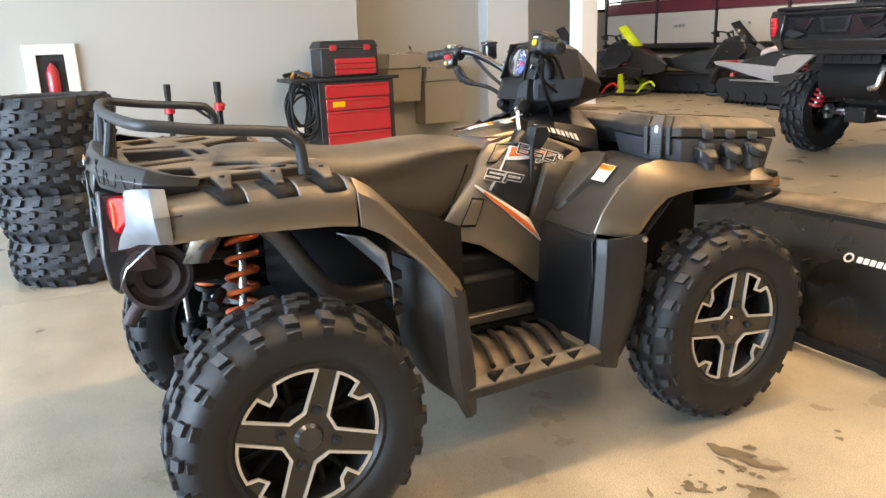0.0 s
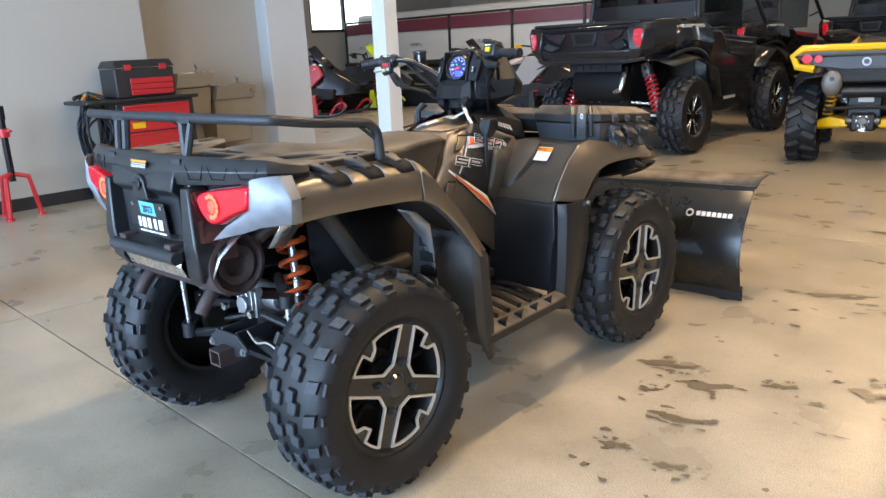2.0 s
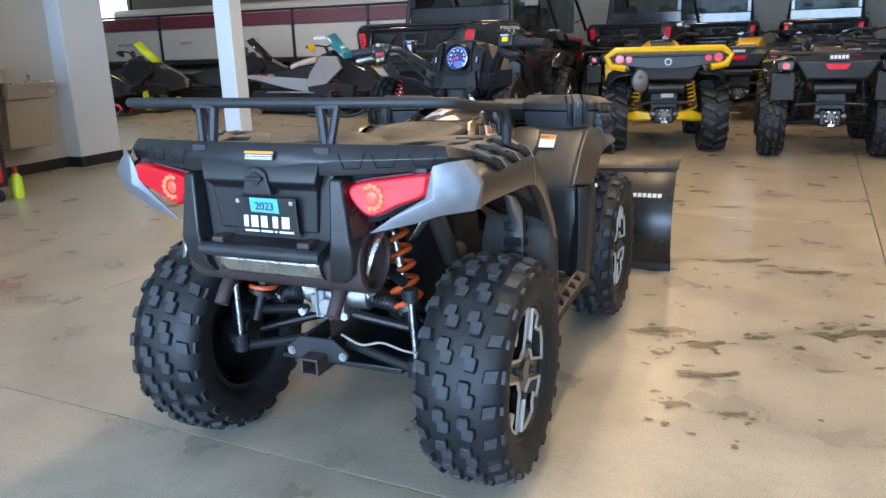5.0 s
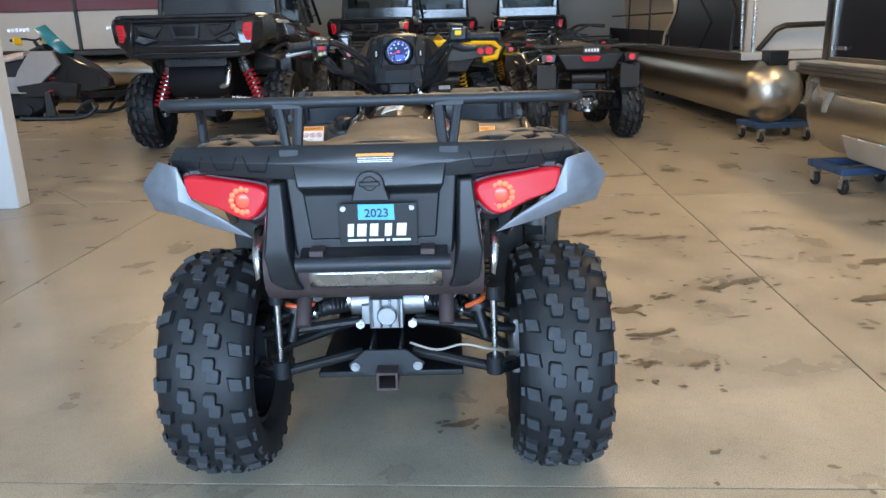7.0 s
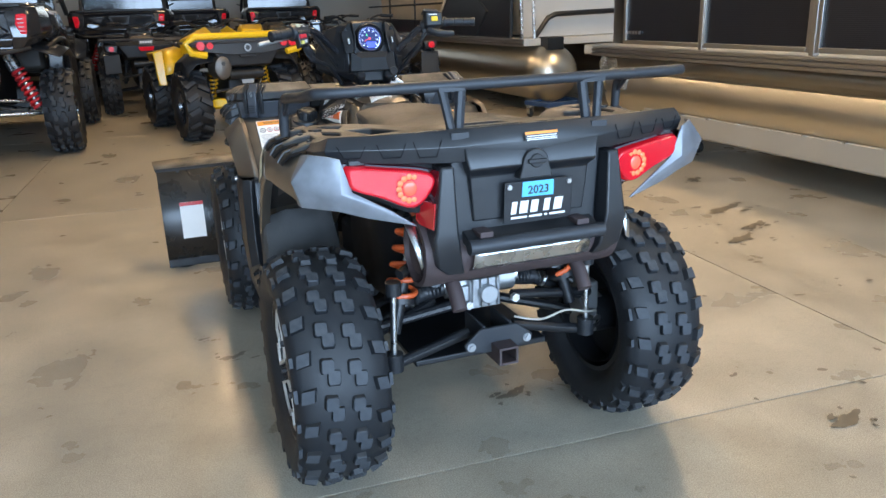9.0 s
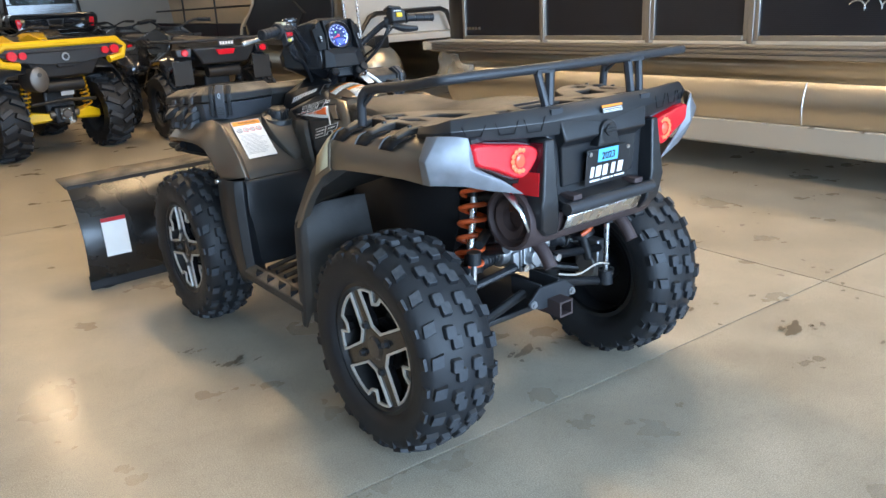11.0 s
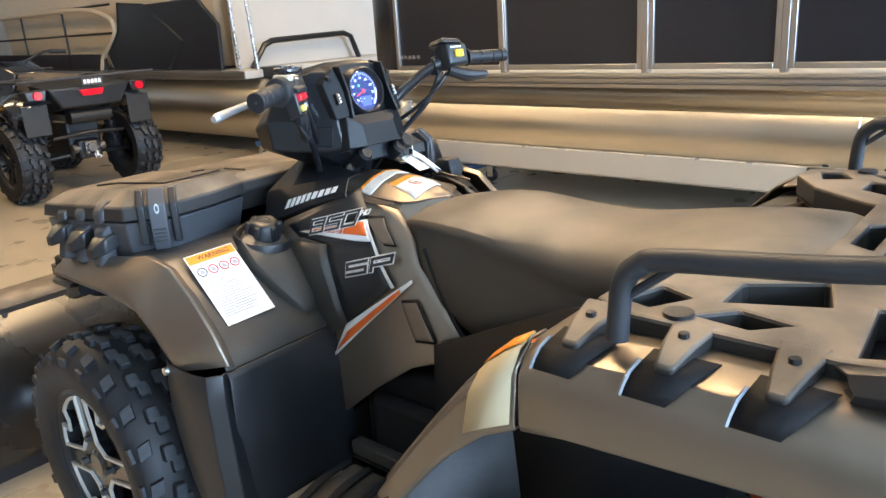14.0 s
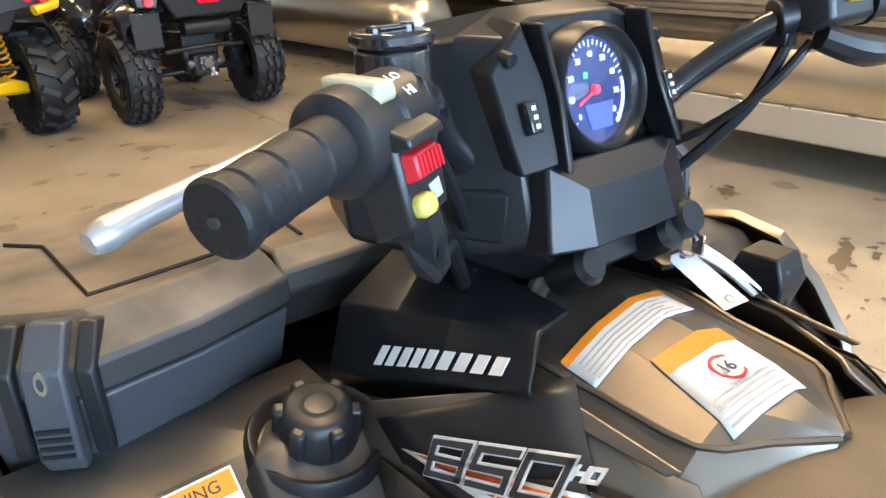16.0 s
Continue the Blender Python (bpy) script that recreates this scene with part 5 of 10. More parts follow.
for s in (-1, 1):
    dec = part("graphic_black", panel_patch([(0.884, 0.822), (0.770, 0.840), (0.705, 0.756), (0.822, 0.658)], s, 0.006), M["plastic"], atv, "black side graphic", solid=0.001)
    part("graphic_black", panel_patch([(1.000, 0.846), (0.845, 0.930), (0.792, 0.884), (0.958, 0.824)], s, 0.0055), M["plastic"], dec, solid=0.001)
    part("graphic_black", panel_patch([(0.958, 0.826), (0.790, 0.872), (0.770, 0.838), (0.884, 0.818)], s, 0.0052), M["plastic"], dec, solid=0.001)
    part("graphic_edge", panel_patch([(0.796, 0.876), (0.790, 0.876), (0.699, 0.757), (0.706, 0.753)], s, 0.0075), M["white"], dec, solid=0.001)
    part("graphic_white", panel_patch([(0.657, 0.778), (0.655, 0.772), (0.872, 0.574), (0.825, 0.660)], s, 0.008), M["white"], dec, solid=0.001)
    part("graphic_orange", panel_patch([(0.684, 0.756), (0.682, 0.748), (0.860, 0.592), (0.823, 0.644)], s, 0.0095), M["graphic"], dec, solid=0.001)
    part("graphic_white", panel_patch([(0.795, 0.876), (0.769, 0.837), (0.800, 0.834), (0.962, 0.837)], s, 0.008), M["white"], dec, solid=0.001)
    part("graphic_orange", panel_patch([(0.796, 0.873), (0.779, 0.847), (0.810, 0.846), (0.944, 0.841)], s, 0.0095), M["graphic"], dec, solid=0.001)
    # dark faceted ridge ahead of the graphic
    rdg = []
    for v in np.linspace(0, 1, 5):
        rdg.append([on_panel(0.995 - 0.07 * v, 0.815 - 0.235 * v, s, 0.003), on_panel(0.945 - 0.065 * v, 0.818 - 0.20 * v, s, 0.010), on_panel(0.896 - 0.062 * v, 0.821 - 0.163 * v, s, 0.018 - 0.006 * v), on_panel(0.880 - 0.060 * v, 0.820 - 0.160 * v, s, 0.0035)])
    part("side_ridge", grid(rdg), M["deck"], atv, "dark faceted ridge on the body side", solid=0.003, auto=12)
    # from the front towards the seat on the near-side panel, the other way on the far side
    sides = (("SP", (0.748, 0.791), 0.026, 0.112, 0.0122, 0.27), ("850", (0.872, 0.850), 0.029, 0.124, 0.0088, 0.33)) if s > 0 else (("SP", (0.756, 0.795), 0.026, 0.118, 0.0122, 0.28), ("850", (0.866, 0.866), 0.030, 0.122, 0.0088, 0.26))
    for text, o, h, w, thick, d in sides:
        u = (s * 0.92, -s * 0.92 * d)
        v = (0.10, 0.82) if s < 0 else (0.16, 0.92)
        for grow, m, lift in ((1.0, M["white"], 0.0150), (0.60, M["ink"], 0.0164)):
            for i, ch in enumerate(text):
                n = len(text)
                cw = w / (n * 1.28 - 0.28)
                x0 = -w / 2 + i * cw * 1.28
                g = glyphs(ch, h, cw * 0.98, thick * grow, Matrix.Translation((x0 + cw / 2, 0, 0)), 0.45 if s > 0 else 0.12)
                part("model_character", wrap(g, o, u, v, s, lift), m, dec, "", smooth=False)
    for text, h, w, thick, x, y in (("HO", 0.009, 0.020, 0.0030, 0.076, 0.006), ("EFI", 0.009, 0.040, 0.0018, 0.012, -0.026)):
        for i, ch in enumerate(text):
            cw = w / (len(text) * 1.28 - 0.28)
            g = glyphs(ch, h, cw, thick, Matrix.Translation((x - w / 2 + i * cw * 1.28 + cw / 2, y, 0)), 0.3)
            part("model_suffix", wrap(g, o, u, v, s, 0.0125), M["white"], dec, smooth=False)
    for q in ([(0.686, 0.732), (0.648, 0.739), (0.603, 0.655), (0.653, 0.650)], [(0.803, 0.880), (0.754, 0.885), (0.706, 0.832), (0.737, 0.831)]):
        cy, cz = sum(p[0] for p in q) / 4, sum(p[1] for p in q) / 4
        part("vent_shadow", panel_patch(q, s, 0.0022), M["inner"], atv, solid=0.001)
        part("panel_vent", panel_patch([(cy + (a - cy) * 0.86, cz + (b - cz) * 0.86) for a, b in q], s, 0.0050), M["bronze"], atv, "raised bronze vent panel", solid=0.005, bevel=0.0015)

# tank top: a pointed plateau with crisp edges
TANK = ([0.698, 0.728, 0.760, 0.84, 0.90, 1.00], [0.903, 0.914, 0.922, 0.932, 0.937, 0.930], [0.004, 0.042, 0.080, 0.088, 0.096, 0.088], [0.900, 0.899, 0.897, 0.902, 0.908, 0.905])
rows = []
for y, zc, w, ze in zip(*TANK):
    half = [(w + 0.050, ze - 0.040), (w + 0.006, ze - 0.006), (w, ze), (w * 0.55, zc - 0.3 * (zc - ze))]
    rows.append([(-x, y, z) for x, z in half] + [(0, y, zc + 0.002)] + [(x, y, z) for x, z in half[::-1]])
part("tank_cover", grid(rows), M["bronze"], atv, "bronze painted tank cover", solid=0.006, bevel=0.002, auto=12)
for s in (-1, 1):
    part("tank_edge", tube([(s * (w + 0.001), y, ze + 0.0005) for y, zc, w, ze in zip(*TANK)], 0.0028, 6, 3), M["bronze"], atv, "raised edge of the tank cover")
    part("shoulder_vent", panel_patch([(0.845, 0.917), (0.745, 0.908), (0.752, 0.902), (0.835, 0.905)], s, 0.004), M["bronze"], atv, "raised shoulder strip", solid=0.004, bevel=0.0015)


def tank_at(x, y, out):
    zc, w, ze = (float(np.interp(y, TANK[0], TANK[k])) for k in (1, 2, 3))
    k = abs(x) / w
    return Vector((x, y, float(np.interp(k, [0, 0.55, 1, 1.4], [zc + 0.002, zc - 0.3 * (zc - ze), ze, ze - 0.045])) + out))


def tank_patch(cx, cy, turn, x0, x1, y0, y1, out):
    c, sn = math.cos(radians(turn)), math.sin(radians(turn))
    return grid([[tank_at(cx + a * c - b * sn, cy + a * sn + b * c, out) for a in np.linspace(x0, x1, 7)] for b in np.linspace(y0, y1, 7)])


for (cx, cy, w2, h2, turn) in ((-0.025, 0.867, 0.063, 0.0185, 1), (-0.018, 0.781, 0.037, 0.041, -8)):
    lb = part("tank_label", tank_patch(cx, cy, turn, -w2, w2, -h2, h2, 0.0022), M["white"], atv, "white and orange caution label on the tank", solid=0.0008)
    part("label_band", tank_patch(cx, cy, turn, -w2, w2, h2 * 0.55, h2, 0.0032), M["warn"], lb)
    if h2 > 0.03:
        ringf = Matrix.Translation(tank_at(cx, cy, 0.0036)) @ Matrix.Rotation(radians(7), 4, "X")
        part("label_ring", moved(lathe([(0.012, 0.0), (0.0145, 0.0), (0.0145, 0.0008), (0.012, 0.0008)], "z", 18), ringf), M["red"], lb)
        part("label_number", letters("16", 0.016, ringf, 0.0003), M["ink"], lb)
    for k in range(5):
        part("label_line", tank_patch(cx, cy, turn, -w2 * 0.9, w2 * (0.8 - 0.1 * (k % 3)), -h2 * 0.9 + 0.005 * k, -h2 * 0.9 + 0.0018 + 0.005 * k, 0.0032), M["grey_ink"], lb)


# dark shrouds on both sides of the steering stem, with the model name as bars
SHROUD = [[(0.045, 1.135, 0.950), (0.086, 1.045, 0.968), (0.074, 0.965, 0.957), (0.062, 0.900, 0.944)],
          [(0.150, 1.125, 0.897), (0.143, 1.035, 0.919), (0.130, 0.970, 0.932), (0.104, 0.893, 0.942)],
          [(0.176, 1.115, 0.835), (0.166, 1.050, 0.852), (0.156, 0.965, 0.884), (0.142, 0.866, 0.917)]]


def shroud():
    return grid(SHROUD + [[(x - 0.012, y, z - 0.030) for x, y, z in SHROUD[2]]])


both("stem_shroud", shroud, M["pod"], "black faceted shroud beside the steering stem", solid=0.006, bevel=0.002, auto=12)
for s in (-1, 1):
    def on_shroud(a, b, out):
        low = [Vector(p) for p in SHROUD[2]]
        mid = [Vector(p) for p in SHROUD[1]]
        k = min(2, int(a * 3))
        f = a * 3 - k
        p = (low[k].lerp(low[k + 1], f)).lerp(mid[k].lerp(mid[k + 1], f), b) + Vector((0.7, -0.1, 0.7)) * out
        return Vector((s * p.x, p.y, p.z))
    for k in range(9):
        a0 = 0.35 + 0.066 * k
        q = [on_shroud(a0, 0.16, 0.0085), on_shroud(a0 + 0.044, 0.16, 0.0085), on_shroud(min(1, a0 + 0.060), 0.46, 0.0085), on_shroud(a0 + 0.016, 0.46, 0.0085)]
        part("name_bar", grid([q[:2], q[:1:-1]]), M["white"], atv, "plain white slanted bar" if k == 0 else "", solid=0.0008, smooth=False)


# front fenders
def front_deck():
    # sloped black panel that carries the labels, then the upright splash panel below it
    rows = []
    for x in (0.185, 0.26, 0.34, 0.42, 0.472):
        k = (x - 0.185) / 0.29
        rows.append([(x, 1.16, 0.832), (x, 1.06, 0.828 - 0.006 * k), (x, 0.975, 0.752), (x, 0.900 - 0.01 * k, 0.680), (x, 0.876 - 0.01 * k, 0.648)])
    return grid(rows)


def splash_panel():
    rows = []
    for x in (0.185, 0.26, 0.34, 0.42, 0.475):
        k = (x - 0.185) / 0.29
        rows.append([(x, 0.880 - 0.01 * k, 0.644), (x, 0.872 - 0.01 * k, 0.632), (x, 0.868, 0.50), (x, 0.862, 0.33)])
    return grid(rows)


both("front_deck", front_deck, M["deck"], "dark grey inner front fender panel", solid=0.006, bevel=0.004)
both("splash_panel", splash_panel, M["plastic"], "black splash panel", solid=0.006, bevel=0.004)


def front_fender():
    st = [((0.868, 0.655), (0.985, 0.635), 0.455, 0.515), ((0.895, 0.715), (1.005, 0.665), 0.445, 0.520), ((0.945, 0.780), (1.035, 0.705), 0.435, 0.525), ((1.005, 0.830), (1.080, 0.740), 0.425, 0.528), ((1.075, 0.842), (1.135, 0.750), 0.42, 0.528), ((1.16, 0.826), (1.20, 0.752), 0.42, 0.526), ((1.28, 0.806), (1.30, 0.748), 0.42, 0.522), ((1.40, 0.794), (1.42, 0.740), 0.42, 0.512), ((1.50, 0.782), (1.52, 0.728), 0.41, 0.497), ((1.555, 0.775), (1.56, 0.722), 0.40, 0.48)]
    rows = []
    for (yu, zu), (yl, zl), xi, xo in st:
        rows.append([(xo - 0.062, yu - 0.002, zu - 0.004), (xo - 0.048, yu - 0.002, zu + 0.004), (xo - 0.044, yu, zu + 0.003), (xo - 0.024, yu + (yl - yu) * 0.36, zu - (zu - zl) * 0.30), (xo - 0.006, yu + (yl - yu) * 0.72, zu - (zu - zl) * 0.66), (xo, yl - (yl - yu) * 0.1, zl + 0.012), (xo - 0.004, yl, zl), (xo - 0.03, yl, zl)])
    return grid(rows)


both("front_fender", front_fender, M["bronze"], "bronze painted front fender", solid=0.005, bevel=0.002, auto=24)


def front_flare():
    rows = []
    for z, y0, y1, xo in ((0.648, 0.862, 1.020, 0.520), (0.60, 0.860, 1.022, 0.524), (0.50, 0.852, 1.012, 0.527), (0.40, 0.845, 0.985, 0.527), (0.31, 0.840, 0.950, 0.522), (0.262, 0.875, 0.925, 0.512)):
        rows.append([(0.44, y0 + 0.02, z), (xo - 0.035, y0, z), (xo - 0.008, y0 + 0.018, z), (xo, y0 + 0.055, z), (xo - 0.002, y1 - 0.02, z), (xo - 0.01, y1, z), (xo - 0.04, y1 + 0.004, z)])
    return grid(rows)


both("front_flare", front_flare, M["plastic"], "black front fender flare", solid=0.005, bevel=0.003)
both("flare_bolt", lambda: rod((0.512, 1.005, 0.632), (0.526, 1.005, 0.632), 0.010, 0.008, 12), M["steel"])


def fender_rib(y):
    return loft([[(0.445, y - 0.032, 0.872), (0.445, y + 0.032, 0.868), (0.445, y + 0.032, 0.835), (0.445, y - 0.032, 0.84)], [(0.492, y - 0.030, 0.858), (0.492, y + 0.030, 0.852), (0.492, y + 0.030, 0.82), (0.492, y - 0.030, 0.825)], [(0.514, y - 0.010, 0.836), (0.514, y + 0.018, 0.832), (0.514, y + 0.018, 0.812), (0.514, y - 0.006, 0.815)]])


for y in (1.26, 1.36, 1.46):
    both("fender_clamp", lambda: fender_rib(y), M["plastic"], bevel=0.004)


def lamp_pod():
    return loft([[(0.30, 1.40, 0.745), (0.475, 1.40, 0.735), (0.470, 1.40, 0.690), (0.30, 1.40, 0.640)], [(0.30, 1.55, 0.765), (0.474, 1.55, 0.760), (0.470, 1.55, 0.700), (0.30, 1.55, 0.625)], [(0.30, 1.615, 0.760), (0.462, 1.600, 0.755), (0.456, 1.612, 0.695), (0.30, 1.640, 0.620)]])


def head_lamp():
    return loft([[(0.34, 1.50, 0.735), (0.4755, 1.46, 0.735), (0.4745, 1.46, 0.705), (0.34, 1.50, 0.690)], [(0.34, 1.628, 0.735), (0.478, 1.590, 0.742), (0.474, 1.600, 0.706), (0.34, 1.645, 0.675)]])


both("lamp_pod", lamp_pod, M["inner"], "dark housing of the front lamp", bevel=0.006)
both("front_lamp", head_lamp, mat("amber_glass", (0.20, 0.11, 0.055), 0.15, 0.3, 0.3, 20, 0.1, 100, coat=0.5), "brownish front lamp glass", bevel=0.006)
both("lamp_lip", lambda: tube([(0.30, 1.650, 0.618), (0.40, 1.632, 0.655), (0.462, 1.606, 0.690), (0.482, 1.54, 0.706), (0.488, 1.45, 0.712)], 0.009, 8, 4), M["deck"], "dark lip under the front lamp")
both("front_bumper", lambda: tube([(0.30, 1.64, 0.66), (0.42, 1.58, 0.685), (0.495, 1.44, 0.700), (0.50, 1.36, 0.725)], 0.014, 8, 4), M["blackmetal"])


# labels on the sloped front panels
def caution_label(o, u, v, w, h, full, lab_text):
    F = plane_at(o, u, v)
    lb = part("caution_label", flat([(0, -h), (w, -h), (w, 0), (0, 0)], F), M["white"], atv, lab_text)
    up = F @ Matrix.Translation((0, 0, 0.0008))
    part("label_band", flat([(0.002, -0.022), (w - 0.002, -0.022), (w - 0.002, -0.002), (0.002, -0.002)], up), M["warn"], lb)
    part("label_writing", letters("WARNING", 0.015, up @ Matrix.Translation((w * 0.55, -0.012, 0.0008)), 0.0003), M["ink"], lb)
    if full:
        for k in range(4):
            cx, cy = 0.018 + k * (w - 0.036) / 3, -0.044
            part("label_ring", moved(lathe([(0.0085, 0), (0.0108, 0), (0.0108, 0.0008), (0.0085, 0.0008)], "z", 18), up @ Matrix.Translation((cx, cy, 0))), M["red"] if k else M["ink"], lb)
            part("label_pictogram", merge(flat([(cx - 0.005, cy - 0.004), (cx + 0.004, cy - 0.005), (cx + 0.005, cy + 0.002), (cx - 0.002, cy + 0.006)], up), flat([(cx - 0.009, cy + 0.0055), (cx - 0.0075, cy + 0.007), (cx + 0.009, cy - 0.0055), (cx + 0.0075, cy - 0.007)], up @ Matrix.Translation((0, 0, 0.0006)))), M["grey_ink"], lb)
        rnd = random.Random(4)
        for k in range(int((h - 0.075) / 0.0058)):
            part("label_line", flat([(0.008, -0.066 - 0.0058 * k), (w * rnd.uniform(0.55, 0.95), -0.066 - 0.0058 * k), (w * rnd.uniform(0.6, 0.92), -0.0643 - 0.0058 * k), (0.008, -0.0643 - 0.0058 * k)], up), M["grey_ink"], lb, smooth=False)
    else:
        for k in range(4):
            part("label_line", flat([(0.006, -0.030 - 0.006 * k), (w * 0.55, -0.030 - 0.006 * k), (w * 0.55, -0.0280 - 0.006 * k), (0.006, -0.0280 - 0.006 * k)], up), M["grey_ink"], lb, smooth=False)


caution_label((-0.424, 1.047, 0.828), (1, 0, 0.02), (0, 0.72, 0.69), 0.112, 0.172, True, "tall white warning label with orange heading and pictograms")
caution_label((0.226, 1.031, 0.817), (1, 0, -0.01), (0, 0.72, 0.69), 0.135, 0.062, False, "wide white warning label with orange heading")

# fuel filler
def cap_body():
    return lathe([(0.0, 0.044), (0.030, 0.044), (0.036, 0.040), (0.040, 0.030), (0.044, 0.010), (0.046, 0.0), (0.046, -0.03)], "z", 28)


CAP = Matrix.Translation((-0.232, 1.042, 0.826)) @ Matrix.Rotation(radians(14), 4, "X") @ Matrix.Scale(0.84, 4)
part("filler_neck", moved(lathe([(0.048, -0.012), (0.060, -0.010), (0.066, 0.004), (0.072, 0.006), (0.076, 0.0), (0.082, -0.04), (0.092, -0.10)], "z", 28), CAP), M["plastic"], atv, auto=60)
SPOUT = [(1.075, 0.835, 0.030, 0.010), (1.045, 0.824, 0.062, 0.018), (1.000, 0.780, 0.064, 0.024), (0.960, 0.742, 0.052, 0.022), (0.925, 0.708, 0.034, 0.016), (0.900, 0.684, 0.012, 0.004)]
both("filler_shroud", lambda: grid([[(0.236 + w * a, y - 0.69 * h * q, z + 0.72 * h * q - (0.02 if q == 0 else 0)) for a, q in ((-1.12, 0), (-0.95, 0.75), (-0.6, 1), (0, 1.1), (0.6, 1), (0.95, 0.75), (1.12, 0))] for y, z, w, h in SPOUT]), M["deck"], "dark teardrop shroud below the filler", solid=0.004, bevel=0.002)
fc = part("fuel_cap", moved(cap_body(), CAP), M["plastic"], atv, "black ribbed fuel cap", auto=50)
for k in range(6):
    part("cap_grip", moved(box(-0.009, 0.009, 0.026, 0.047, -0.002, 0.040), CAP @ Matrix.Rotation(k * math.pi / 3, 4, "Z")), M["plastic"], fc, bevel=0.004)
part("cap_emblem", moved(lathe([(0.014, 0.044), (0.017, 0.0455), (0.020, 0.044)], "z", 24), CAP), M["plastic"], fc)

# front cargo box: two lidded bins and a bridge
def cargo(s):
    return loft([[(0.195, 1.180, 0.826), (0.290, 1.152, 0.816), (0.385, 1.138, 0.812), (0.456, 1.188, 0.806), (0.464, 1.53, 0.772), (0.195, 1.56, 0.772)], [(0.190, 1.160, 0.893), (0.290, 1.133, 0.893), (0.388, 1.121, 0.893), (0.468, 1.175, 0.893), (0.474, 1.55, 0.862), (0.19, 1.57, 0.862)]])


def cargo_lid(s):
    a = [(0.186, 1.156, 0.898), (0.290, 1.126, 0.898), (0.390, 1.113, 0.898), (0.474, 1.170, 0.898), (0.480, 1.555, 0.867), (0.186, 1.575, 0.867)]
    b = [(0.186, 1.158, 0.926), (0.290, 1.128, 0.926), (0.389, 1.116, 0.926), (0.470, 1.174, 0.926), (0.475, 1.550, 0.897), (0.186, 1.572, 0.897)]
    c = [(0.200, 1.190, 0.953), (0.290, 1.168, 0.955), (0.370, 1.158, 0.956), (0.428, 1.202, 0.953), (0.430, 1.515, 0.922), (0.20, 1.535, 0.922)]
    return loft([a, b, c])


for s in (-1, 1):
    b0, b1 = cargo(s), cargo_lid(s)
    if s < 0:
        b0, b1 = mirrored(b0), mirrored(b1)
    cb = part("cargo_box", b0, M["box"], atv, "black front cargo box", bevel=0.004, auto=15)
    part("lid", b1, M["dusty"], cb, "dusty black box lid", bevel=0.004, auto=15)
    for k, y in enumerate((1.27, 1.36, 1.45)):
        rb = loft([[(0.400, y - 0.028, 0.942 - 0.02 * k), (0.400, y + 0.028, 0.938 - 0.02 * k), (0.400, y + 0.028, 0.90), (0.400, y - 0.028, 0.90)], [(0.462, y - 0.024, 0.930 - 0.011 * k), (0.462, y + 0.024, 0.926 - 0.011 * k), (0.462, y + 0.024, 0.895 - 0.004 * k), (0.462, y - 0.024, 0.895 - 0.004 * k)], [(0.482, y - 0.018, 0.910 - 0.011 * k), (0.482, y + 0.018, 0.906 - 0.011 * k), (0.482, y + 0.018, 0.880 - 0.006 * k), (0.482, y - 0.018, 0.884 - 0.006 * k)]])
        part("lid_rib", mirrored(rb) if s < 0 else rb, M["box"], cb, bevel=0.006)
        lb2 = loft([[(0.458, y - 0.026, 0.888 - 0.009 * k), (0.458, y + 0.026, 0.884 - 0.009 * k), (0.462, y + 0.022, 0.770), (0.462, y - 0.022, 0.775)], [(0.484, y - 0.022, 0.872 - 0.009 * k), (0.484, y + 0.022, 0.868 - 0.009 * k), (0.500, y + 0.016, 0.792 - 0.005 * k), (0.500, y - 0.016, 0.797 - 0.005 * k)]])
        part("box_rib", mirrored(lb2) if s < 0 else lb2, M["box"], cb, bevel=0.005)
    LF = plane_at((0.417, 1.130, 0.895), (0.84, 0.54, 0), (0, 0, 1))

    def side(bm):
        bm = moved(bm, LF)
        return mirrored(bm) if s < 0 else bm
    tongue = loft([[(-0.016, -0.062, -0.01), (0.016, -0.062, -0.01), (0.016, -0.062, 0.004), (-0.016, -0.062, 0.004)], [(-0.017, -0.045, -0.01), (0.017, -0.045, -0.01), (0.017, -0.045, 0.012), (-0.017, -0.045, 0.012)], [(-0.017, 0.034, -0.01), (0.017, 0.034, -0.01), (0.017, 0.034, 0.008), (-0.017, 0.034, 0.008)], [(-0.016, 0.060, -0.04), (0.016, 0.060, -0.04), (0.016, 0.064, -0.022), (-0.016, 0.064, -0.022)]])
    lt = part("latch", side(tongue), M["box"], cb, "black buckle latch", bevel=0.003)
    part("latch_pin", side(moved(lathe([(0.004, 0.0), (0.007, 0.0), (0.007, 0.003), (0.004, 0.003)], "z", 12), Matrix.Translation((0, 0.026, 0.008)) @ Matrix.Diagonal((0.7, 1.5, 1, 1)))), M["steel"], lt)
    for k in range(4):
        part("latch_grip", side(box(-0.013, 0.013, -0.043 + 0.008 * k, -0.0395 + 0.008 * k, 0.0095, 0.0135)), M["plastic"], lt)
    for x in (-0.032, 0.032):
        part("box_stile", side(loft([[(x - 0.008, -0.050, -0.01), (x + 0.008, -0.050, -0.01), (x + 0.008, -0.050, 0.001), (x - 0.008, -0.050, 0.001)], [(x - 0.008, 0.032, -0.01), (x + 0.008, 0.032, -0.01), (x + 0.008, 0.032, 0.0045), (x - 0.008, 0.032, 0.0045)], [(x - 0.008, 0.056, -0.045), (x + 0.008, 0.056, -0.045), (x + 0.008, 0.0615, -0.027), (x - 0.008, 0.0615, -0.027)]])), M["plastic"], cb, bevel=0.003)
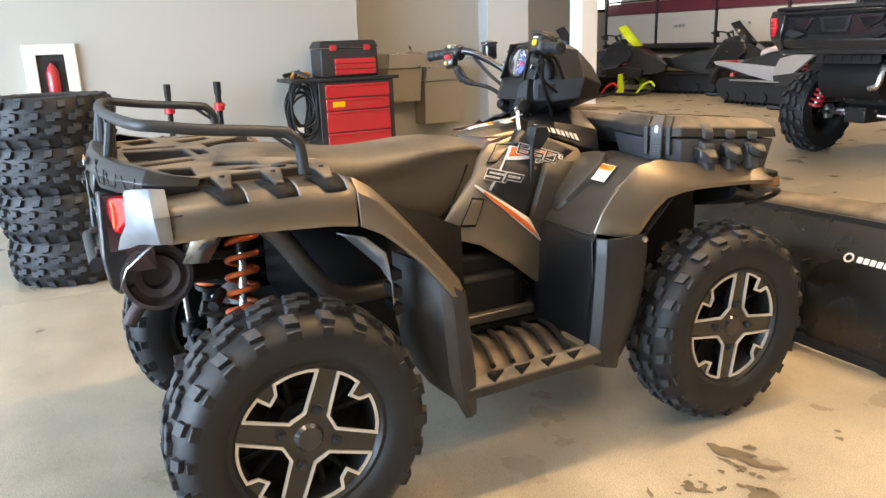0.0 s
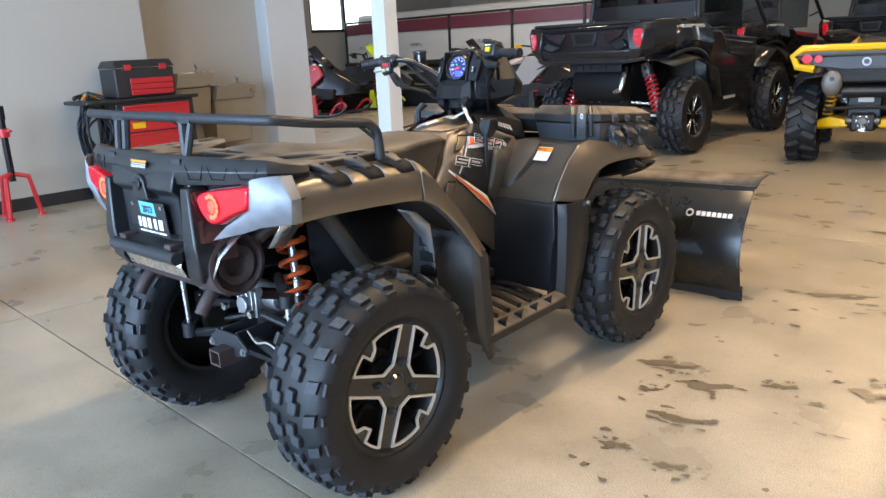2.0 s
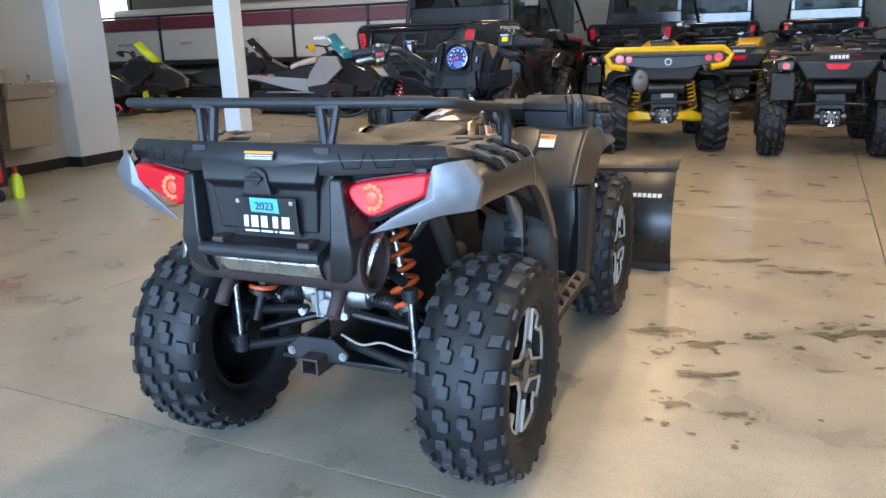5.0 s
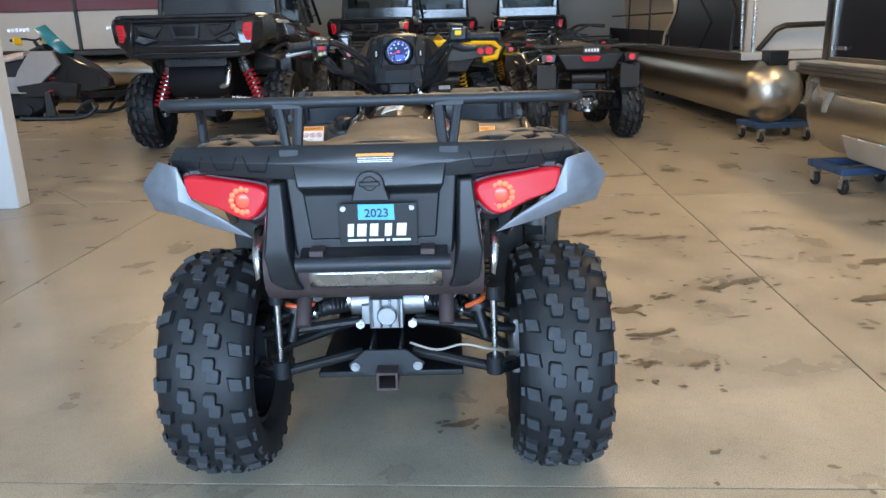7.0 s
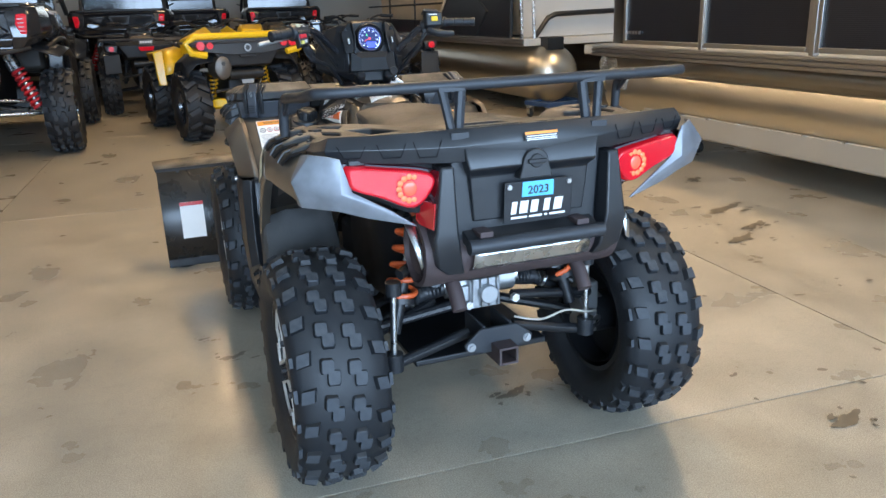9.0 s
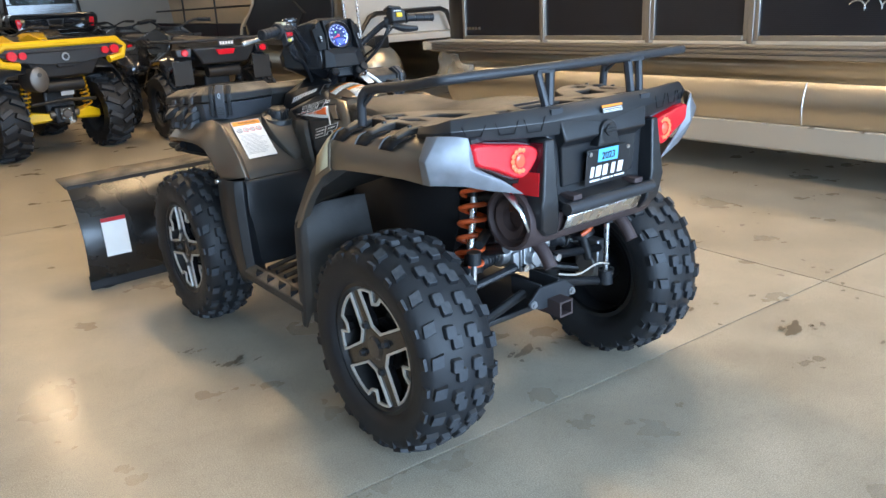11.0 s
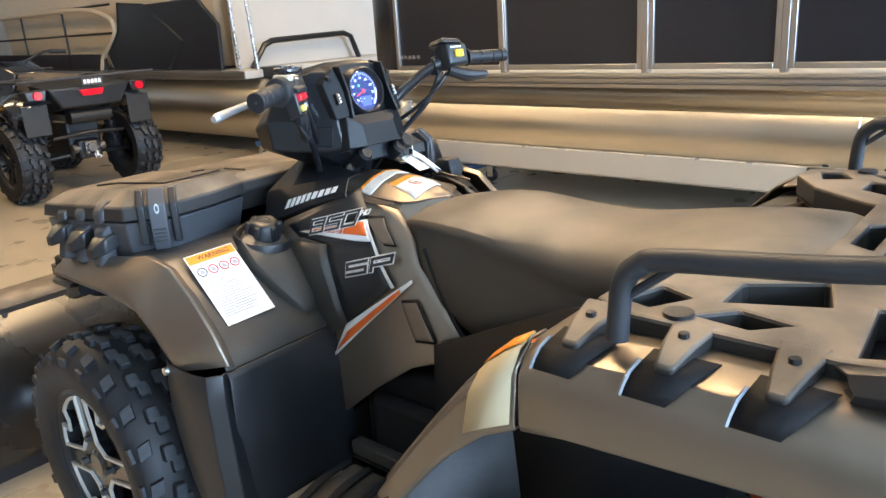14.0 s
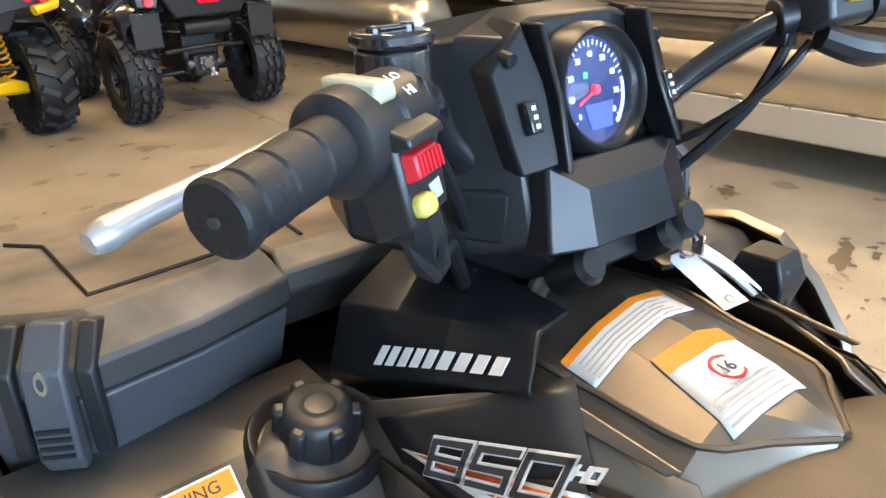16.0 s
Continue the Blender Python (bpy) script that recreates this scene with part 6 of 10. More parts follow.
part("cargo_bridge", loft([[(-0.186, 1.20, 0.85), (0.186, 1.20, 0.85), (0.186, 1.57, 0.80), (-0.186, 1.57, 0.80)], [(-0.186, 1.175, 0.900), (0.186, 1.175, 0.900), (0.186, 1.57, 0.865), (-0.186, 1.57, 0.865)], [(-0.184, 1.180, 0.922), (0.184, 1.180, 0.922), (0.184, 1.57, 0.885), (-0.184, 1.57, 0.885)], [(-0.180, 1.205, 0.938), (0.180, 1.205, 0.938), (0.180, 1.55, 0.908), (-0.180, 1.55, 0.908)]]), M["dusty"], atv, "dusty black bridge between the cargo boxes", bevel=0.004, auto=15)
for s in (1, -1):
    for ln in ([(0.215, 1.205, 0.9525), (0.362, 1.188, 0.9545), (0.358, 1.40, 0.9345), (0.388, 1.45, 0.9300)], [(0.205, 1.285, 0.9450), (0.225, 1.310, 0.9425)], [(0.115, 1.34, 0.9275), (0.135, 1.225, 0.9375)]):
        part("lid_groove", tube([(s * x, y, z) for x, y, z in ln], 0.0026, 5), M["inner"], atv)

# steering: pod, dial, bars
pod_rows = [
    [(-0.080, 0.955, 1.158), (-0.045, 0.962, 1.170), (0.045, 0.962, 1.170), (0.080, 0.955, 1.158), (0.088, 0.925, 1.062), (0.084, 0.918, 1.000), (0.04, 0.908, 0.962), (-0.04, 0.908, 0.962), (-0.084, 0.918, 1.000), (-0.088, 0.925, 1.062)],
    [(-0.105, 0.985, 1.160), (-0.05, 0.998, 1.176), (0.05, 0.998, 1.176), (0.105, 0.985, 1.160), (0.138, 0.985, 1.060), (0.132, 0.965, 0.995), (0.06, 0.945, 0.954), (-0.06, 0.945, 0.954), (-0.132, 0.965, 0.995), (-0.138, 0.985, 1.060)],
    [(-0.13, 1.06, 1.146), (-0.06, 1.08, 1.160), (0.06, 1.08, 1.160), (0.13, 1.06, 1.146), (0.182, 1.05, 1.065), (0.186, 1.03, 1.005), (0.09, 1.02, 0.955), (-0.09, 1.02, 0.955), (-0.186, 1.03, 1.005), (-0.182, 1.05, 1.065)],
    [(-0.09, 1.15, 1.09), (-0.05, 1.17, 1.10), (0.05, 1.17, 1.10), (0.09, 1.15, 1.09), (0.15, 1.14, 1.04), (0.15, 1.12, 0.995), (0.07, 1.11, 0.97), (-0.07, 1.11, 0.97), (-0.15, 1.12, 0.995), (-0.15, 1.14, 1.04)]]
pod = part("headlamp_pod", loft(pod_rows), M["pod"], atv, "black plastic steering pod with round dial", bevel=0.004, auto=15)
DI = plane_at((0.0, 0.937, 1.110), (1, 0, 0), (0, 0.24, 1)) @ Matrix.Scale(0.95, 4)
part("dial_bezel", moved(lathe([(0.046, 0.0), (0.047, 0.014), (0.051, 0.017), (0.056, 0.012), (0.060, -0.012)], "z", 40), DI), M["pod"], pod, "black round bezel", auto=50)


def dial_mat():
    m, nt, b = node_mat("lit_dial")
    b.inputs["Base Color"].default_value = (0.015, 0.02, 0.06, 1)
    b.inputs["Roughness"].default_value = 0.2
    b.inputs["Emission Color"].default_value = (0.05, 0.09, 0.38, 1)
    b.inputs["Emission Strength"].default_value = 0.34
    return m


M["dial_light"] = mat("dial_marks", (0.4, 0.5, 0.9), 0.4, emit=(0.45, 0.55, 1.0), power=1.1, bump=0)
M["dial_lcd"] = mat("dial_screen", (0.02, 0.03, 0.3), 0.3, emit=(0.04, 0.09, 1.0), power=1.5, bump=0)
dl = part("dial_face", moved(lathe([(0.0, 0.004), (0.047, 0.004), (0.047, 0.0)], "z", 40), DI), dial_mat(), pod, "blue lit instrument dial")
for k in range(33):
    a = radians(222 - k * 264 / 32)
    part("dial_mark", moved(box(0.0385 if k % 4 else 0.0365, 0.0425, -0.0005, 0.0005, 0.0045, 0.0050), DI @ Matrix.Rotation(a, 4, "Z")), M["dial_light"], dl)
for k in range(9):
    a = radians(222 - k * 33)
    part("dial_number", letters(str(10 * k), 0.0070, DI @ Matrix.Translation((0.0305 * math.cos(a), 0.0305 * math.sin(a), 0.0048)), 0.0002, bold=0.0002), M["dial_light"], dl)
part("dial_screen", flat([(-0.013, -0.034), (0.015, -0.034), (0.020, -0.012), (-0.018, -0.012)], DI @ Matrix.Translation((0.003, 0, 0.0046))), M["dial_lcd"], dl, "blue lit screen")
part("dial_scale", moved(holed([(0.0425 * math.cos(a), 0.0425 * math.sin(a)) for a in np.linspace(-0.9, 0.1, 10)] + [(0.0385 * math.cos(a), 0.0385 * math.sin(a)) for a in np.linspace(0.1, -0.9, 10)], [], 0.0046, 0.0050), DI), M["dial_light"], dl, "pale lit scale")
part("dial_needle", moved(merge(box(-0.026, 0.004, -0.001, 0.001, 0.006, 0.0075), rod((0, 0, 0.005), (0, 0, 0.008), 0.005, 0.004, 14)), DI @ Matrix.Rotation(radians(22), 4, "Z")), mat("needle", (0.6, 0.02, 0.05), 0.4, emit=(0.9, 0.05, 0.12), power=0.8, bump=0), dl, "red needle")
part("dial_dot", flat([(-0.012, 0.011), (-0.007, 0.011), (-0.007, 0.016), (-0.012, 0.016)], DI @ Matrix.Translation((0, 0, 0.005))), mat("green_light", (0.02, 0.5, 0.1), 0.4, emit=(0.05, 0.8, 0.3), power=1.0, bump=0), dl)
gm, gnt, gb = node_mat("dial_glass")
gb.inputs["Transmission Weight"].default_value, gb.inputs["Roughness"].default_value, gb.inputs["IOR"].default_value = 1.0, 0.02, 1.15
part("dial_glass", moved(lathe([(0.0, 0.0135), (0.03, 0.0130), (0.0475, 0.010)], "z", 32), DI), gm, dl).visible_shadow = False
for s in (-1, 1):
    face = [(s * 0.068, 0.950, 1.170), (s * 0.060, 0.932, 1.125), (s * 0.066, 0.906, 1.066), (s * 0.098, 0.918, 1.060), (s * 0.102, 0.950, 1.135)]
    part("pod_wing", loft([face, [(x, y + 0.035, z + 0.004) for x, y, z in face]]), M["pod"], pod, "flat wing beside the dial", bevel=0.003, auto=12)
    part("wing_fin", loft([[(s * 0.064, 0.934, 1.169), (s * 0.058, 0.934, 1.169), (s * 0.058, 0.958, 1.169), (s * 0.064, 0.958, 1.169)], [(s * 0.062, 0.915, 1.115), (s * 0.056, 0.915, 1.115), (s * 0.056, 0.945, 1.115), (s * 0.062, 0.945, 1.115)], [(s * 0.070, 0.896, 1.062), (s * 0.063, 0.896, 1.062), (s * 0.063, 0.925, 1.062), (s * 0.070, 0.925, 1.062)]]), M["pod"], pod, bevel=0.002, auto=12)
    SW = plane_at((s * 0.082, 0.9245, 1.103), (1, 0, 0), (0, 0.42, 1))
    sw = part("pod_switch", moved(box(-0.0060, 0.0060, -0.0125, 0.0125, -0.006, 0.0045), SW), M["gloss"], pod, "black rocker switch", bevel=0.0015)
    for k in range(3):
        part("switch_mark", flat([(-0.002, -0.009 + 0.007 * k), (0.002, -0.009 + 0.007 * k), (0.0025, -0.0055 + 0.007 * k), (-0.0015, -0.0055 + 0.007 * k)], SW @ Matrix.Translation((0, 0, 0.0046))), M["white"], sw)
    part("pod_screw", rod((s * 0.086, 0.952, 1.146), (s * 0.086, 0.941, 1.144), 0.0055, None, 10), M["blackmetal"], pod)
    # near-black block set proud to paint the shade inside the hand-hold
    part("pocket_shade", loft([[(s * 0.099, 0.929, 1.047), (s * 0.134, 0.974, 1.047), (s * 0.130, 0.966, 1.006), (s * 0.102, 0.931, 1.003)], [(s * 0.097, 0.945, 1.049), (s * 0.134, 0.990, 1.049), (s * 0.130, 0.982, 1.004), (s * 0.100, 0.945, 1.001)]]), M["inner"], pod, "dark block painting the shaded hand-hold pocket", bevel=0.004)
    part("pod_lug", moved(lathe([(0.0, 0.012), (0.012, 0.012), (0.017, 0.006), (0.019, -0.03)], "z", 18), plane_at((s * 0.052, 0.894, 0.982), (1, 0, 0), (0, 0.6, 1))), M["pod"], pod)
part("pod_chin", loft([[(-0.086, 0.945, 1.060), (0.086, 0.945, 1.060), (0.092, 0.940, 0.985), (-0.092, 0.940, 0.985)], [(-0.078, 0.912, 1.066), (0.078, 0.912, 1.066), (0.088, 0.897, 1.000), (-0.088, 0.897, 1.000)], [(-0.046, 0.897, 1.045), (0.046, 0.897, 1.045), (0.050, 0.882, 1.000), (-0.050, 0.882, 1.000)]]), M["pod"], pod, "faceted chin below the dial", bevel=0.0025, auto=12)
part("pod_ledge", loft([[(-0.050, 0.9035, 1.0475), (0.050, 0.9035, 1.0475), (0.062, 0.935, 1.062), (-0.062, 0.935, 1.062)], [(-0.046, 0.8985, 1.043), (0.046, 0.8985, 1.043), (0.062, 0.93, 1.052), (-0.062, 0.93, 1.052)]]), M["pod"], pod, bevel=0.002)
part("ignition_switch", moved(lathe([(0.0, 0.016), (0.014, 0.016), (0.018, 0.010), (0.018, -0.02)], "z", 18), plane_at((0.070, 0.893, 0.990), (1, 0, 0), (0, 0.5, 1))), M["blackmetal"], atv)
part("steering_stem", merge(rod((-0.03, 1.02, 0.86), (-0.02, 0.94, 1.0), 0.022), rod((0.03, 1.02, 0.86), (0.02, 0.94, 1.0), 0.014)), M["blackmetal"], atv)
part("stem_hose", tube([(-0.05, 1.0, 0.88), (-0.06, 0.95, 0.93), (-0.04, 0.93, 0.99)], 0.010, 8, 5), M["exhaust"], atv, "grey stem hose")
BAR = [(-0.366, 0.805, 1.136), (-0.27, 0.845, 1.147), (-0.215, 0.880, 1.145), (-0.14, 0.955, 1.09), (-0.06, 0.985, 1.03), (0.06, 0.985, 1.03), (0.14, 0.955, 1.09), (0.20, 0.89, 1.150), (0.27, 0.850, 1.160), (0.362, 0.825, 1.158)]
part("handlebar", tube(BAR, 0.0125, 12, 5), M["gloss"], atv, "glossy black handlebar")
for s, gx in ((-1, (Vector((-0.297, 0.8343, 1.1450)), Vector((-0.378, 0.7985, 1.1345)))), (1, (Vector((0.258, 0.853, 1.160)), Vector((0.370, 0.823, 1.157))))):
    a, b = gx
    d = (b - a).normalized()
    L = (b - a).length
    gs = 1.14 if s < 0 else 1.0
    prof = [(0, 0), (0.0205, 0), (0.0205, 0.003), (0.0190, 0.0045), (0.0190, 0.007), (0.0145, 0.009)]
    for f in (0.34, 0.62, 0.84):
        prof += [(0.0146, L * f - 0.0014), (0.0134, L * f), (0.0134, L * f + 0.0008), (0.0150, L * f + 0.002)]
    prof += [(0.0152, L - 0.010), (0.0160, L - 0.007), (0.0160, L - 0.002), (0.0145, L), (0, L)]
    g = part("grip", moved(lathe([(r * gs, h) for r, h in prof], "z", 28), Matrix.Translation(a) @ d.to_track_quat("Z", "Y").to_matrix().to_4x4()), M["rubber"], atv, "black rubber hand grip", auto=30)
    part("grip_end", rod(b, b + d * 0.0016, 0.0028, 0.0028, 10), M["ink"], g)
# left switch block, lever and reservoir
LB = plane_at((-0.2795, 0.8430, 1.1440), (0.93, 0.36, 0.06), (0, 0.25, 1))
blk = part("switch_block", moved(lathe([(0, -0.030), (0.021, -0.030), (0.0265, -0.026), (0.0275, -0.020), (0.0275, -0.010), (0.0245, -0.008), (0.0245, 0.004), (0.0270, 0.006), (0.0265, 0.030), (0.020, 0.036), (0, 0.036)], "x", 28), LB), M["plastic"], atv, "black switch block with red and yellow switches", auto=40)
part("switch_panel", moved(loft([[(-0.018, -0.056, 0.000), (0.024, -0.050, 0.000), (0.026, 0.000, 0.000), (-0.018, 0.000, 0.000)], [(-0.016, -0.050, 0.026), (0.020, -0.046, 0.026), (0.024, -0.002, 0.028), (-0.016, -0.002, 0.028)]]), LB), M["plastic"], blk, "upright switch panel", bevel=0.003)
part("switch_hood", moved(loft([[(-0.016, -0.010, 0.024), (0.022, -0.010, 0.024), (0.022, 0.004, 0.022), (-0.016, 0.004, 0.022)], [(-0.014, -0.009, 0.037), (0.020, -0.009, 0.035), (0.020, -0.004, 0.034), (-0.014, -0.004, 0.036)]]), LB), M["plastic"], blk, bevel=0.0015)
# faint glow added to the red, though the switch is no lamp
M["red_switch"] = mat("red_switch", (0.55, 0.02, 0.03), 0.4, emit=(0.6, 0.02, 0.03), power=0.08)
part("red_switch", moved(loft([[(-0.013, -0.027, 0.024), (0.015, -0.027, 0.024), (0.015, -0.011, 0.024), (-0.013, -0.011, 0.024)], [(-0.011, -0.025, 0.035), (0.013, -0.025, 0.033), (0.013, -0.013, 0.033), (-0.011, -0.013, 0.035)]]), LB), M["red_switch"], blk, "red ribbed rocker switch", bevel=0.0015)
for k in range(6):
    part("switch_rib", moved(box(-0.009 + 0.0036 * k, -0.0075 + 0.0036 * k, -0.024, -0.014, 0.033, 0.0358), LB), M["red_switch"], blk)
part("yellow_switch", moved(box(-0.013, 0.001, -0.045, -0.033, 0.022, 0.034), LB), mat("pale_yellow_plastic", (0.62, 0.52, 0.12), 0.45), blk, "pale yellow push switch", bevel=0.004)
part("switch_mark", flat([(0.004, -0.041), (0.014, -0.040), (0.014, -0.031), (0.004, -0.032)], LB @ Matrix.Translation((0, 0, 0.0268))), M["grey_ink"], blk)
part("beige_switch", moved(loft([[(-0.012, 0.020, -0.010), (0.008, 0.020, -0.010), (0.008, 0.012, 0.022), (-0.012, 0.012, 0.022)], [(-0.011, 0.033, -0.008), (0.006, 0.031, -0.008), (0.004, 0.022, 0.026), (-0.010, 0.024, 0.026)]]), LB), mat("beige_plastic", (0.42, 0.40, 0.28), 0.5), blk, "beige toggle", bevel=0.003)
part("white_mark", letters("HI", 0.008, LB @ Matrix.Translation((0.016, 0.014, 0.0235)) @ Matrix.Rotation(radians(-38), 4, "X"), 0.0003), M["white"], blk)
part("white_mark", letters("LO", 0.008, LB @ Matrix.Translation((0.016, 0.022, 0.0155)) @ Matrix.Rotation(radians(-55), 4, "X"), 0.0003), M["white"], blk)
part("block_lug", moved(loft([[(0.030, -0.004, 0.004), (0.044, -0.004, 0.000), (0.044, 0.022, 0.000), (0.030, 0.026, 0.004)], [(0.030, -0.006, 0.026), (0.040, -0.004, 0.022), (0.040, 0.014, 0.020), (0.030, 0.018, 0.024)]]), LB), M["plastic"], blk, bevel=0.002)
part("wire_boot", tube([(-0.255, 0.836, 1.100), (-0.250, 0.842, 1.086), (-0.243, 0.848, 1.070), (-0.228, 0.862, 1.052), (-0.205, 0.885, 1.040)], [0.012, 0.015, 0.011, 0.013, 0.007], 9, 3), M["rubber"], blk, "crumpled black wire boot")
for k, (a, b) in enumerate((((-0.262, 0.842, 1.095), (-0.236, 0.846, 1.048)), ((-0.246, 0.832, 1.092), (-0.232, 0.852, 1.050)), ((-0.252, 0.850, 1.098), (-0.220, 0.860, 1.060)))):
    part("wire_tape", tube([a, ((a[0] + b[0]) / 2 - 0.006 + 0.006 * k, (a[1] + b[1]) / 2 - 0.004, (a[2] + b[2]) / 2), b], 0.004, 6, 3), M["rubber"], blk)
part("brake_lever", tube([(-0.225, 0.890, 1.138), (-0.27, 0.908, 1.132), (-0.32, 0.906, 1.122), (-0.375, 0.896, 1.113), (-0.398, 0.890, 1.109), (-0.408, 0.887, 1.107)], [0.009, 0.0078, 0.0068, 0.0078, 0.0088, 0.0060], 12, 5), mat("cast_lever", (0.46, 0.48, 0.49), 0.36, 0.7, 0.1, 30, 0.05, 300), atv, "pale cast brake lever")


def rounded(r, q, cx, cy):
    return [(cx + r * math.copysign(abs(math.cos(a)) ** q, math.cos(a)), cy + r * math.copysign(abs(math.sin(a)) ** q, math.sin(a))) for a in np.linspace(0, 2 * math.pi, 28, endpoint=False)]


rv = part("fluid_reservoir", prism(rounded(0.0215, 0.55, -0.196, 0.936), "z", 1.122, 1.168), M["gloss"], atv, "glossy black fluid reservoir", bevel=0.003)
part("reservoir_lid", prism(rounded(0.0240, 0.55, -0.196, 0.936), "z", 1.1687, 1.179), M["gloss"], rv, bevel=0.003)
part("lid_boss", merge(box(-0.211, -0.181, 0.932, 0.940, 1.179, 1.1815), rod((-0.209, 0.936, 1.178), (-0.209, 0.936, 1.1825), 0.005, None, 10), rod((-0.183, 0.936, 1.178), (-0.183, 0.936, 1.1825), 0.005, None, 10)), M["gloss"], rv, bevel=0.001)
# right throttle block
RB = plane_at((0.225, 0.865, 1.160), (0.97, -0.18, 0.0), (0, 0.25, 1))
tb = part("throttle_block", moved(loft([[(-0.034, -0.020, -0.020), (0.030, -0.018, -0.020), (0.030, 0.026, -0.020), (-0.034, 0.030, -0.020)], [(-0.034, -0.022, 0.012), (0.032, -0.020, 0.012), (0.032, 0.032, 0.012), (-0.034, 0.036, 0.012)], [(-0.028, -0.016, 0.026), (0.026, -0.014, 0.026), (0.026, 0.026, 0.026), (-0.028, 0.030, 0.026)]]), RB), M["plastic"], atv, "black throttle block with yellow switch", bevel=0.004)
part("block_cover", moved(loft([[(-0.042, 0.034, -0.030), (0.018, 0.030, -0.026), (0.018, 0.030, 0.026), (-0.042, 0.034, 0.030)], [(-0.036, 0.046, -0.024), (0.012, 0.042, -0.020), (0.012, 0.042, 0.020), (-0.036, 0.046, 0.024)]]), RB), M["plastic"], tb, bevel=0.003)
part("cover_marks", merge(*[flat([(-0.020 + 0.008 * k, 0.020), (-0.014 + 0.008 * k, 0.020), (-0.014 + 0.008 * k, 0.024), (-0.020 + 0.008 * k, 0.024)], RB @ Matrix.Translation((0, 0, 0.0262))) for k in range(4)]), M["white"], tb, "plain white marks", smooth=False)
part("yellow_switch", moved(box(-0.012, 0.012, -0.002, 0.015, 0.024, 0.032), RB), M["yellow"], tb, "yellow switch", bevel=0.003)
part("throttle_thumb", tube([(0.200, 0.855, 1.136), (0.235, 0.832, 1.122), (0.285, 0.815, 1.120)], [0.012, 0.015, 0.009], 10, 4), M["plastic"], tb)
part("perch_clamp", merge(rod((0.190, 0.895, 1.148), (0.205, 0.884, 1.152), 0.019, None, 16), box(0.186, 0.206, 0.878, 0.902, 1.126, 1.140)), M["blackmetal"], tb, bevel=0.002)
for ln, r in (([(-0.215, 0.885, 1.13), (-0.165, 0.92, 1.07), (-0.10, 0.98, 0.99), (-0.06, 1.02, 0.9)], 0.006), ([(-0.205, 0.885, 1.04), (-0.16, 0.93, 1.02), (-0.1, 0.99, 0.95)], 0.007), ([(0.20, 0.88, 1.14), (0.17, 0.90, 1.07), (0.12, 0.96, 0.99), (0.07, 1.02, 0.9)], 0.006), ([(0.215, 0.87, 1.14), (0.19, 0.93, 1.13), (0.14, 1.0, 1.06)], 0.006), ([(0.205, 0.865, 1.13), (0.175, 0.885, 1.09), (0.15, 0.93, 1.05), (0.13, 1.0, 1.01)], 0.0045)):
    part("cable", tube(ln, r, 8, 5), M["blackmetal"], atv)
# ignition key, ring and paper tag
part("key_ring", moved(lathe([(0.010, -0.001), (0.012, -0.001), (0.012, 0.001), (0.010, 0.001)], "x", 16), Matrix.Translation((0.071, 0.884, 0.968))), M["steel"], atv)
part("ignition_key", merge(rod((0.071, 0.888, 0.985), (0.071, 0.872, 0.976), 0.003, None, 8), box(0.0695, 0.0725, 0.866, 0.878, 0.962, 0.982)), M["steel"], atv, bevel=0.001)
KT = plane_at((0.072, 0.896, 0.958), (-0.16, -0.93, -0.30), (0.95, -0.12, 0.10))
tag = part("key_tag", moved(holed([(0.004, -0.008), (0.010, -0.014), (0.078, -0.014), (0.078, 0.013), (0.010, 0.013), (0.004, 0.008)], [[(0.010 + 0.003 * math.cos(a), 0.003 * math.sin(a)) for a in np.linspace(0, 2 * math.pi, 10, endpoint=False)]], 0.0, 0.0008), KT), M["white"], atv, "white paper key tag", smooth=False)
part("tag_eyelet", moved(lathe([(0.003, 0.0009), (0.0052, 0.0009), (0.0052, 0.0014), (0.003, 0.0014)], "z", 14), KT @ Matrix.Translation((0.070, 0, 0))), M["steel"], tag)
part("key_strap", tube([(0.076, 0.874, 0.966), (0.100, 0.858, 0.945), (0.130, 0.845, 0.915)], 0.006, 6, 3), M["white"], atv, "white patterned key strap")

# gear lever on the right side
part("gear_lever", merge(tube([(0.190, 0.842, 0.660), (0.196, 0.842, 0.780), (0.190, 0.850, 0.880), (0.185, 0.850, 0.92)], 0.0075, 8, 4), loft([[(0.178, 0.85, 0.865), (0.200, 0.85, 0.865), (0.200, 0.88, 0.865), (0.178, 0.88, 0.865)], [(0.168, 0.84, 0.905), (0.215, 0.84, 0.905), (0.215, 0.90, 0.905), (0.168, 0.90, 0.905)], [(0.172, 0.85, 0.932), (0.212, 0.85, 0.932), (0.212, 0.89, 0.932), (0.172, 0.89, 0.932)]]), ball((0.188, 0.84, 0.625), 0.028, 0.6, 1, 1.1)), M["plastic"], atv, "black gear lever with T grip", bevel=0.003)

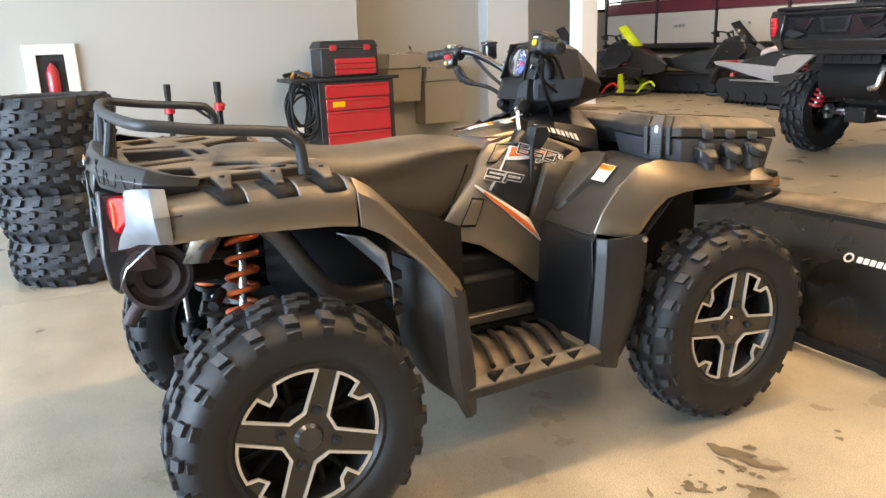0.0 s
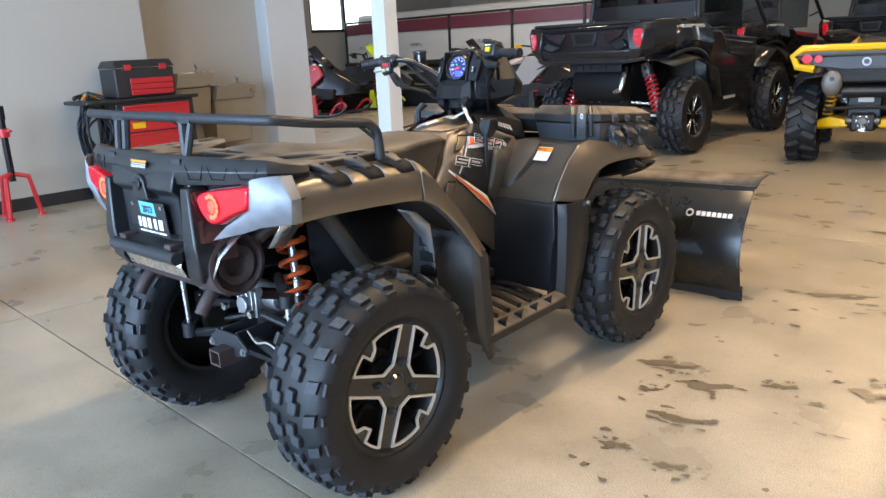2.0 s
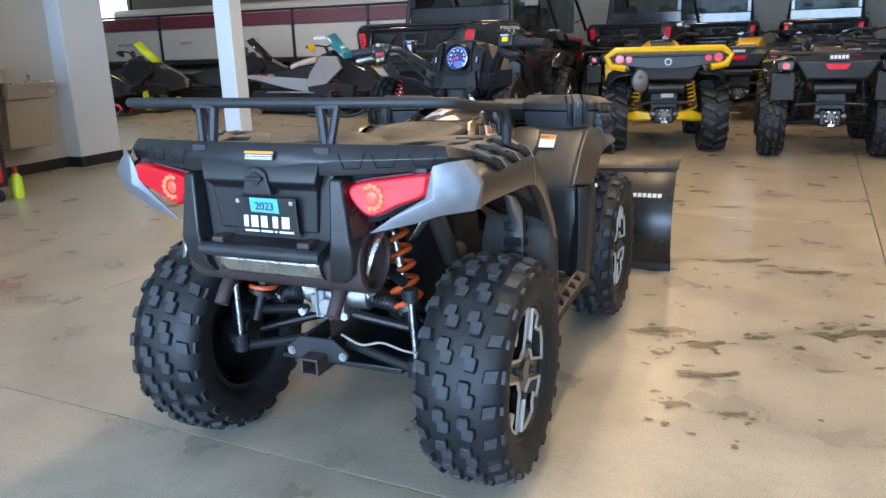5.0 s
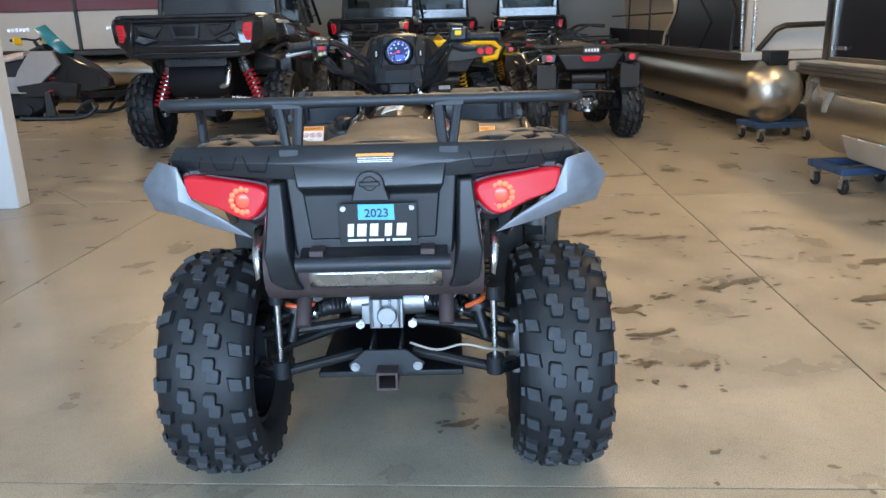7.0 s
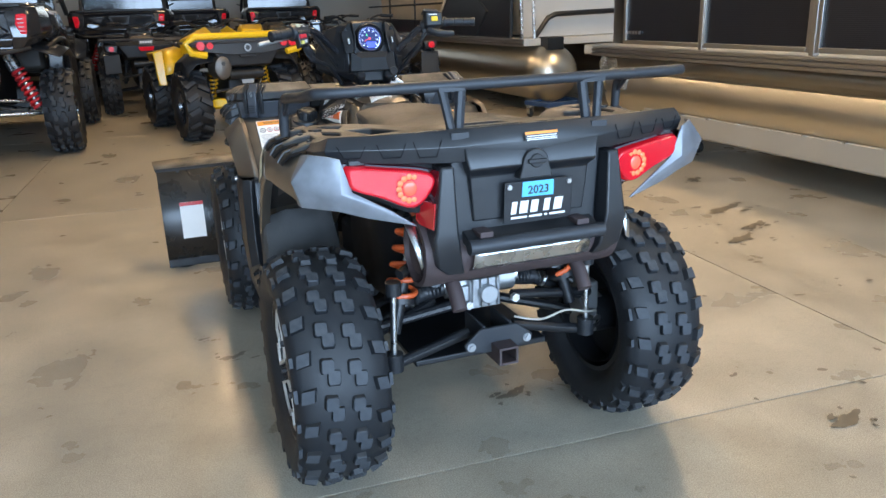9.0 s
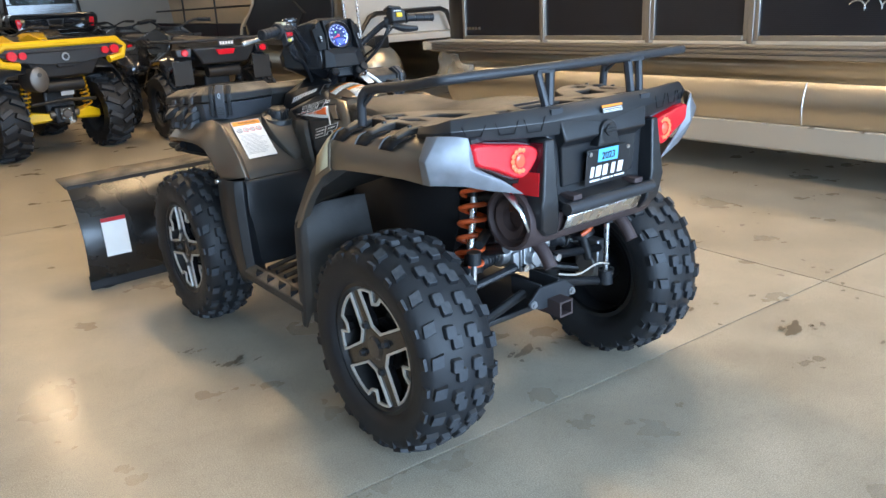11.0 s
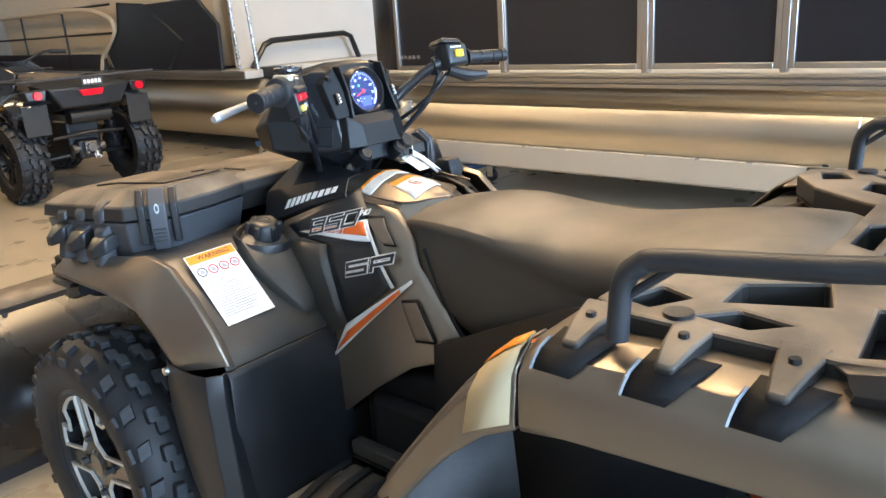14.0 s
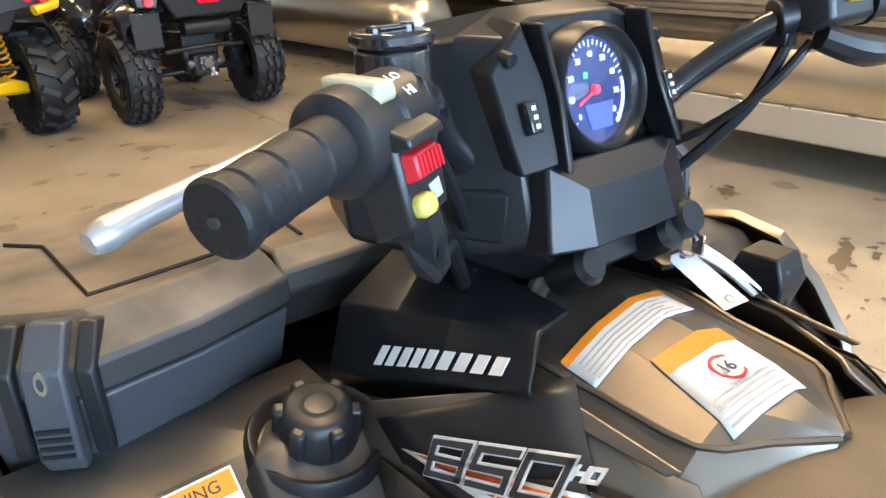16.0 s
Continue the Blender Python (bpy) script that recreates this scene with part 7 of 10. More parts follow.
# footwells
for s in (-1, 1):
    def S(bm):
        return mirrored(bm) if s < 0 else bm
    fw = part("footwell", S(merge(box(0.20, 0.50, 0.43, 0.86, 0.300, 0.312), loft([[(0.475, 0.43, 0.300), (0.525, 0.43, 0.285), (0.525, 0.43, 0.315), (0.485, 0.43, 0.335)], [(0.475, 0.86, 0.305), (0.525, 0.86, 0.295), (0.525, 0.86, 0.325), (0.485, 0.86, 0.345)]]))), M["dusty"], atv, "dusty ribbed plastic footwell", bevel=0.005)
    for k in range(6):
        y = 0.50 + 0.062 * k
        part("foot_rib", S(tube([(0.215, y + 0.05, 0.325), (0.32, y + 0.03, 0.334), (0.46, y - 0.02, 0.334)], 0.009, 6, 3)), M["guard"], fw)
    for k in range(4):
        y = 0.53 + 0.085 * k
        part("foot_slot", S(prism([(0.498, y - 0.028), (0.522, y - 0.020), (0.498, y + 0.022)], "z", 0.318, 0.3385)), M["inner"], fw, smooth=False)
    mg = grid([[(0.33, 0.33, 0.66), (0.45, 0.355, 0.655), (0.515, 0.375, 0.630), (0.525, 0.40, 0.60), (0.520, 0.432, 0.58), (0.49, 0.445, 0.58)], [(0.30, 0.34, 0.50), (0.45, 0.365, 0.50), (0.512, 0.385, 0.50), (0.524, 0.41, 0.50), (0.520, 0.440, 0.50), (0.48, 0.455, 0.50)], [(0.30, 0.36, 0.36), (0.45, 0.375, 0.36), (0.512, 0.395, 0.36), (0.524, 0.42, 0.35), (0.520, 0.455, 0.35), (0.48, 0.47, 0.35)], [(0.40, 0.39, 0.30), (0.47, 0.395, 0.30), (0.512, 0.41, 0.29), (0.522, 0.435, 0.235), (0.519, 0.455, 0.24), (0.49, 0.475, 0.30)]])
    gl = mg.copy()
    part("mud_guard", S(mg), M["guard"], atv, "black mud guard ahead of the rear wheel", solid=0.005, bevel=0.003)
    part("guard_lining", S(moved(gl, Matrix.Translation((-0.004, -0.010, 0)))), M["liner"], atv, "dusty grey inner face of the guard", solid=0.002)
    lin = grid([[(0.24, -0.24, 0.86), (0.24, 0.0, 0.885), (0.24, 0.2, 0.86), (0.24, 0.33, 0.70)], [(0.50, -0.24, 0.86), (0.515, 0.0, 0.875), (0.515, 0.19, 0.85), (0.515, 0.36, 0.66)]])
    part("wheel_well", S(lin), M["liner"], atv, "dusty grey wheel well liner", solid=0.004)
    part("wheel_well_front", S(grid([[(0.2, 1.03, 0.40), (0.2, 1.02, 0.65), (0.2, 1.12, 0.80), (0.2, 1.35, 0.82), (0.2, 1.55, 0.76)], [(0.49, 1.01, 0.40), (0.50, 1.03, 0.64), (0.505, 1.14, 0.755), (0.50, 1.35, 0.76), (0.47, 1.55, 0.72)]])), M["inner"], atv, solid=0.004)

# middle: frame, engine and covers in the dark
part("engine", merge(box(-0.16, 0.16, 0.30, 0.85, 0.34, 0.56), box(-0.19, 0.19, 0.55, 0.80, 0.36, 0.50)), M["inner"], atv, "dark engine block", bevel=0.02)
part("engine_cover", moved(lathe([(0, 0.185), (0.09, 0.185), (0.11, 0.17), (0.11, 0.12)], "x", 24), Matrix.Translation((0, 0.48, 0.46))), M["exhaust"], atv, "grey engine side cover")
for s in (-1, 1):
    for a, b in (((0.17, -0.15, 0.55), (0.17, 0.45, 0.36)), ((0.18, 0.42, 0.33), (0.18, 1.30, 0.33)), ((0.17, -0.25, 0.70), (0.17, 0.40, 0.64)), ((0.14, 1.0, 0.80), (0.15, 1.45, 0.40))):
        part("frame_rail", rod((s * a[0], *a[1:]), (s * b[0], *b[1:]), 0.017), M["blackmetal"], atv)
for s in (-1, 1):
    part("foot_rail", box(min(s * 0.19, s * 0.22), max(s * 0.19, s * 0.22), 0.46, 0.84, 0.355, 0.385), M["exhaust"], atv, bevel=0.004)
part("skid_plate", box(-0.20, 0.20, -0.05, 1.40, 0.270, 0.288), M["blackmetal"], atv, bevel=0.004)
part("front_core", box(-0.18, 0.18, 0.90, 1.55, 0.40, 0.80), M["inner"], atv, bevel=0.02)
# near-black sheets added to paint the shade beneath the seat
for s in (-1, 1):
    part("under_seat_shade", grid([[(s * 0.19, 0.02, 0.86), (s * 0.19, 0.30, 0.80), (s * 0.19, 0.60, 0.66)], [(s * 0.20, 0.02, 0.60), (s * 0.20, 0.30, 0.58), (s * 0.20, 0.60, 0.50)], [(s * 0.19, 0.10, 0.40), (s * 0.19, 0.35, 0.36), (s * 0.19, 0.60, 0.34)]]), M["inner"], atv, solid=0.006)
part("rear_core", box(-0.14, 0.14, -0.20, 0.15, 0.60, 0.86), M["inner"], atv, bevel=0.02)

# rear suspension and drive
for s in (-1, 1):
    part("lower_arm", merge(tube([(s * 0.065, -0.105, 0.372), (s * 0.30, -0.115, 0.318), (s * 0.36, -0.06, 0.31)], 0.0145, 10), tube([(s * 0.07, 0.16, 0.372), (s * 0.30, 0.08, 0.318), (s * 0.37, 0.0, 0.31)], 0.0145, 10)), M["blackmetal"], atv, "black lower suspension arm")
    part("upper_arm", merge(tube([(s * 0.075, -0.085, 0.452), (s * 0.34, -0.05, 0.405)], 0.0135, 10), tube([(s * 0.08, 0.15, 0.46), (s * 0.34, 0.04, 0.41)], 0.0135, 10)), M["blackmetal"], atv, "black upper suspension arm")
    part("drive_shaft", merge(rod((s * 0.07, -0.02, 0.485), (s * 0.16, -0.02, 0.470), 0.024), rod((s * 0.16, -0.02, 0.470), (s * 0.40, 0.0, 0.345), 0.013)), M["blackmetal"], atv)
    bt = merge(*[moved(lathe([(0.022, -0.005), (0.031 - 0.002 * k, 0.0), (0.022, 0.005)], "x", 16), Matrix.Translation((s * (0.12 + 0.0105 * k), -0.02, 0.487 - 0.0042 * k))) for k in range(7)])
    part("shaft_boot", bt, M["rubber"], atv, "ribbed black rubber boot")
    part("boot_clamp", rod((s * 0.098, -0.02, 0.492), (s * 0.108, -0.02, 0.490), 0.032), M["steel"], atv, "bright hose clamp")
    part("boot_clamp", rod((s * 0.196, -0.02, 0.458), (s * 0.204, -0.02, 0.455), 0.022), M["steel"], atv, "bright hose clamp")
    part("sway_link", merge(rod((s * 0.283, -0.128, 0.36), (s * 0.278, -0.135, 0.535), 0.0085)), M["steel"], atv, "bright sway bar link rod")
    part("link_bush", merge(rod((s * 0.283, -0.128, 0.315), (s * 0.283, -0.128, 0.362), 0.024), rod((s * 0.278, -0.135, 0.525), (s * 0.278, -0.135, 0.56), 0.020), rod((s * 0.26, -0.135, 0.575), (s * 0.20, -0.10, 0.59), 0.014)), M["rubber"], atv)
    part("knuckle", merge(box(min(s * 0.335, s * 0.375), max(s * 0.335, s * 0.375), -0.05, 0.05, 0.27, 0.43), rod((s * 0.33, 0, 0.33), (s * 0.41, 0, 0.33), 0.045)), M["alu"] if s > 0 else M["blackmetal"], atv, bevel=0.006)
    part("bolt_head", rod((s * 0.068, -0.125, 0.455), (s * 0.068, -0.112, 0.455), 0.012, None, 6), M["steel"], atv)
    part("bolt_head", rod((s * 0.30, -0.135, 0.345), (s * 0.335, -0.11, 0.345), 0.010, None, 8), M["steel"], atv)
    top, bot = Vector((s * 0.150, -0.02, 0.815)), Vector((s * 0.262, -0.075, 0.395))
    ax = (bot - top).normalized()
    sh = part("shock_absorber", rod(top, top + ax * 0.14, 0.019), M["blackmetal"], atv, "black shock absorber with orange spring")
    part("shock_foot", rod(top + ax * 0.3, bot, 0.016), M["blackmetal"], sh)
    part("spring_seat", rod(top + ax * 0.02, top + ax * 0.035, 0.042), M["blackmetal"], sh)
    part("spring_seat", rod(bot - ax * 0.10, bot - ax * 0.085, 0.042), M["blackmetal"], sh)
    part("damper_rod", rod(top + ax * 0.13, bot - ax * 0.1, 0.0105), M["steel"], sh, "bright damper rod")
    u = ax.orthogonal().normalized()
    w = ax.cross(u)
    turns = 7
    L0, L1 = 0.035, (bot - top).length - 0.10
    part("spring", tube([top + ax * (L0 + (L1 - L0) * t) + 0.037 * (math.cos(2 * math.pi * turns * t) * u + math.sin(2 * math.pi * turns * t) * w) for t in np.linspace(0, 1, 110)], 0.0074, 8), M["orange"], sh, "orange coil spring")
part("gear_case", merge(box(-0.048, 0.042, -0.080, 0.10, 0.425, 0.508), box(-0.070, -0.02, -0.072, 0.05, 0.435, 0.490), *[box(-0.044 + 0.024 * k, -0.038 + 0.024 * k, -0.090, -0.07, 0.43, 0.512) for k in range(4)], rod((-0.10, -0.02, 0.485), (0.10, -0.02, 0.485), 0.040), rod((0.0, -0.105, 0.468), (0.0, -0.08, 0.468), 0.026)), M["alu"], atv, "cast aluminium rear gear case", bevel=0.006)
part("hitch_plate", merge(prism([(-0.055, 0.400), (0.050, 0.400), (0.098, 0.362), (0.09, 0.345), (0.040, 0.330), (-0.045, 0.330), (-0.095, 0.345), (-0.10, 0.362)], "y", -0.165, -0.155), box(-0.045, -0.037, -0.156, -0.03, 0.345, 0.405), box(0.032, 0.040, -0.156, -0.03, 0.345, 0.405)), M["rack"], atv, "scuffed black hitch plate", bevel=0.003)
hr = holed([(-0.024, -0.024), (0.030, -0.024), (0.030, 0.024), (-0.024, 0.024)], [[(-0.018, -0.018), (0.024, -0.018), (0.024, 0.018), (-0.018, 0.018)]], 0.0, 0.09)
part("hitch_receiver", moved(hr, Matrix.Translation((0, -0.215, 0.335)) @ Matrix.Rotation(-math.pi / 2, 4, "X")), M["rustpipe"], atv, "rusty square hitch receiver", smooth=False)
for x in (-0.082, 0.080):
    part("hitch_bolt", merge(rod((x, -0.174, 0.355), (x, -0.163, 0.355), 0.008, None, 6), rod((x, -0.168, 0.355), (x, -0.160, 0.355), 0.012)), M["alu"], atv)
part("brake_hose", tube([(0.06, -0.13, 0.405), (0.13, -0.15, 0.392), (0.20, -0.16, 0.41), (0.27, -0.15, 0.39), (0.36, -0.06, 0.345)], 0.0032, 6, 6), M["strake"], atv, "pale brake hose")

# exhaust
part("exhaust_pipe", tube([(0.20, -0.20, 0.70), (0.25, -0.06, 0.78), (0.27, 0.03, 0.745), (0.275, 0.12, 0.615), (0.26, 0.20, 0.545), (0.20, 0.40, 0.52)], [0.024, 0.026, 0.027, 0.027, 0.026, 0.025], 12, 5), M["exhaust"], atv, "dull steel exhaust pipe")
for s in (-1, 1):
    bm = grid([[(0.262, -0.180, 0.775), (0.262, -0.250, 0.765), (0.262, -0.315, 0.715), (0.262, -0.335, 0.660)], [(0.285, -0.185, 0.765), (0.285, -0.255, 0.755), (0.280, -0.320, 0.705), (0.270, -0.340, 0.655)]])
    part("heat_guard", mirrored(bm) if s < 0 else bm, M["steel"], atv, "bent bright heat guard edge", solid=0.002)
    bm = grid([[(0.36, -0.10, 0.79), (0.36, -0.17, 0.795)], [(0.30, -0.14, 0.70), (0.31, -0.20, 0.71)]])
    part("fender_stay", mirrored(bm) if s < 0 else bm, M["steel"], atv, "bright fender stay", solid=0.003) if s > 0 else bm.free()
bm = grid([[(0.455, 0.13, 0.765), (0.455, 0.20, 0.745), (0.46, 0.25, 0.70), (0.46, 0.262, 0.62), (0.46, 0.265, 0.55), (0.46, 0.275, 0.50)], [(0.44, 0.15, 0.755), (0.43, 0.205, 0.70), (0.43, 0.245, 0.66), (0.40, 0.29, 0.61), (0.40, 0.30, 0.55), (0.42, 0.30, 0.51)]])
part("inner_bracket", bm, M["alu"], atv, "grey slotted bracket", solid=0.004)
for z in (0.64, 0.595, 0.55):
    part("bracket_slot", prism([(0.262, z - 0.014), (0.285, z - 0.010), (0.285, z + 0.010), (0.262, z + 0.014)], "x", 0.40, 0.466), M["inner"], atv)

# snow plow on the front
pl_rows = []
for z, y in ((0.030, 2.048), (0.09, 2.010), (0.19, 1.990), (0.28, 1.992), (0.36, 2.024), (0.43, 2.070), (0.495, 2.126)):
    pl_rows.append([(x, y, z + (0.0 if z < 0.45 else 0.02 * x)) for x in np.linspace(-0.80, 0.70, 13)])
plow = part("plow_blade", grid(pl_rows), M["plow"], atv, "black steel snow plow blade", solid=0.006, bevel=0.002)
part("plow_flap", grid([[(x, 2.124, 0.500 + 0.02 * x) for x in np.linspace(-0.805, 0.705, 13)], [(x, 2.17, 0.526 + 0.03 * x + 0.003 * math.sin(9 * x)) for x in np.linspace(-0.81, 0.71, 13)], [(x, 2.245, 0.540 + 0.035 * x + 0.004 * math.sin(7 * x)) for x in np.linspace(-0.815, 0.715, 13)]]), M["dusty"], plow, "dull dusty rubber top flap", solid=0.006)
part("flap_strip", loft([[(-0.80, 2.112, 0.470), (-0.80, 2.122, 0.474), (-0.80, 2.134, 0.492), (-0.80, 2.122, 0.492)], [(0.70, 2.112, 0.500), (0.70, 2.122, 0.504), (0.70, 2.134, 0.522), (0.70, 2.122, 0.522)]]), M["blackmetal"], plow, "black strip that clamps the flap", bevel=0.002)
for x in (-0.70, -0.45, -0.20, 0.05, 0.30, 0.55):
    part("flap_bolt", rod((x, 2.118, 0.486 + 0.02 * x), (x, 2.106, 0.492 + 0.02 * x), 0.009, 0.008, 6), M["rack"], plow)
for x in (-0.35, 0.0, 0.30):
    part("plow_rib", box(x - 0.006, x + 0.006, 1.965, 2.02, 0.10, 0.36), M["blackmetal"], plow)
part("wear_bar", box(-0.80, 0.70, 2.030, 2.042, 0.006, 0.075), M["blackmetal"], plow, bevel=0.002)
for x in (-0.72, 0.612):
    part("plow_shoe", moved(lathe([(0.0, 0.001), (0.045, 0.001), (0.050, 0.010), (0.030, 0.024), (0.016, 0.03), (0, 0.03)], "z", 18), Matrix.Translation((x, 2.075, 0))), M["blackmetal"], plow, "round plow shoe")
    part("shoe_stem", rod((x, 2.075, 0.022), (x, 2.075, 0.13), 0.014), M["steel"], plow, "bright shoe stem")
part("push_tubes", merge(rod((-0.14, 0.95, 0.26), (-0.22, 1.96, 0.18), 0.024), rod((0.14, 0.95, 0.26), (0.22, 1.96, 0.18), 0.024), box(-0.30, 0.30, 1.90, 1.985, 0.14, 0.22)), M["blackmetal"], plow)
PF = plane_at((0.455, 2.0325, 0.390), (1, 0, 0), (0, 0.66, 1))
part("plow_mark", merge(moved(lathe([(0.012, 0), (0.019, 0), (0.019, 0.0008), (0.012, 0.0008)], "z", 16), PF @ Matrix.Translation((-0.01, 0, 0.012))), *[flat([(0.022 + 0.0245 * k, -0.011), (0.041 + 0.0245 * k, -0.011), (0.041 + 0.0245 * k, 0.011), (0.022 + 0.0245 * k, 0.011)], PF @ Matrix.Translation((0, 0, 0.012))) for k in range(7)]), M["white"], plow, "plain white bars and ring")
PS = plane_at((-0.660, 1.984, 0.255), (1, 0, 0), (0, 0.05, 1))
part("plow_label", flat([(-0.055, -0.09), (0.055, -0.09), (0.055, 0.09), (-0.055, 0.09)], PS @ Matrix.Translation((0, 0, 0.004))), M["white"], plow, "white label with red heading")
part("label_band", flat([(-0.055, 0.072), (0.055, 0.072), (0.055, 0.09), (-0.055, 0.09)], PS @ Matrix.Translation((0, 0, 0.005))), M["red"], plow)


# ---- floor slabs and wet marks ----
R3 = Matrix.Rotation(radians(FLOOR_TURN), 4, "Z") @ Matrix.Translation((1.585, -0.165, 0))
slab_me = None
for i in range(-5, 4):
    for k in range(-3, 6):
        if slab_me is None:
            slab_bm = box(0.0035, 3.5965, 0.0035, 3.5965, -0.012, 0.0)
            sl = part("slab", slab_bm, M["floor"], floor, smooth=False)
            slab_me = sl.data
        else:
            sl = new("slab", slab_me)
            sl.parent = floor
        sl.matrix_world = R3 @ Matrix.Translation((3.6 * i, 3.6 * k, 0))


def blob(x, y, rx, ry, rz, rnd, n=22):
    bm = bmesh.new()
    lift = 0.0012 + rnd.random() * 0.004
    ph = [rnd.uniform(0, 6.28) for _ in range(4)]
    amp = [rnd.uniform(0.10, 0.30) * (1.0, 1.1, 0.9, 0.6)[m] for m in range(4)]
    ring = []
    for k in range(n):
        a = 2 * math.pi * k / n
        q = 1 + sum(amp[m] * math.sin((m + 2) * a + ph[m]) for m in range(4)) * 0.8
        u, v = rx * q * math.cos(a), ry * q * math.sin(a)
        ring.append(bm.verts.new((x + u * math.cos(rz) - v * math.sin(rz), y + u * math.sin(rz) + v * math.cos(rz), lift)))
    bm.faces.new(ring)
    return bm


WET = [(0.75, 1.20, 0.11, 0.045), (0.93, 1.11, 0.09, 0.05), (0.79, 0.97, 0.04, 0.03), (1.14, 1.25, 0.055, 0.035), (1.41, 1.36, 0.09, 0.05), (0.97, 0.83, 0.10, 0.03), (0.88, 0.56, 0.05, 0.025), (1.07, 0.55, 0.05, 0.03), (1.03, 2.35, 0.15, 0.05), (1.35, 2.23, 0.14, 0.04), (0.90, 3.7, 0.10, 0.03), (2.03, 2.38, 0.09, 0.05), (1.58, 1.44, 0.12, 0.05), (2.05, 4.3, 0.09, 0.12), (2.03, 1.17, 0.11, 0.05), (0.20, 0.16, 0.06, 0.03), (-0.62, 0.84, 0.055, 0.025), (-0.71, 1.05, 0.025, 0.014), (2.27, 1.34, 0.12, 0.05), (1.03, -0.40, 0.08, 0.035), (2.35, 5.9, 0.16, 0.07), (2.38, 1.71, 0.16, 0.06), (2.75, 2.45, 0.09, 0.05)]
rnd = random.Random(11)
bl = []
for x, y, a, b in WET:
    rz = rnd.uniform(0.0, 0.5)
    bl.append(blob(x - 0.3 * a, y - 0.2 * b, a * 0.62, b * 0.62, rz, rnd, 34))
    bl.append(blob(x + 0.45 * a, y + 0.35 * b, a * 0.48, b * 0.45, rz + 0.3, rnd, 30))
    for _ in range(7):
        bl.append(blob(x + rnd.uniform(-1.5, 1.5) * a, y + rnd.uniform(-1.9, 1.9) * b, a * rnd.uniform(0.08, 0.26), b * rnd.uniform(0.12, 0.34), rz, rnd, 14))
for _ in range(90):
    bl.append(blob(rnd.uniform(0.72, 2.3), rnd.uniform(0.3, 2.8), rnd.uniform(0.006, 0.026), rnd.uniform(0.005, 0.015), rnd.uniform(-0.4, 0.4), rnd, 9))
for _ in range(16):
    bl.append(blob(rnd.uniform(0.7, 1.9), rnd.uniform(-0.8, 0.0), rnd.uniform(0.005, 0.02), rnd.uniform(0.005, 0.014), rnd.uniform(-0.4, 0.4), rnd, 9))
tagged(part("wet_marks", merge(*bl), M["wet"], None, smooth=False), "dark wet drip marks on the concrete", "stain", "", "stuff")

# square saw cut round the foot of the post
cc = [(-3.60, 3.63), (-3.00, 2.96), (-2.46, 3.42), (-3.02, 4.08)]
for k in range(4):
    (x0, y0), (x1, y1) = cc[k], cc[(k + 1) % 4]
    d = Vector((x1 - x0, y1 - y0, 0)).normalized()
    n = Vector((-d.y, d.x, 0)) * 0.003
    setting("floor_joint_%d" % (k + 1), grid([[(x0 - n.x, y0 - n.y, 0.0016), (x0 + n.x, y0 + n.y, 0.0016)], [(x1 - n.x, y1 - n.y, 0.0016), (x1 + n.x, y1 + n.y, 0.0016)]]), M["joint"], "dark saw-cut joint round the post foot", smooth=False)

# ---- shared wheels for the other vehicles ----
WHEELS = {}


def plain_wheel(parent, x, y, R, W, kind, rim_r):
    key = (R, W, kind)
    if key not in WHEELS:
        h = W / 2
        body, blocks = tyre_mesh(R, W, rim_r, 16 if kind == 2 else 18, 0.022, kind == 2)
        t0 = part("tyre", body, M["rubber"], None, auto=40)
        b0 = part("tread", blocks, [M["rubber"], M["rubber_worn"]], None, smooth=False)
        rb = [lathe([(rim_r - 0.01, -h * 0.7), (rim_r, -h * 0.7), (rim_r - 0.015, 0), (rim_r, h * 0.72), (rim_r + 0.006, h * 0.76), (rim_r - 0.012, h * 0.74), (rim_r - 0.03, h * 0.2), (0.0, h * 0.2)], "x", 28), rod((h * 0.1, 0, 0), (h * 0.72, 0, 0), 0.05, 0.04, 14)]
        for k in range(7 if kind == 0 else 5):
            a = 2 * math.pi * k / (7 if kind == 0 else 5)
            for d in (-0.12, 0.12):
                rb.append(rod((h * 0.5, 0.03 * math.cos(a), 0.03 * math.sin(a)), (h * 0.62, (rim_r - 0.012) * math.cos(a + d), (rim_r - 0.012) * math.sin(a + d)), 0.011, None, 6))
        if kind == 1:
            # bright machined edges along the spokes
            for k in range(5):
                a = 2 * math.pi * k / 5
                for d in (-0.20, 0.20):
                    e = rod((h * 0.60, 0.045 * math.cos(a), 0.045 * math.sin(a)), (h * 0.70, (rim_r - 0.014) * math.cos(a + d), (rim_r - 0.014) * math.sin(a + d)), 0.005, None, 6)
                    for f in e.faces:
                        f.material_index = 1
                    rb.append(e)
        r0 = part("rim", merge(*rb), [M["blackmetal"] if kind == 0 else M["gloss"], M["steel"]], None)
        WHEELS[key] = (t0.data, r0.data, b0.data)
        for o in (t0, r0, b0):
            bpy.data.objects.remove(o)
    hubm = rod((-0.06, 0, 0), (W * 0.2, 0, 0), 0.05)
    w = part("wheel", hubm, M["blackmetal"], parent)
    w.location = (x, y, R)
    if x < 0:
        w.rotation_euler = (0, 0, math.pi)
    for nm, me in zip(("tyre", "rim", "tread"), WHEELS[key]):
        o = new(nm, me)
        o.parent = w
        if nm == "tread":
            o["kind"] = "stuff"
        o.rotation_euler = (0.3 * (x + y), 0, 0)
    return w


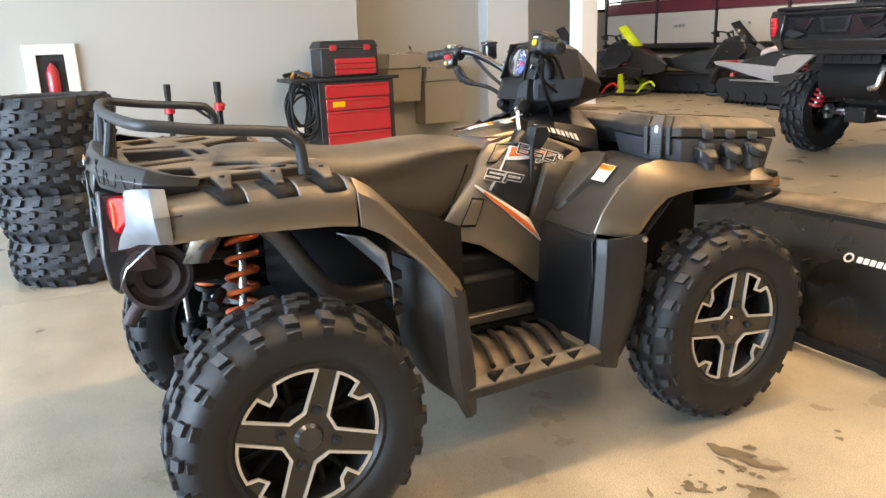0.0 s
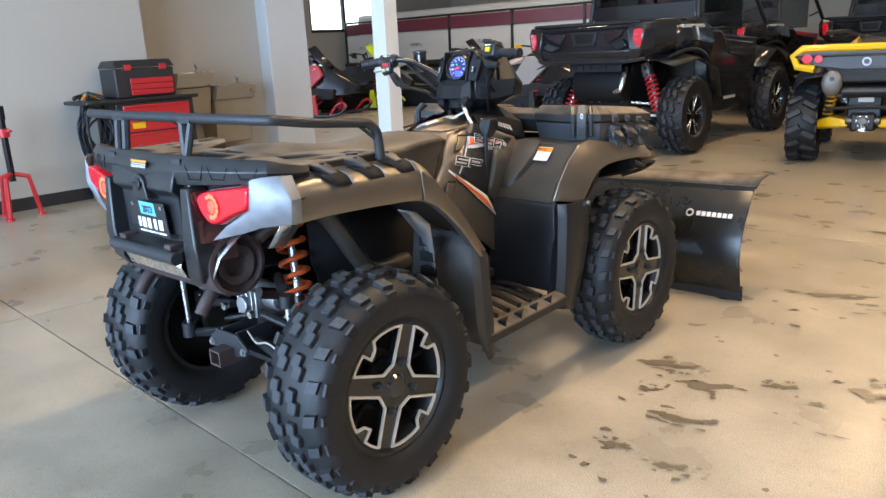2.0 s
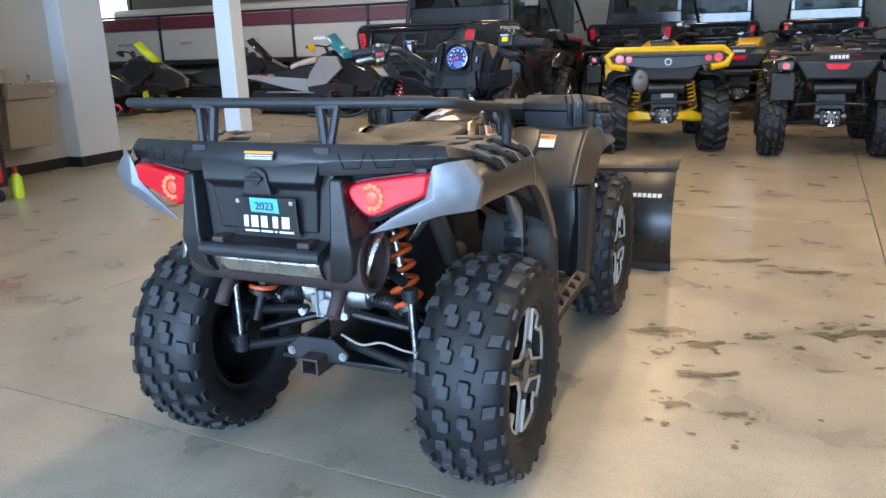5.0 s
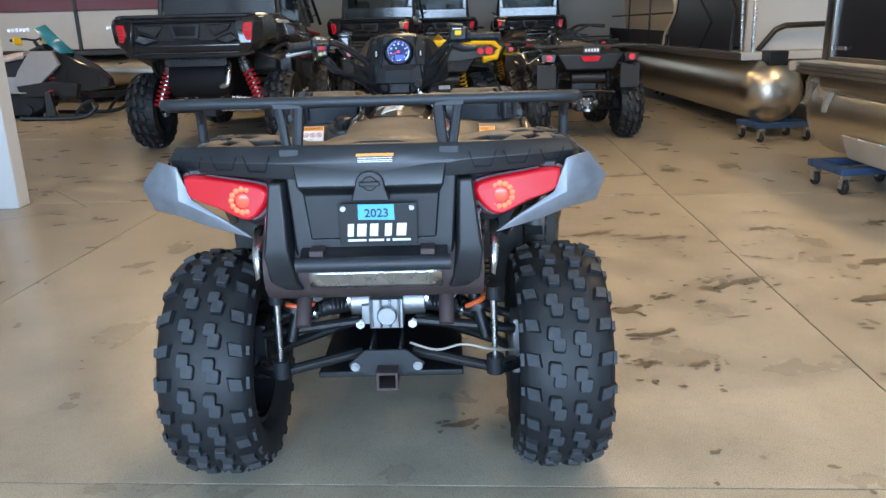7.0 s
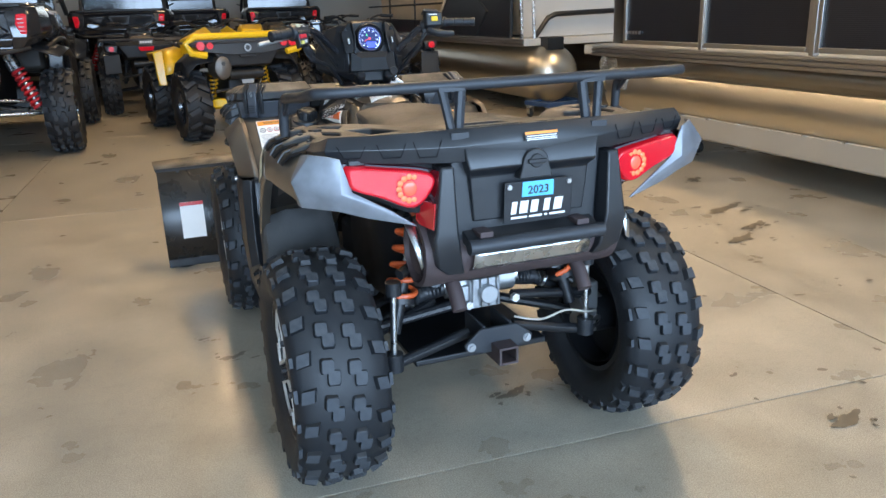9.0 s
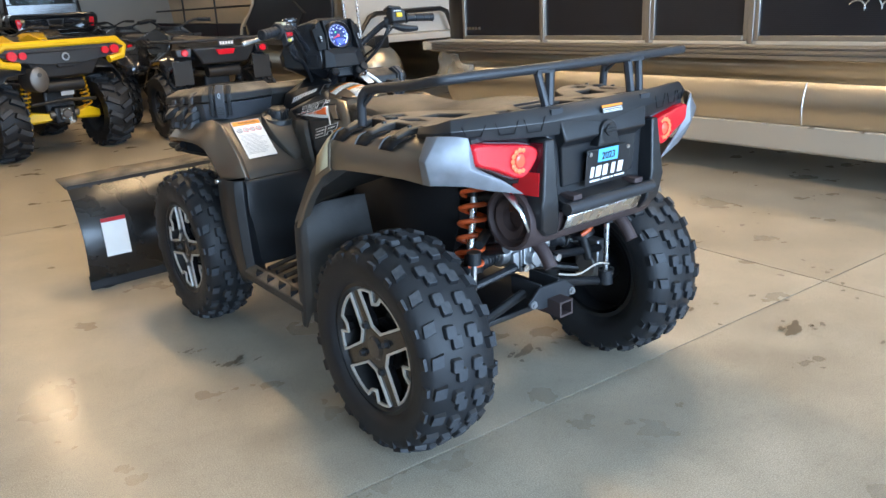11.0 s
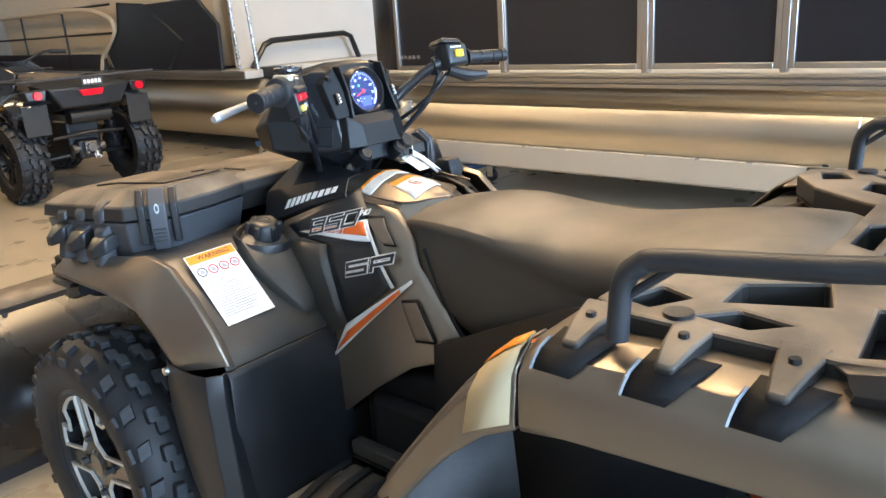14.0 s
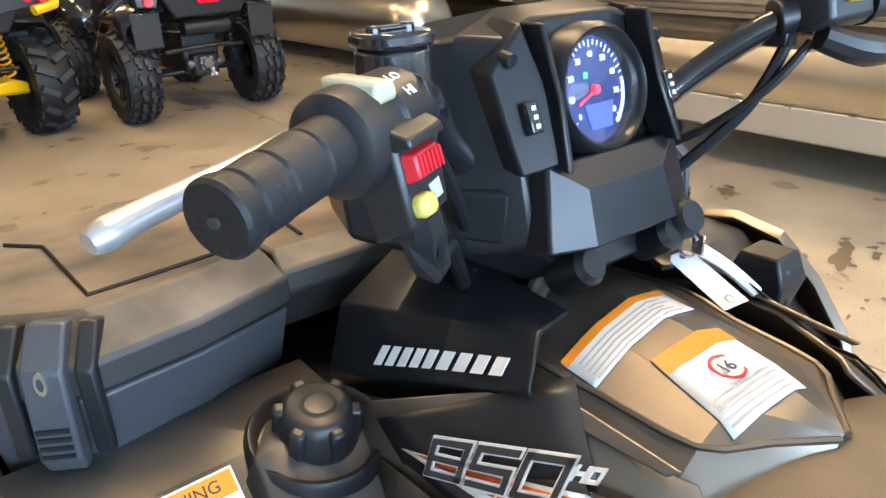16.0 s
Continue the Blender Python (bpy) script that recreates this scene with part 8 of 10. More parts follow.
def coil(a, b, r, wire, turns, seg=7):
    a, b = Vector(a), Vector(b)
    ax = (b - a).normalized()
    u = ax.orthogonal().normalized()
    w = ax.cross(u)
    L = (b - a).length
    return tube([a + ax * (L * t) + r * (math.cos(2 * math.pi * turns * t) * u + math.sin(2 * math.pi * turns * t) * w) for t in np.linspace(0, 1, int(turns * 12))], wire, seg)


def row_atv(at, rz, body, rail, spring, label, light="red", plate=True):
    """Another four-wheeler seen from behind: wheels, tail, rack, seat, fenders, shocks, drive."""
    v = thing("all_terrain_vehicle", label, "vehicle", "four-wheelers in the rows", at, rz)
    for x, y in ((-0.49, 0), (0.49, 0), (-0.49, 1.42), (0.49, 1.42)):
        plain_wheel(v, x, y, *((0.355, 0.26, 2, 0.18) if rail is M["yellow"] else (0.335, 0.24, 0, 0.18)))
    part("chassis", merge(box(-0.14, 0.14, -0.15, 1.6, 0.32, 0.62), box(-0.10, 0.10, -0.22, 0.1, 0.30, 0.46)), M["blackmetal"], v, bevel=0.02)
    gc = part("gear_case", merge(box(-0.055, 0.055, -0.245, -0.12, 0.335, 0.445), rod((-0.14, -0.18, 0.39), (0.14, -0.18, 0.39), 0.038), rod((0, -0.27, 0.39), (0, -0.2, 0.39), 0.045)), M["exhaust"], v, "dull cast gear case", bevel=0.012)
    for a in range(6):
        part("case_bolt", rod((0.05 * math.cos(a), -0.252, 0.39 + 0.05 * math.sin(a)), (0.05 * math.cos(a), -0.242, 0.39 + 0.05 * math.sin(a)), 0.008, None, 6), M["steel"], gc)
    part("cross_tube", tube([(-0.30, -0.24, 0.50), (0, -0.27, 0.52), (0.30, -0.24, 0.50)], 0.016, 8, 3), M["blackmetal"], v)
    part("hitch", merge(box(-0.03, 0.03, -0.34, -0.22, 0.31, 0.335), rod((0, -0.32, 0.335), (0, -0.32, 0.37), 0.014)), M["steel"], v, "bright hitch", bevel=0.004)
    for s in (-1, 1):
        fb = grid([[(s * 0.30, -0.36, 0.80), (s * 0.48, -0.34, 0.78), (s * 0.56, -0.30, 0.70), (s * 0.57, -0.28, 0.62)], [(s * 0.28, -0.15, 0.90), (s * 0.46, -0.15, 0.88), (s * 0.57, -0.12, 0.80), (s * 0.59, -0.10, 0.72)], [(s * 0.28, 0.15, 0.88), (s * 0.46, 0.15, 0.86), (s * 0.57, 0.15, 0.78), (s * 0.59, 0.15, 0.72)], [(s * 0.28, 0.40, 0.66), (s * 0.46, 0.42, 0.62), (s * 0.56, 0.42, 0.55), (s * 0.58, 0.42, 0.50)]])
        part("rear_fender", fb, M["plastic"] if rail is M["yellow"] else body, v, solid=0.008)
        if rail is not M["yellow"]:
            part("mud_flap", box(min(s * 0.33, s * 0.53), max(s * 0.33, s * 0.53), -0.335, -0.322, 0.55, 0.79), M["dusty"], v, bevel=0.01)
        ff = grid([[(s * 0.25, 0.95, 0.66), (s * 0.56, 0.97, 0.60)], [(s * 0.25, 1.15, 0.88), (s * 0.58, 1.15, 0.84)], [(s * 0.25, 1.5, 0.90), (s * 0.57, 1.5, 0.84)], [(s * 0.2, 1.75, 0.78), (s * 0.50, 1.74, 0.74)]])
        part("front_fender", ff, body, v, solid=0.008)
        lz, ly = (0.085, -0.045) if rail is M["yellow"] else (0.0, 0.0)
        if rail is M["yellow"]:
            part("tail_lamp", rod((s * 0.46, -0.40 + ly, 0.865 + lz), (s * 0.46, -0.43 + ly, 0.865 + lz), 0.040, None, 18), M["red_lens"], v, "round red tail lamp")
        else:
            part("lamp_pod", loft([[(s * 0.34, -0.405, 0.905), (s * 0.50, -0.385, 0.90), (s * 0.49, -0.385, 0.825), (s * 0.36, -0.405, 0.815)], [(s * 0.34, -0.32, 0.905), (s * 0.52, -0.30, 0.90), (s * 0.51, -0.30, 0.825), (s * 0.36, -0.32, 0.815)]]), M["plastic"], v, "black lamp pod", bevel=0.01)
        part("tail_lamp", rod((s * (0.37 if rail is M["yellow"] else 0.42), -0.40 + ly, 0.862 + lz), (s * (0.37 if rail is M["yellow"] else 0.42), -0.425 + ly, 0.862 + lz), 0.032, None, 18), M["red_lens"], v, "round red tail lamp")
        part("lower_arm", merge(rod((s * 0.09, -0.12, 0.34), (s * 0.40, -0.02, 0.31), 0.017), rod((s * 0.09, 0.12, 0.34), (s * 0.40, 0.02, 0.31), 0.017)), rail if rail is M["yellow"] else M["blackmetal"], v)
        sh = part("shock_absorber", rod((s * 0.30, -0.06, 0.40), (s * 0.25, -0.10, 0.74), 0.02), M["blackmetal"], v)
        part("spring", coil((s * 0.30, -0.06, 0.42), (s * 0.25, -0.10, 0.70), 0.038, 0.009, 7), spring, sh)
    part("tail_body", loft([[(-0.34, -0.42, 0.90), (0.34, -0.42, 0.90), (0.24, -0.40, 0.74), (-0.24, -0.40, 0.74)], [(-0.36, -0.10, 0.94), (0.36, -0.10, 0.94), (0.26, -0.10, 0.70), (-0.26, -0.10, 0.70)]]), M["plastic"], v, bevel=0.015)
    part("centre_lamp", loft([[(-0.10, -0.445, 0.875), (0.10, -0.445, 0.875), (0.075, -0.44, 0.825), (-0.075, -0.44, 0.825)], [(-0.10, -0.40, 0.875), (0.10, -0.40, 0.875), (0.075, -0.40, 0.825), (-0.075, -0.40, 0.825)]]), M["red_lens"] if light == "red" else M["plastic"], v, "wide red centre lamp" if light == "red" else "black tail centre", bevel=0.005)
    if plate:
        pt = part("number_plate", box(-0.085, 0.085, -0.462, -0.456, 0.905, 0.965), M["ink"], v, "dark plate with plain white bars")
        part("plate_bars", merge(*[box(-0.07 + 0.03 * k, -0.048 + 0.03 * k, -0.4645, -0.462, 0.92, 0.95) for k in range(5)]), M["white"], pt)
    part("canister", rod((-0.17, -0.30, 0.66), (0.17, -0.30, 0.66), 0.058, None, 20), M["blackmetal"], v, "black drum silencer")
    rk = [tube([(-0.56, -0.42, 0.97), (0.56, -0.42, 0.97)], 0.014, 8)] + [tube([(x, -0.42, 0.965), (x, 0.22, 0.965)], 0.010, 8) for x in (-0.5, -0.3, -0.1, 0.1, 0.3, 0.5)] + [tube([(-0.54, 0.22, 0.965), (0.54, 0.22, 0.965)], 0.012, 8)]
    rr = part("rear_rack", rk[0], M["rack"], v, "black tube rear rack")
    for b in rk[1:]:
        part("rack_tube", b, M["rack"], rr)
    if rail is M["yellow"]:
        for s in (-1, 1):
            part("fender_flange", loft([[(s * 0.50, 0.93, 0.50), (s * 0.585, 0.96, 0.50), (s * 0.58, 1.0, 0.50), (s * 0.50, 0.97, 0.50)], [(s * 0.50, 0.98, 0.88), (s * 0.60, 1.0, 0.86), (s * 0.60, 1.06, 0.86), (s * 0.50, 1.04, 0.88)]]), rail, v, "yellow fender flange", bevel=0.01)
        sil = part("silencer", moved(lathe([(0.0, 0.0), (0.060, 0.0), (0.080, -0.012), (0.086, -0.04), (0.086, -0.26), (0.0, -0.26)], "z", 24), plane_at((-0.255, -0.44, 0.735), (1, 0, 0), (0, 0, 1)) @ Matrix.Diagonal((1.0, 1.35, 1, 1))), M["exhaust"], v, "dull oval silencer")
        part("outlet", rod((-0.255, -0.438, 0.775), (-0.255, -0.446, 0.775), 0.020), M["ink"], sil)
        part("tail_panel", loft([[(-0.52, -0.425, 1.015), (0.52, -0.425, 1.015), (0.55, -0.42, 0.95), (0.40, -0.43, 0.885), (0.16, -0.45, 0.850), (-0.16, -0.45, 0.850), (-0.40, -0.43, 0.885), (-0.55, -0.42, 0.95)], [(-0.50, -0.30, 1.02), (0.50, -0.30, 1.02), (0.52, -0.30, 0.95), (0.40, -0.30, 0.90), (0.16, -0.30, 0.87), (-0.16, -0.30, 0.87), (-0.40, -0.30, 0.90), (-0.52, -0.30, 0.95)]]), M["plastic"], v, "dark grey tail panel", bevel=0.008)
        part("emblem", moved(lathe([(0.022, 0.004), (0.034, 0.004), (0.037, 0.0)], "z", 24), plane_at((0, -0.450, 0.915), (1, 0, 0), (0, 0, 1))), M["alu"], v, "plain pale round badge")
        pt = part("number_plate", box(-0.045, 0.075, -0.31, -0.305, 0.565, 0.655), M["grey_ink"], v, "small grey plate with a green band")
        part("plate_band", box(-0.035, 0.060, -0.3135, -0.311, 0.615, 0.645), mat("green_band", (0.03, 0.25, 0.16), 0.4), pt)
        for s in (-1, 1):
            part("trailing_arm", loft([[(s * 0.12, -0.20, 0.40), (s * 0.12, -0.20, 0.335), (s * 0.12, 0.0, 0.335), (s * 0.12, 0.0, 0.40)], [(s * 0.27, -0.17, 0.425), (s * 0.27, -0.17, 0.33), (s * 0.27, 0.02, 0.33), (s * 0.27, 0.02, 0.425)], [(s * 0.39, -0.10, 0.38), (s * 0.39, -0.10, 0.31), (s * 0.39, 0.04, 0.31), (s * 0.39, 0.04, 0.38)]]), rail, v, "yellow suspension arm", bevel=0.012)
        part("tail_guard", tube([(-0.40, -0.44, 0.86), (-0.54, -0.42, 0.885), (-0.58, -0.40, 0.97), (-0.50, -0.42, 1.035), (0.50, -0.42, 1.035), (0.58, -0.40, 0.97), (0.54, -0.42, 0.885), (0.40, -0.44, 0.86)], 0.034, 8), rail, v, "yellow tail guard frame")
        for s in (-1, 1):
            part("side_wing", loft([[(s * 0.13, 0.25, 1.05), (s * 0.22, 0.25, 0.98), (s * 0.22, 0.25, 0.90), (s * 0.13, 0.25, 0.92)], [(s * 0.12, 0.55, 1.12), (s * 0.24, 0.60, 1.02), (s * 0.24, 0.60, 0.85), (s * 0.12, 0.55, 0.88)], [(s * 0.10, 0.95, 1.04), (s * 0.30, 1.00, 0.98), (s * 0.30, 1.0, 0.82), (s * 0.10, 0.95, 0.84)]]), rail, v, "yellow body wing", bevel=0.01)
    part("seat", loft([[(-0.15, -0.12, 0.97), (0.15, -0.12, 0.97), (0.17, -0.12, 0.88), (-0.17, -0.12, 0.88)], [(-0.16, 0.2, 0.98), (0.16, 0.2, 0.98), (0.19, 0.2, 0.85), (-0.19, 0.2, 0.85)], [(-0.12, 0.6, 1.0), (0.12, 0.6, 1.0), (0.16, 0.6, 0.85), (-0.16, 0.6, 0.85)]]), M["seat"], v, "black seat", bevel=0.02)
    part("cowl", loft([[(-0.14, 0.62, 1.02), (0.14, 0.62, 1.02), (0.2, 0.62, 0.8), (-0.2, 0.62, 0.8)], [(-0.16, 0.92, 1.10), (0.16, 0.92, 1.10), (0.26, 0.92, 0.8), (-0.26, 0.92, 0.8)], [(-0.20, 1.5, 0.98), (0.20, 1.5, 0.98), (0.28, 1.5, 0.75), (-0.28, 1.5, 0.75)]]), M["plastic"] if rail is M["yellow"] else body, v, bevel=0.02)
    bar = part("handlebar", tube([(-0.40, 0.74, 1.16), (-0.25, 0.82, 1.17), (-0.10, 0.90, 1.10), (0.10, 0.90, 1.10), (0.25, 0.82, 1.17), (0.40, 0.74, 1.16)], 0.013, 8, 3), M["blackmetal"], v)
    for s in (-1, 1):
        part("grip", rod((s * 0.28, 0.805, 1.17), (s * 0.41, 0.735, 1.16), 0.02), M["rubber"], bar)
    fr_ = part("front_rack", tube([(-0.42, 1.1, 0.98), (-0.42, 1.65, 0.98)], 0.012, 6), M["rack"], v)
    part("rack_tube", tube([(0.42, 1.1, 0.98), (0.42, 1.65, 0.98)], 0.012, 6), M["rack"], fr_)
    for y in (1.15, 1.3, 1.45, 1.6):
        part("rack_tube", tube([(-0.42, y, 0.98), (0.42, y, 0.98)], 0.011, 6), M["rack"], fr_)
    return v


def camo():
    m, nt, b = node_mat("camouflage")
    L, N = nt.links.new, nt.nodes.new
    tc, n = N("ShaderNodeTexCoord"), N("ShaderNodeTexNoise")
    n.inputs["Scale"].default_value, n.inputs["Detail"].default_value = 14, 3
    L(tc.outputs["Object"], n.inputs["Vector"])
    r = N("ShaderNodeValToRGB")
    r.color_ramp.interpolation = "CONSTANT"
    els = r.color_ramp.elements
    els[0].color = (0.03, 0.025, 0.02, 1)
    els[1].position, els[1].color = 0.62, (0.30, 0.22, 0.12, 1)
    for p, c in ((0.42, (0.12, 0.085, 0.05, 1)), (0.52, (0.20, 0.145, 0.08, 1))):
        e = els.new(p)
        e.color = c
    L(n.outputs["Fac"], r.inputs[0])
    L(r.outputs[0], b.inputs["Base Color"])
    b.inputs["Roughness"].default_value = 0.45
    return m


M["camo"] = camo()
M["yspring"] = mat("yellow_spring", (0.75, 0.36, 0.01), 0.4)
row_atv((0.10, 6.45, 0), 11, M["yellow"], M["yellow"], M["yspring"], "yellow and black four-wheeler with round tail lamps", light="none", plate=False)
row_atv((1.64, 6.32, 0), 2, M["gloss"], M["blackmetal"], M["blackmetal"], "black four-wheeler with red tail lamps and mud flaps")
for k, (x, y, rz, b) in enumerate(((-0.75, 9.4, 3, "gloss"), (0.75, 9.6, -4, "yellow"), (2.0, 9.2, 2, "gloss"), (0.55, 12.4, 0, "gloss"), (1.7, 12.4, 5, "camo"), (2.5, 11.9, 0, "gloss"))):
    row_atv((x, y, 0), rz, M[b], M["blackmetal"], M["yspring"] if b == "yellow" else M["blackmetal"], "black four-wheeler parked in a back row" if b in ("gloss", "camo") else b + " and black four-wheeler parked in a back row")


tm, tnt, tbs = node_mat("tinted_glass")
tbs.inputs["Base Color"].default_value = (0.30, 0.34, 0.34, 1)
tbs.inputs["Transmission Weight"].default_value, tbs.inputs["Roughness"].default_value, tbs.inputs["IOR"].default_value = 1.0, 0.03, 1.12
M["tint"] = tm


# ---- black side-by-side ----
def side_by_side(at, rz, accent, label):
    v = thing("side_by_side", label, "vehicle", "side-by-sides in the rows", at, rz)
    for x, y in ((-0.72, 0), (0.72, 0), (-0.72, 2.3), (0.72, 2.3)):
        plain_wheel(v, x, y, 0.40, 0.28, 1, 0.21)
    # cargo bed: an open box with a sculpted tail, lamps set in its corners
    part("bed", loft([[(-0.60, -0.74, 0.99), (0.60, -0.74, 0.99), (0.66, -0.72, 1.33), (-0.66, -0.72, 1.33)], [(-0.62, 0.35, 0.98), (0.62, 0.35, 0.98), (0.70, 0.35, 1.34), (-0.70, 0.35, 1.34)]]), M["gloss"], v, "glossy black cargo bed", bevel=0.02)
    gate = part("tail_gate", loft([[(-0.60, -0.765, 1.335), (0.60, -0.765, 1.335), (0.60, -0.70, 1.335), (-0.60, -0.70, 1.335)], [(-0.59, -0.79, 1.285), (0.59, -0.79, 1.285), (0.59, -0.70, 1.285), (-0.59, -0.70, 1.285)], [(-0.57, -0.775, 1.13), (0.57, -0.775, 1.13), (0.57, -0.70, 1.13), (-0.57, -0.70, 1.13)], [(-0.55, -0.80, 1.08), (0.55, -0.80, 1.08), (0.55, -0.70, 1.08), (-0.55, -0.70, 1.08)], [(-0.50, -0.78, 1.02), (0.50, -0.78, 1.02), (0.50, -0.70, 1.02), (-0.50, -0.70, 1.02)]]), M["gloss"], v, "glossy black sculpted tail gate", bevel=0.012, auto=20)
    part("gate_recess", loft([[(-0.15, -0.789, 1.275), (0.15, -0.789, 1.275), (0.12, -0.782, 1.15), (-0.12, -0.782, 1.15)], [(-0.15, -0.802, 1.280), (0.15, -0.802, 1.280), (0.12, -0.795, 1.145), (-0.12, -0.795, 1.145)]]), M["plastic"], gate, "raised handle frame", bevel=0.008)
    part("gate_handle", loft([[(-0.115, -0.803, 1.262), (0.115, -0.803, 1.262), (0.09, -0.797, 1.172), (-0.09, -0.797, 1.172)], [(-0.105, -0.8065, 1.255), (0.105, -0.8065, 1.255), (0.082, -0.8005, 1.18), (-0.082, -0.8005, 1.18)]]), M["inner"], gate, "dark handle recess")
    part("gate_rail", tube([(-0.56, -0.80, 1.315), (-0.20, -0.81, 1.318), (0.20, -0.81, 1.318), (0.56, -0.80, 1.315)], 0.012, 8), M["gloss"], gate)
    part("bed_rim", tube([(-0.67, 0.35, 1.37), (-0.68, -0.68, 1.35), (-0.60, -0.76, 1.352), (0.60, -0.76, 1.352), (0.68, -0.68, 1.35), (0.67, 0.35, 1.37)], 0.022, 8), M["gloss"], v)
    for s in (-1, 1):
        part("gate_wing", loft([[(s * 0.20, -0.792, 1.27), (s * 0.46, -0.800, 1.28), (s * 0.42, -0.795, 1.22), (s * 0.28, -0.790, 1.16)], [(s * 0.21, -0.808, 1.265), (s * 0.45, -0.822, 1.272), (s * 0.41, -0.815, 1.225), (s * 0.285, -0.805, 1.17)]]), M["gloss"], gate, bevel=0.005, auto=12)
        part("gate_wing", loft([[(s * 0.27, -0.788, 1.14), (s * 0.44, -0.795, 1.20), (s * 0.50, -0.80, 1.14), (s * 0.40, -0.80, 1.09)], [(s * 0.285, -0.802, 1.138), (s * 0.44, -0.815, 1.185), (s * 0.485, -0.818, 1.138), (s * 0.395, -0.812, 1.10)]]), M["gloss"], gate, bevel=0.005, auto=12)
        cc_ = part("corner_cover", loft([[(s * 0.50, -0.80, 1.335), (s * 0.665, -0.775, 1.345), (s * 0.715, -0.70, 1.345), (s * 0.735, -0.30, 1.36), (s * 0.60, -0.30, 1.36)], [(s * 0.49, -0.825, 1.26), (s * 0.665, -0.805, 1.28), (s * 0.735, -0.72, 1.28), (s * 0.775, -0.30, 1.25), (s * 0.60, -0.30, 1.25)], [(s * 0.52, -0.825, 1.10), (s * 0.64, -0.805, 1.10), (s * 0.725, -0.70, 1.11), (s * 0.785, -0.30, 1.13), (s * 0.60, -0.30, 1.13)], [(s * 0.50, -0.79, 1.00), (s * 0.58, -0.77, 1.01), (s * 0.66, -0.62, 1.04), (s * 0.70, -0.30, 1.08), (s * 0.60, -0.30, 1.08)]]), M["gloss"], v, "glossy black corner with a tail lamp", bevel=0.012, auto=22)
        part("tail_lamp", loft([[(s * 0.575, -0.80, 1.285), (s * 0.635, -0.79, 1.29), (s * 0.66, -0.77, 1.28), (s * 0.640, -0.77, 1.115), (s * 0.59, -0.79, 1.12), (s * 0.56, -0.80, 1.20)], [(s * 0.578, -0.838, 1.278), (s * 0.632, -0.828, 1.284), (s * 0.655, -0.806, 1.274), (s * 0.636, -0.806, 1.122), (s * 0.592, -0.832, 1.127), (s * 0.564, -0.838, 1.20)]]), M["red_lens"], cc_, "upright red tail lamp", bevel=0.006)
        for k in range(4):
            part("lamp_rib", box(min(s * 0.585, s * 0.628), max(s * 0.585, s * 0.628), -0.8385, -0.834, 1.145 + 0.032 * k, 1.151 + 0.032 * k), M["dark_lens"], cc_)
        part("rear_bumper", tube([(0, -0.81, 0.985), (s * 0.45, -0.80, 0.985), (s * 0.62, -0.70, 1.01)], 0.020, 8, 3), M["plastic"], v)
        part("side_script", merge(*[loft([[(s * 0.776, -0.22 + 0.062 * k, 1.312), (s * 0.776, -0.175 + 0.062 * k, 1.312), (s * 0.786, -0.175 + 0.062 * k, 1.28), (s * 0.786, -0.22 + 0.062 * k, 1.28)], [(s * 0.74, -0.22 + 0.062 * k, 1.312), (s * 0.74, -0.175 + 0.062 * k, 1.312), (s * 0.75, -0.175 + 0.062 * k, 1.28), (s * 0.75, -0.22 + 0.062 * k, 1.28)]]) for k in range(8)]), M["grey_ink"], v, "plain grey bars on the bed side", smooth=False)
        part("rear_fender", grid([[(s * 0.60, -0.5, 1.0), (s * 0.82, -0.48, 0.92)], [(s * 0.62, 0.0, 1.06), (s * 0.86, 0.0, 0.98)], [(s * 0.62, 0.45, 0.95), (s * 0.86, 0.46, 0.85)], [(s * 0.6, 0.62, 0.6), (s * 0.84, 0.62, 0.55)]]), M["plastic"], v, solid=0.01)
        sh = part("shock_absorber", merge(rod((s * 0.36, -0.16, 0.94), (s * 0.42, -0.19, 0.80), 0.048), rod((s * 0.42, -0.19, 0.80), (s * 0.55, -0.25, 0.46), 0.022), rod((s * 0.33, -0.20, 0.93), (s * 0.38, -0.23, 0.80), 0.026)), M["steel"], v, "bright shock absorber with red spring")
        part("spring", coil((s * 0.405, -0.185, 0.83), (s * 0.545, -0.248, 0.47), 0.052, 0.0145, 8), M["red"], sh, "red coil spring")
        part("suspension_arm", merge(rod((s * 0.12, -0.28, 0.42), (s * 0.60, -0.10, 0.40), 0.018), rod((s * 0.12, -0.28, 0.56), (s * 0.60, -0.05, 0.50), 0.016), rod((s * 0.12, 0.2, 0.45), (s * 0.58, 0.05, 0.40), 0.018)), M["steel"], v, "bright suspension arms")
        part("knuckle", merge(box(min(s * 0.56, s * 0.60), max(s * 0.56, s * 0.60), -0.05, 0.05, 0.33, 0.47), rod((s * 0.54, 0, 0.40), (s * 0.62, 0, 0.40), 0.05)), M["alu"], v, "bright cast knuckle", bevel=0.012)
        part("door", loft([[(s * 0.72, 0.62, 0.62), (s * 0.74, 0.62, 1.22), (s * 0.70, 0.62, 1.22), (s * 0.68, 0.62, 0.62)], [(s * 0.74, 1.7, 0.58), (s * 0.76, 1.75, 1.15), (s * 0.71, 1.75, 1.15), (s * 0.69, 1.7, 0.58)]]), M["gloss"] if accent is None else accent, v, "glossy side door", bevel=0.02)
        part("roof_post", tube([(s * 0.66, 0.36, 1.30), (s * 0.62, 0.45, 1.80), (s * 0.60, 0.55, 1.96), (s * 0.60, 1.5, 1.98), (s * 0.68, 2.2, 1.30)], 0.028, 8, 3), M["blackmetal"], v)
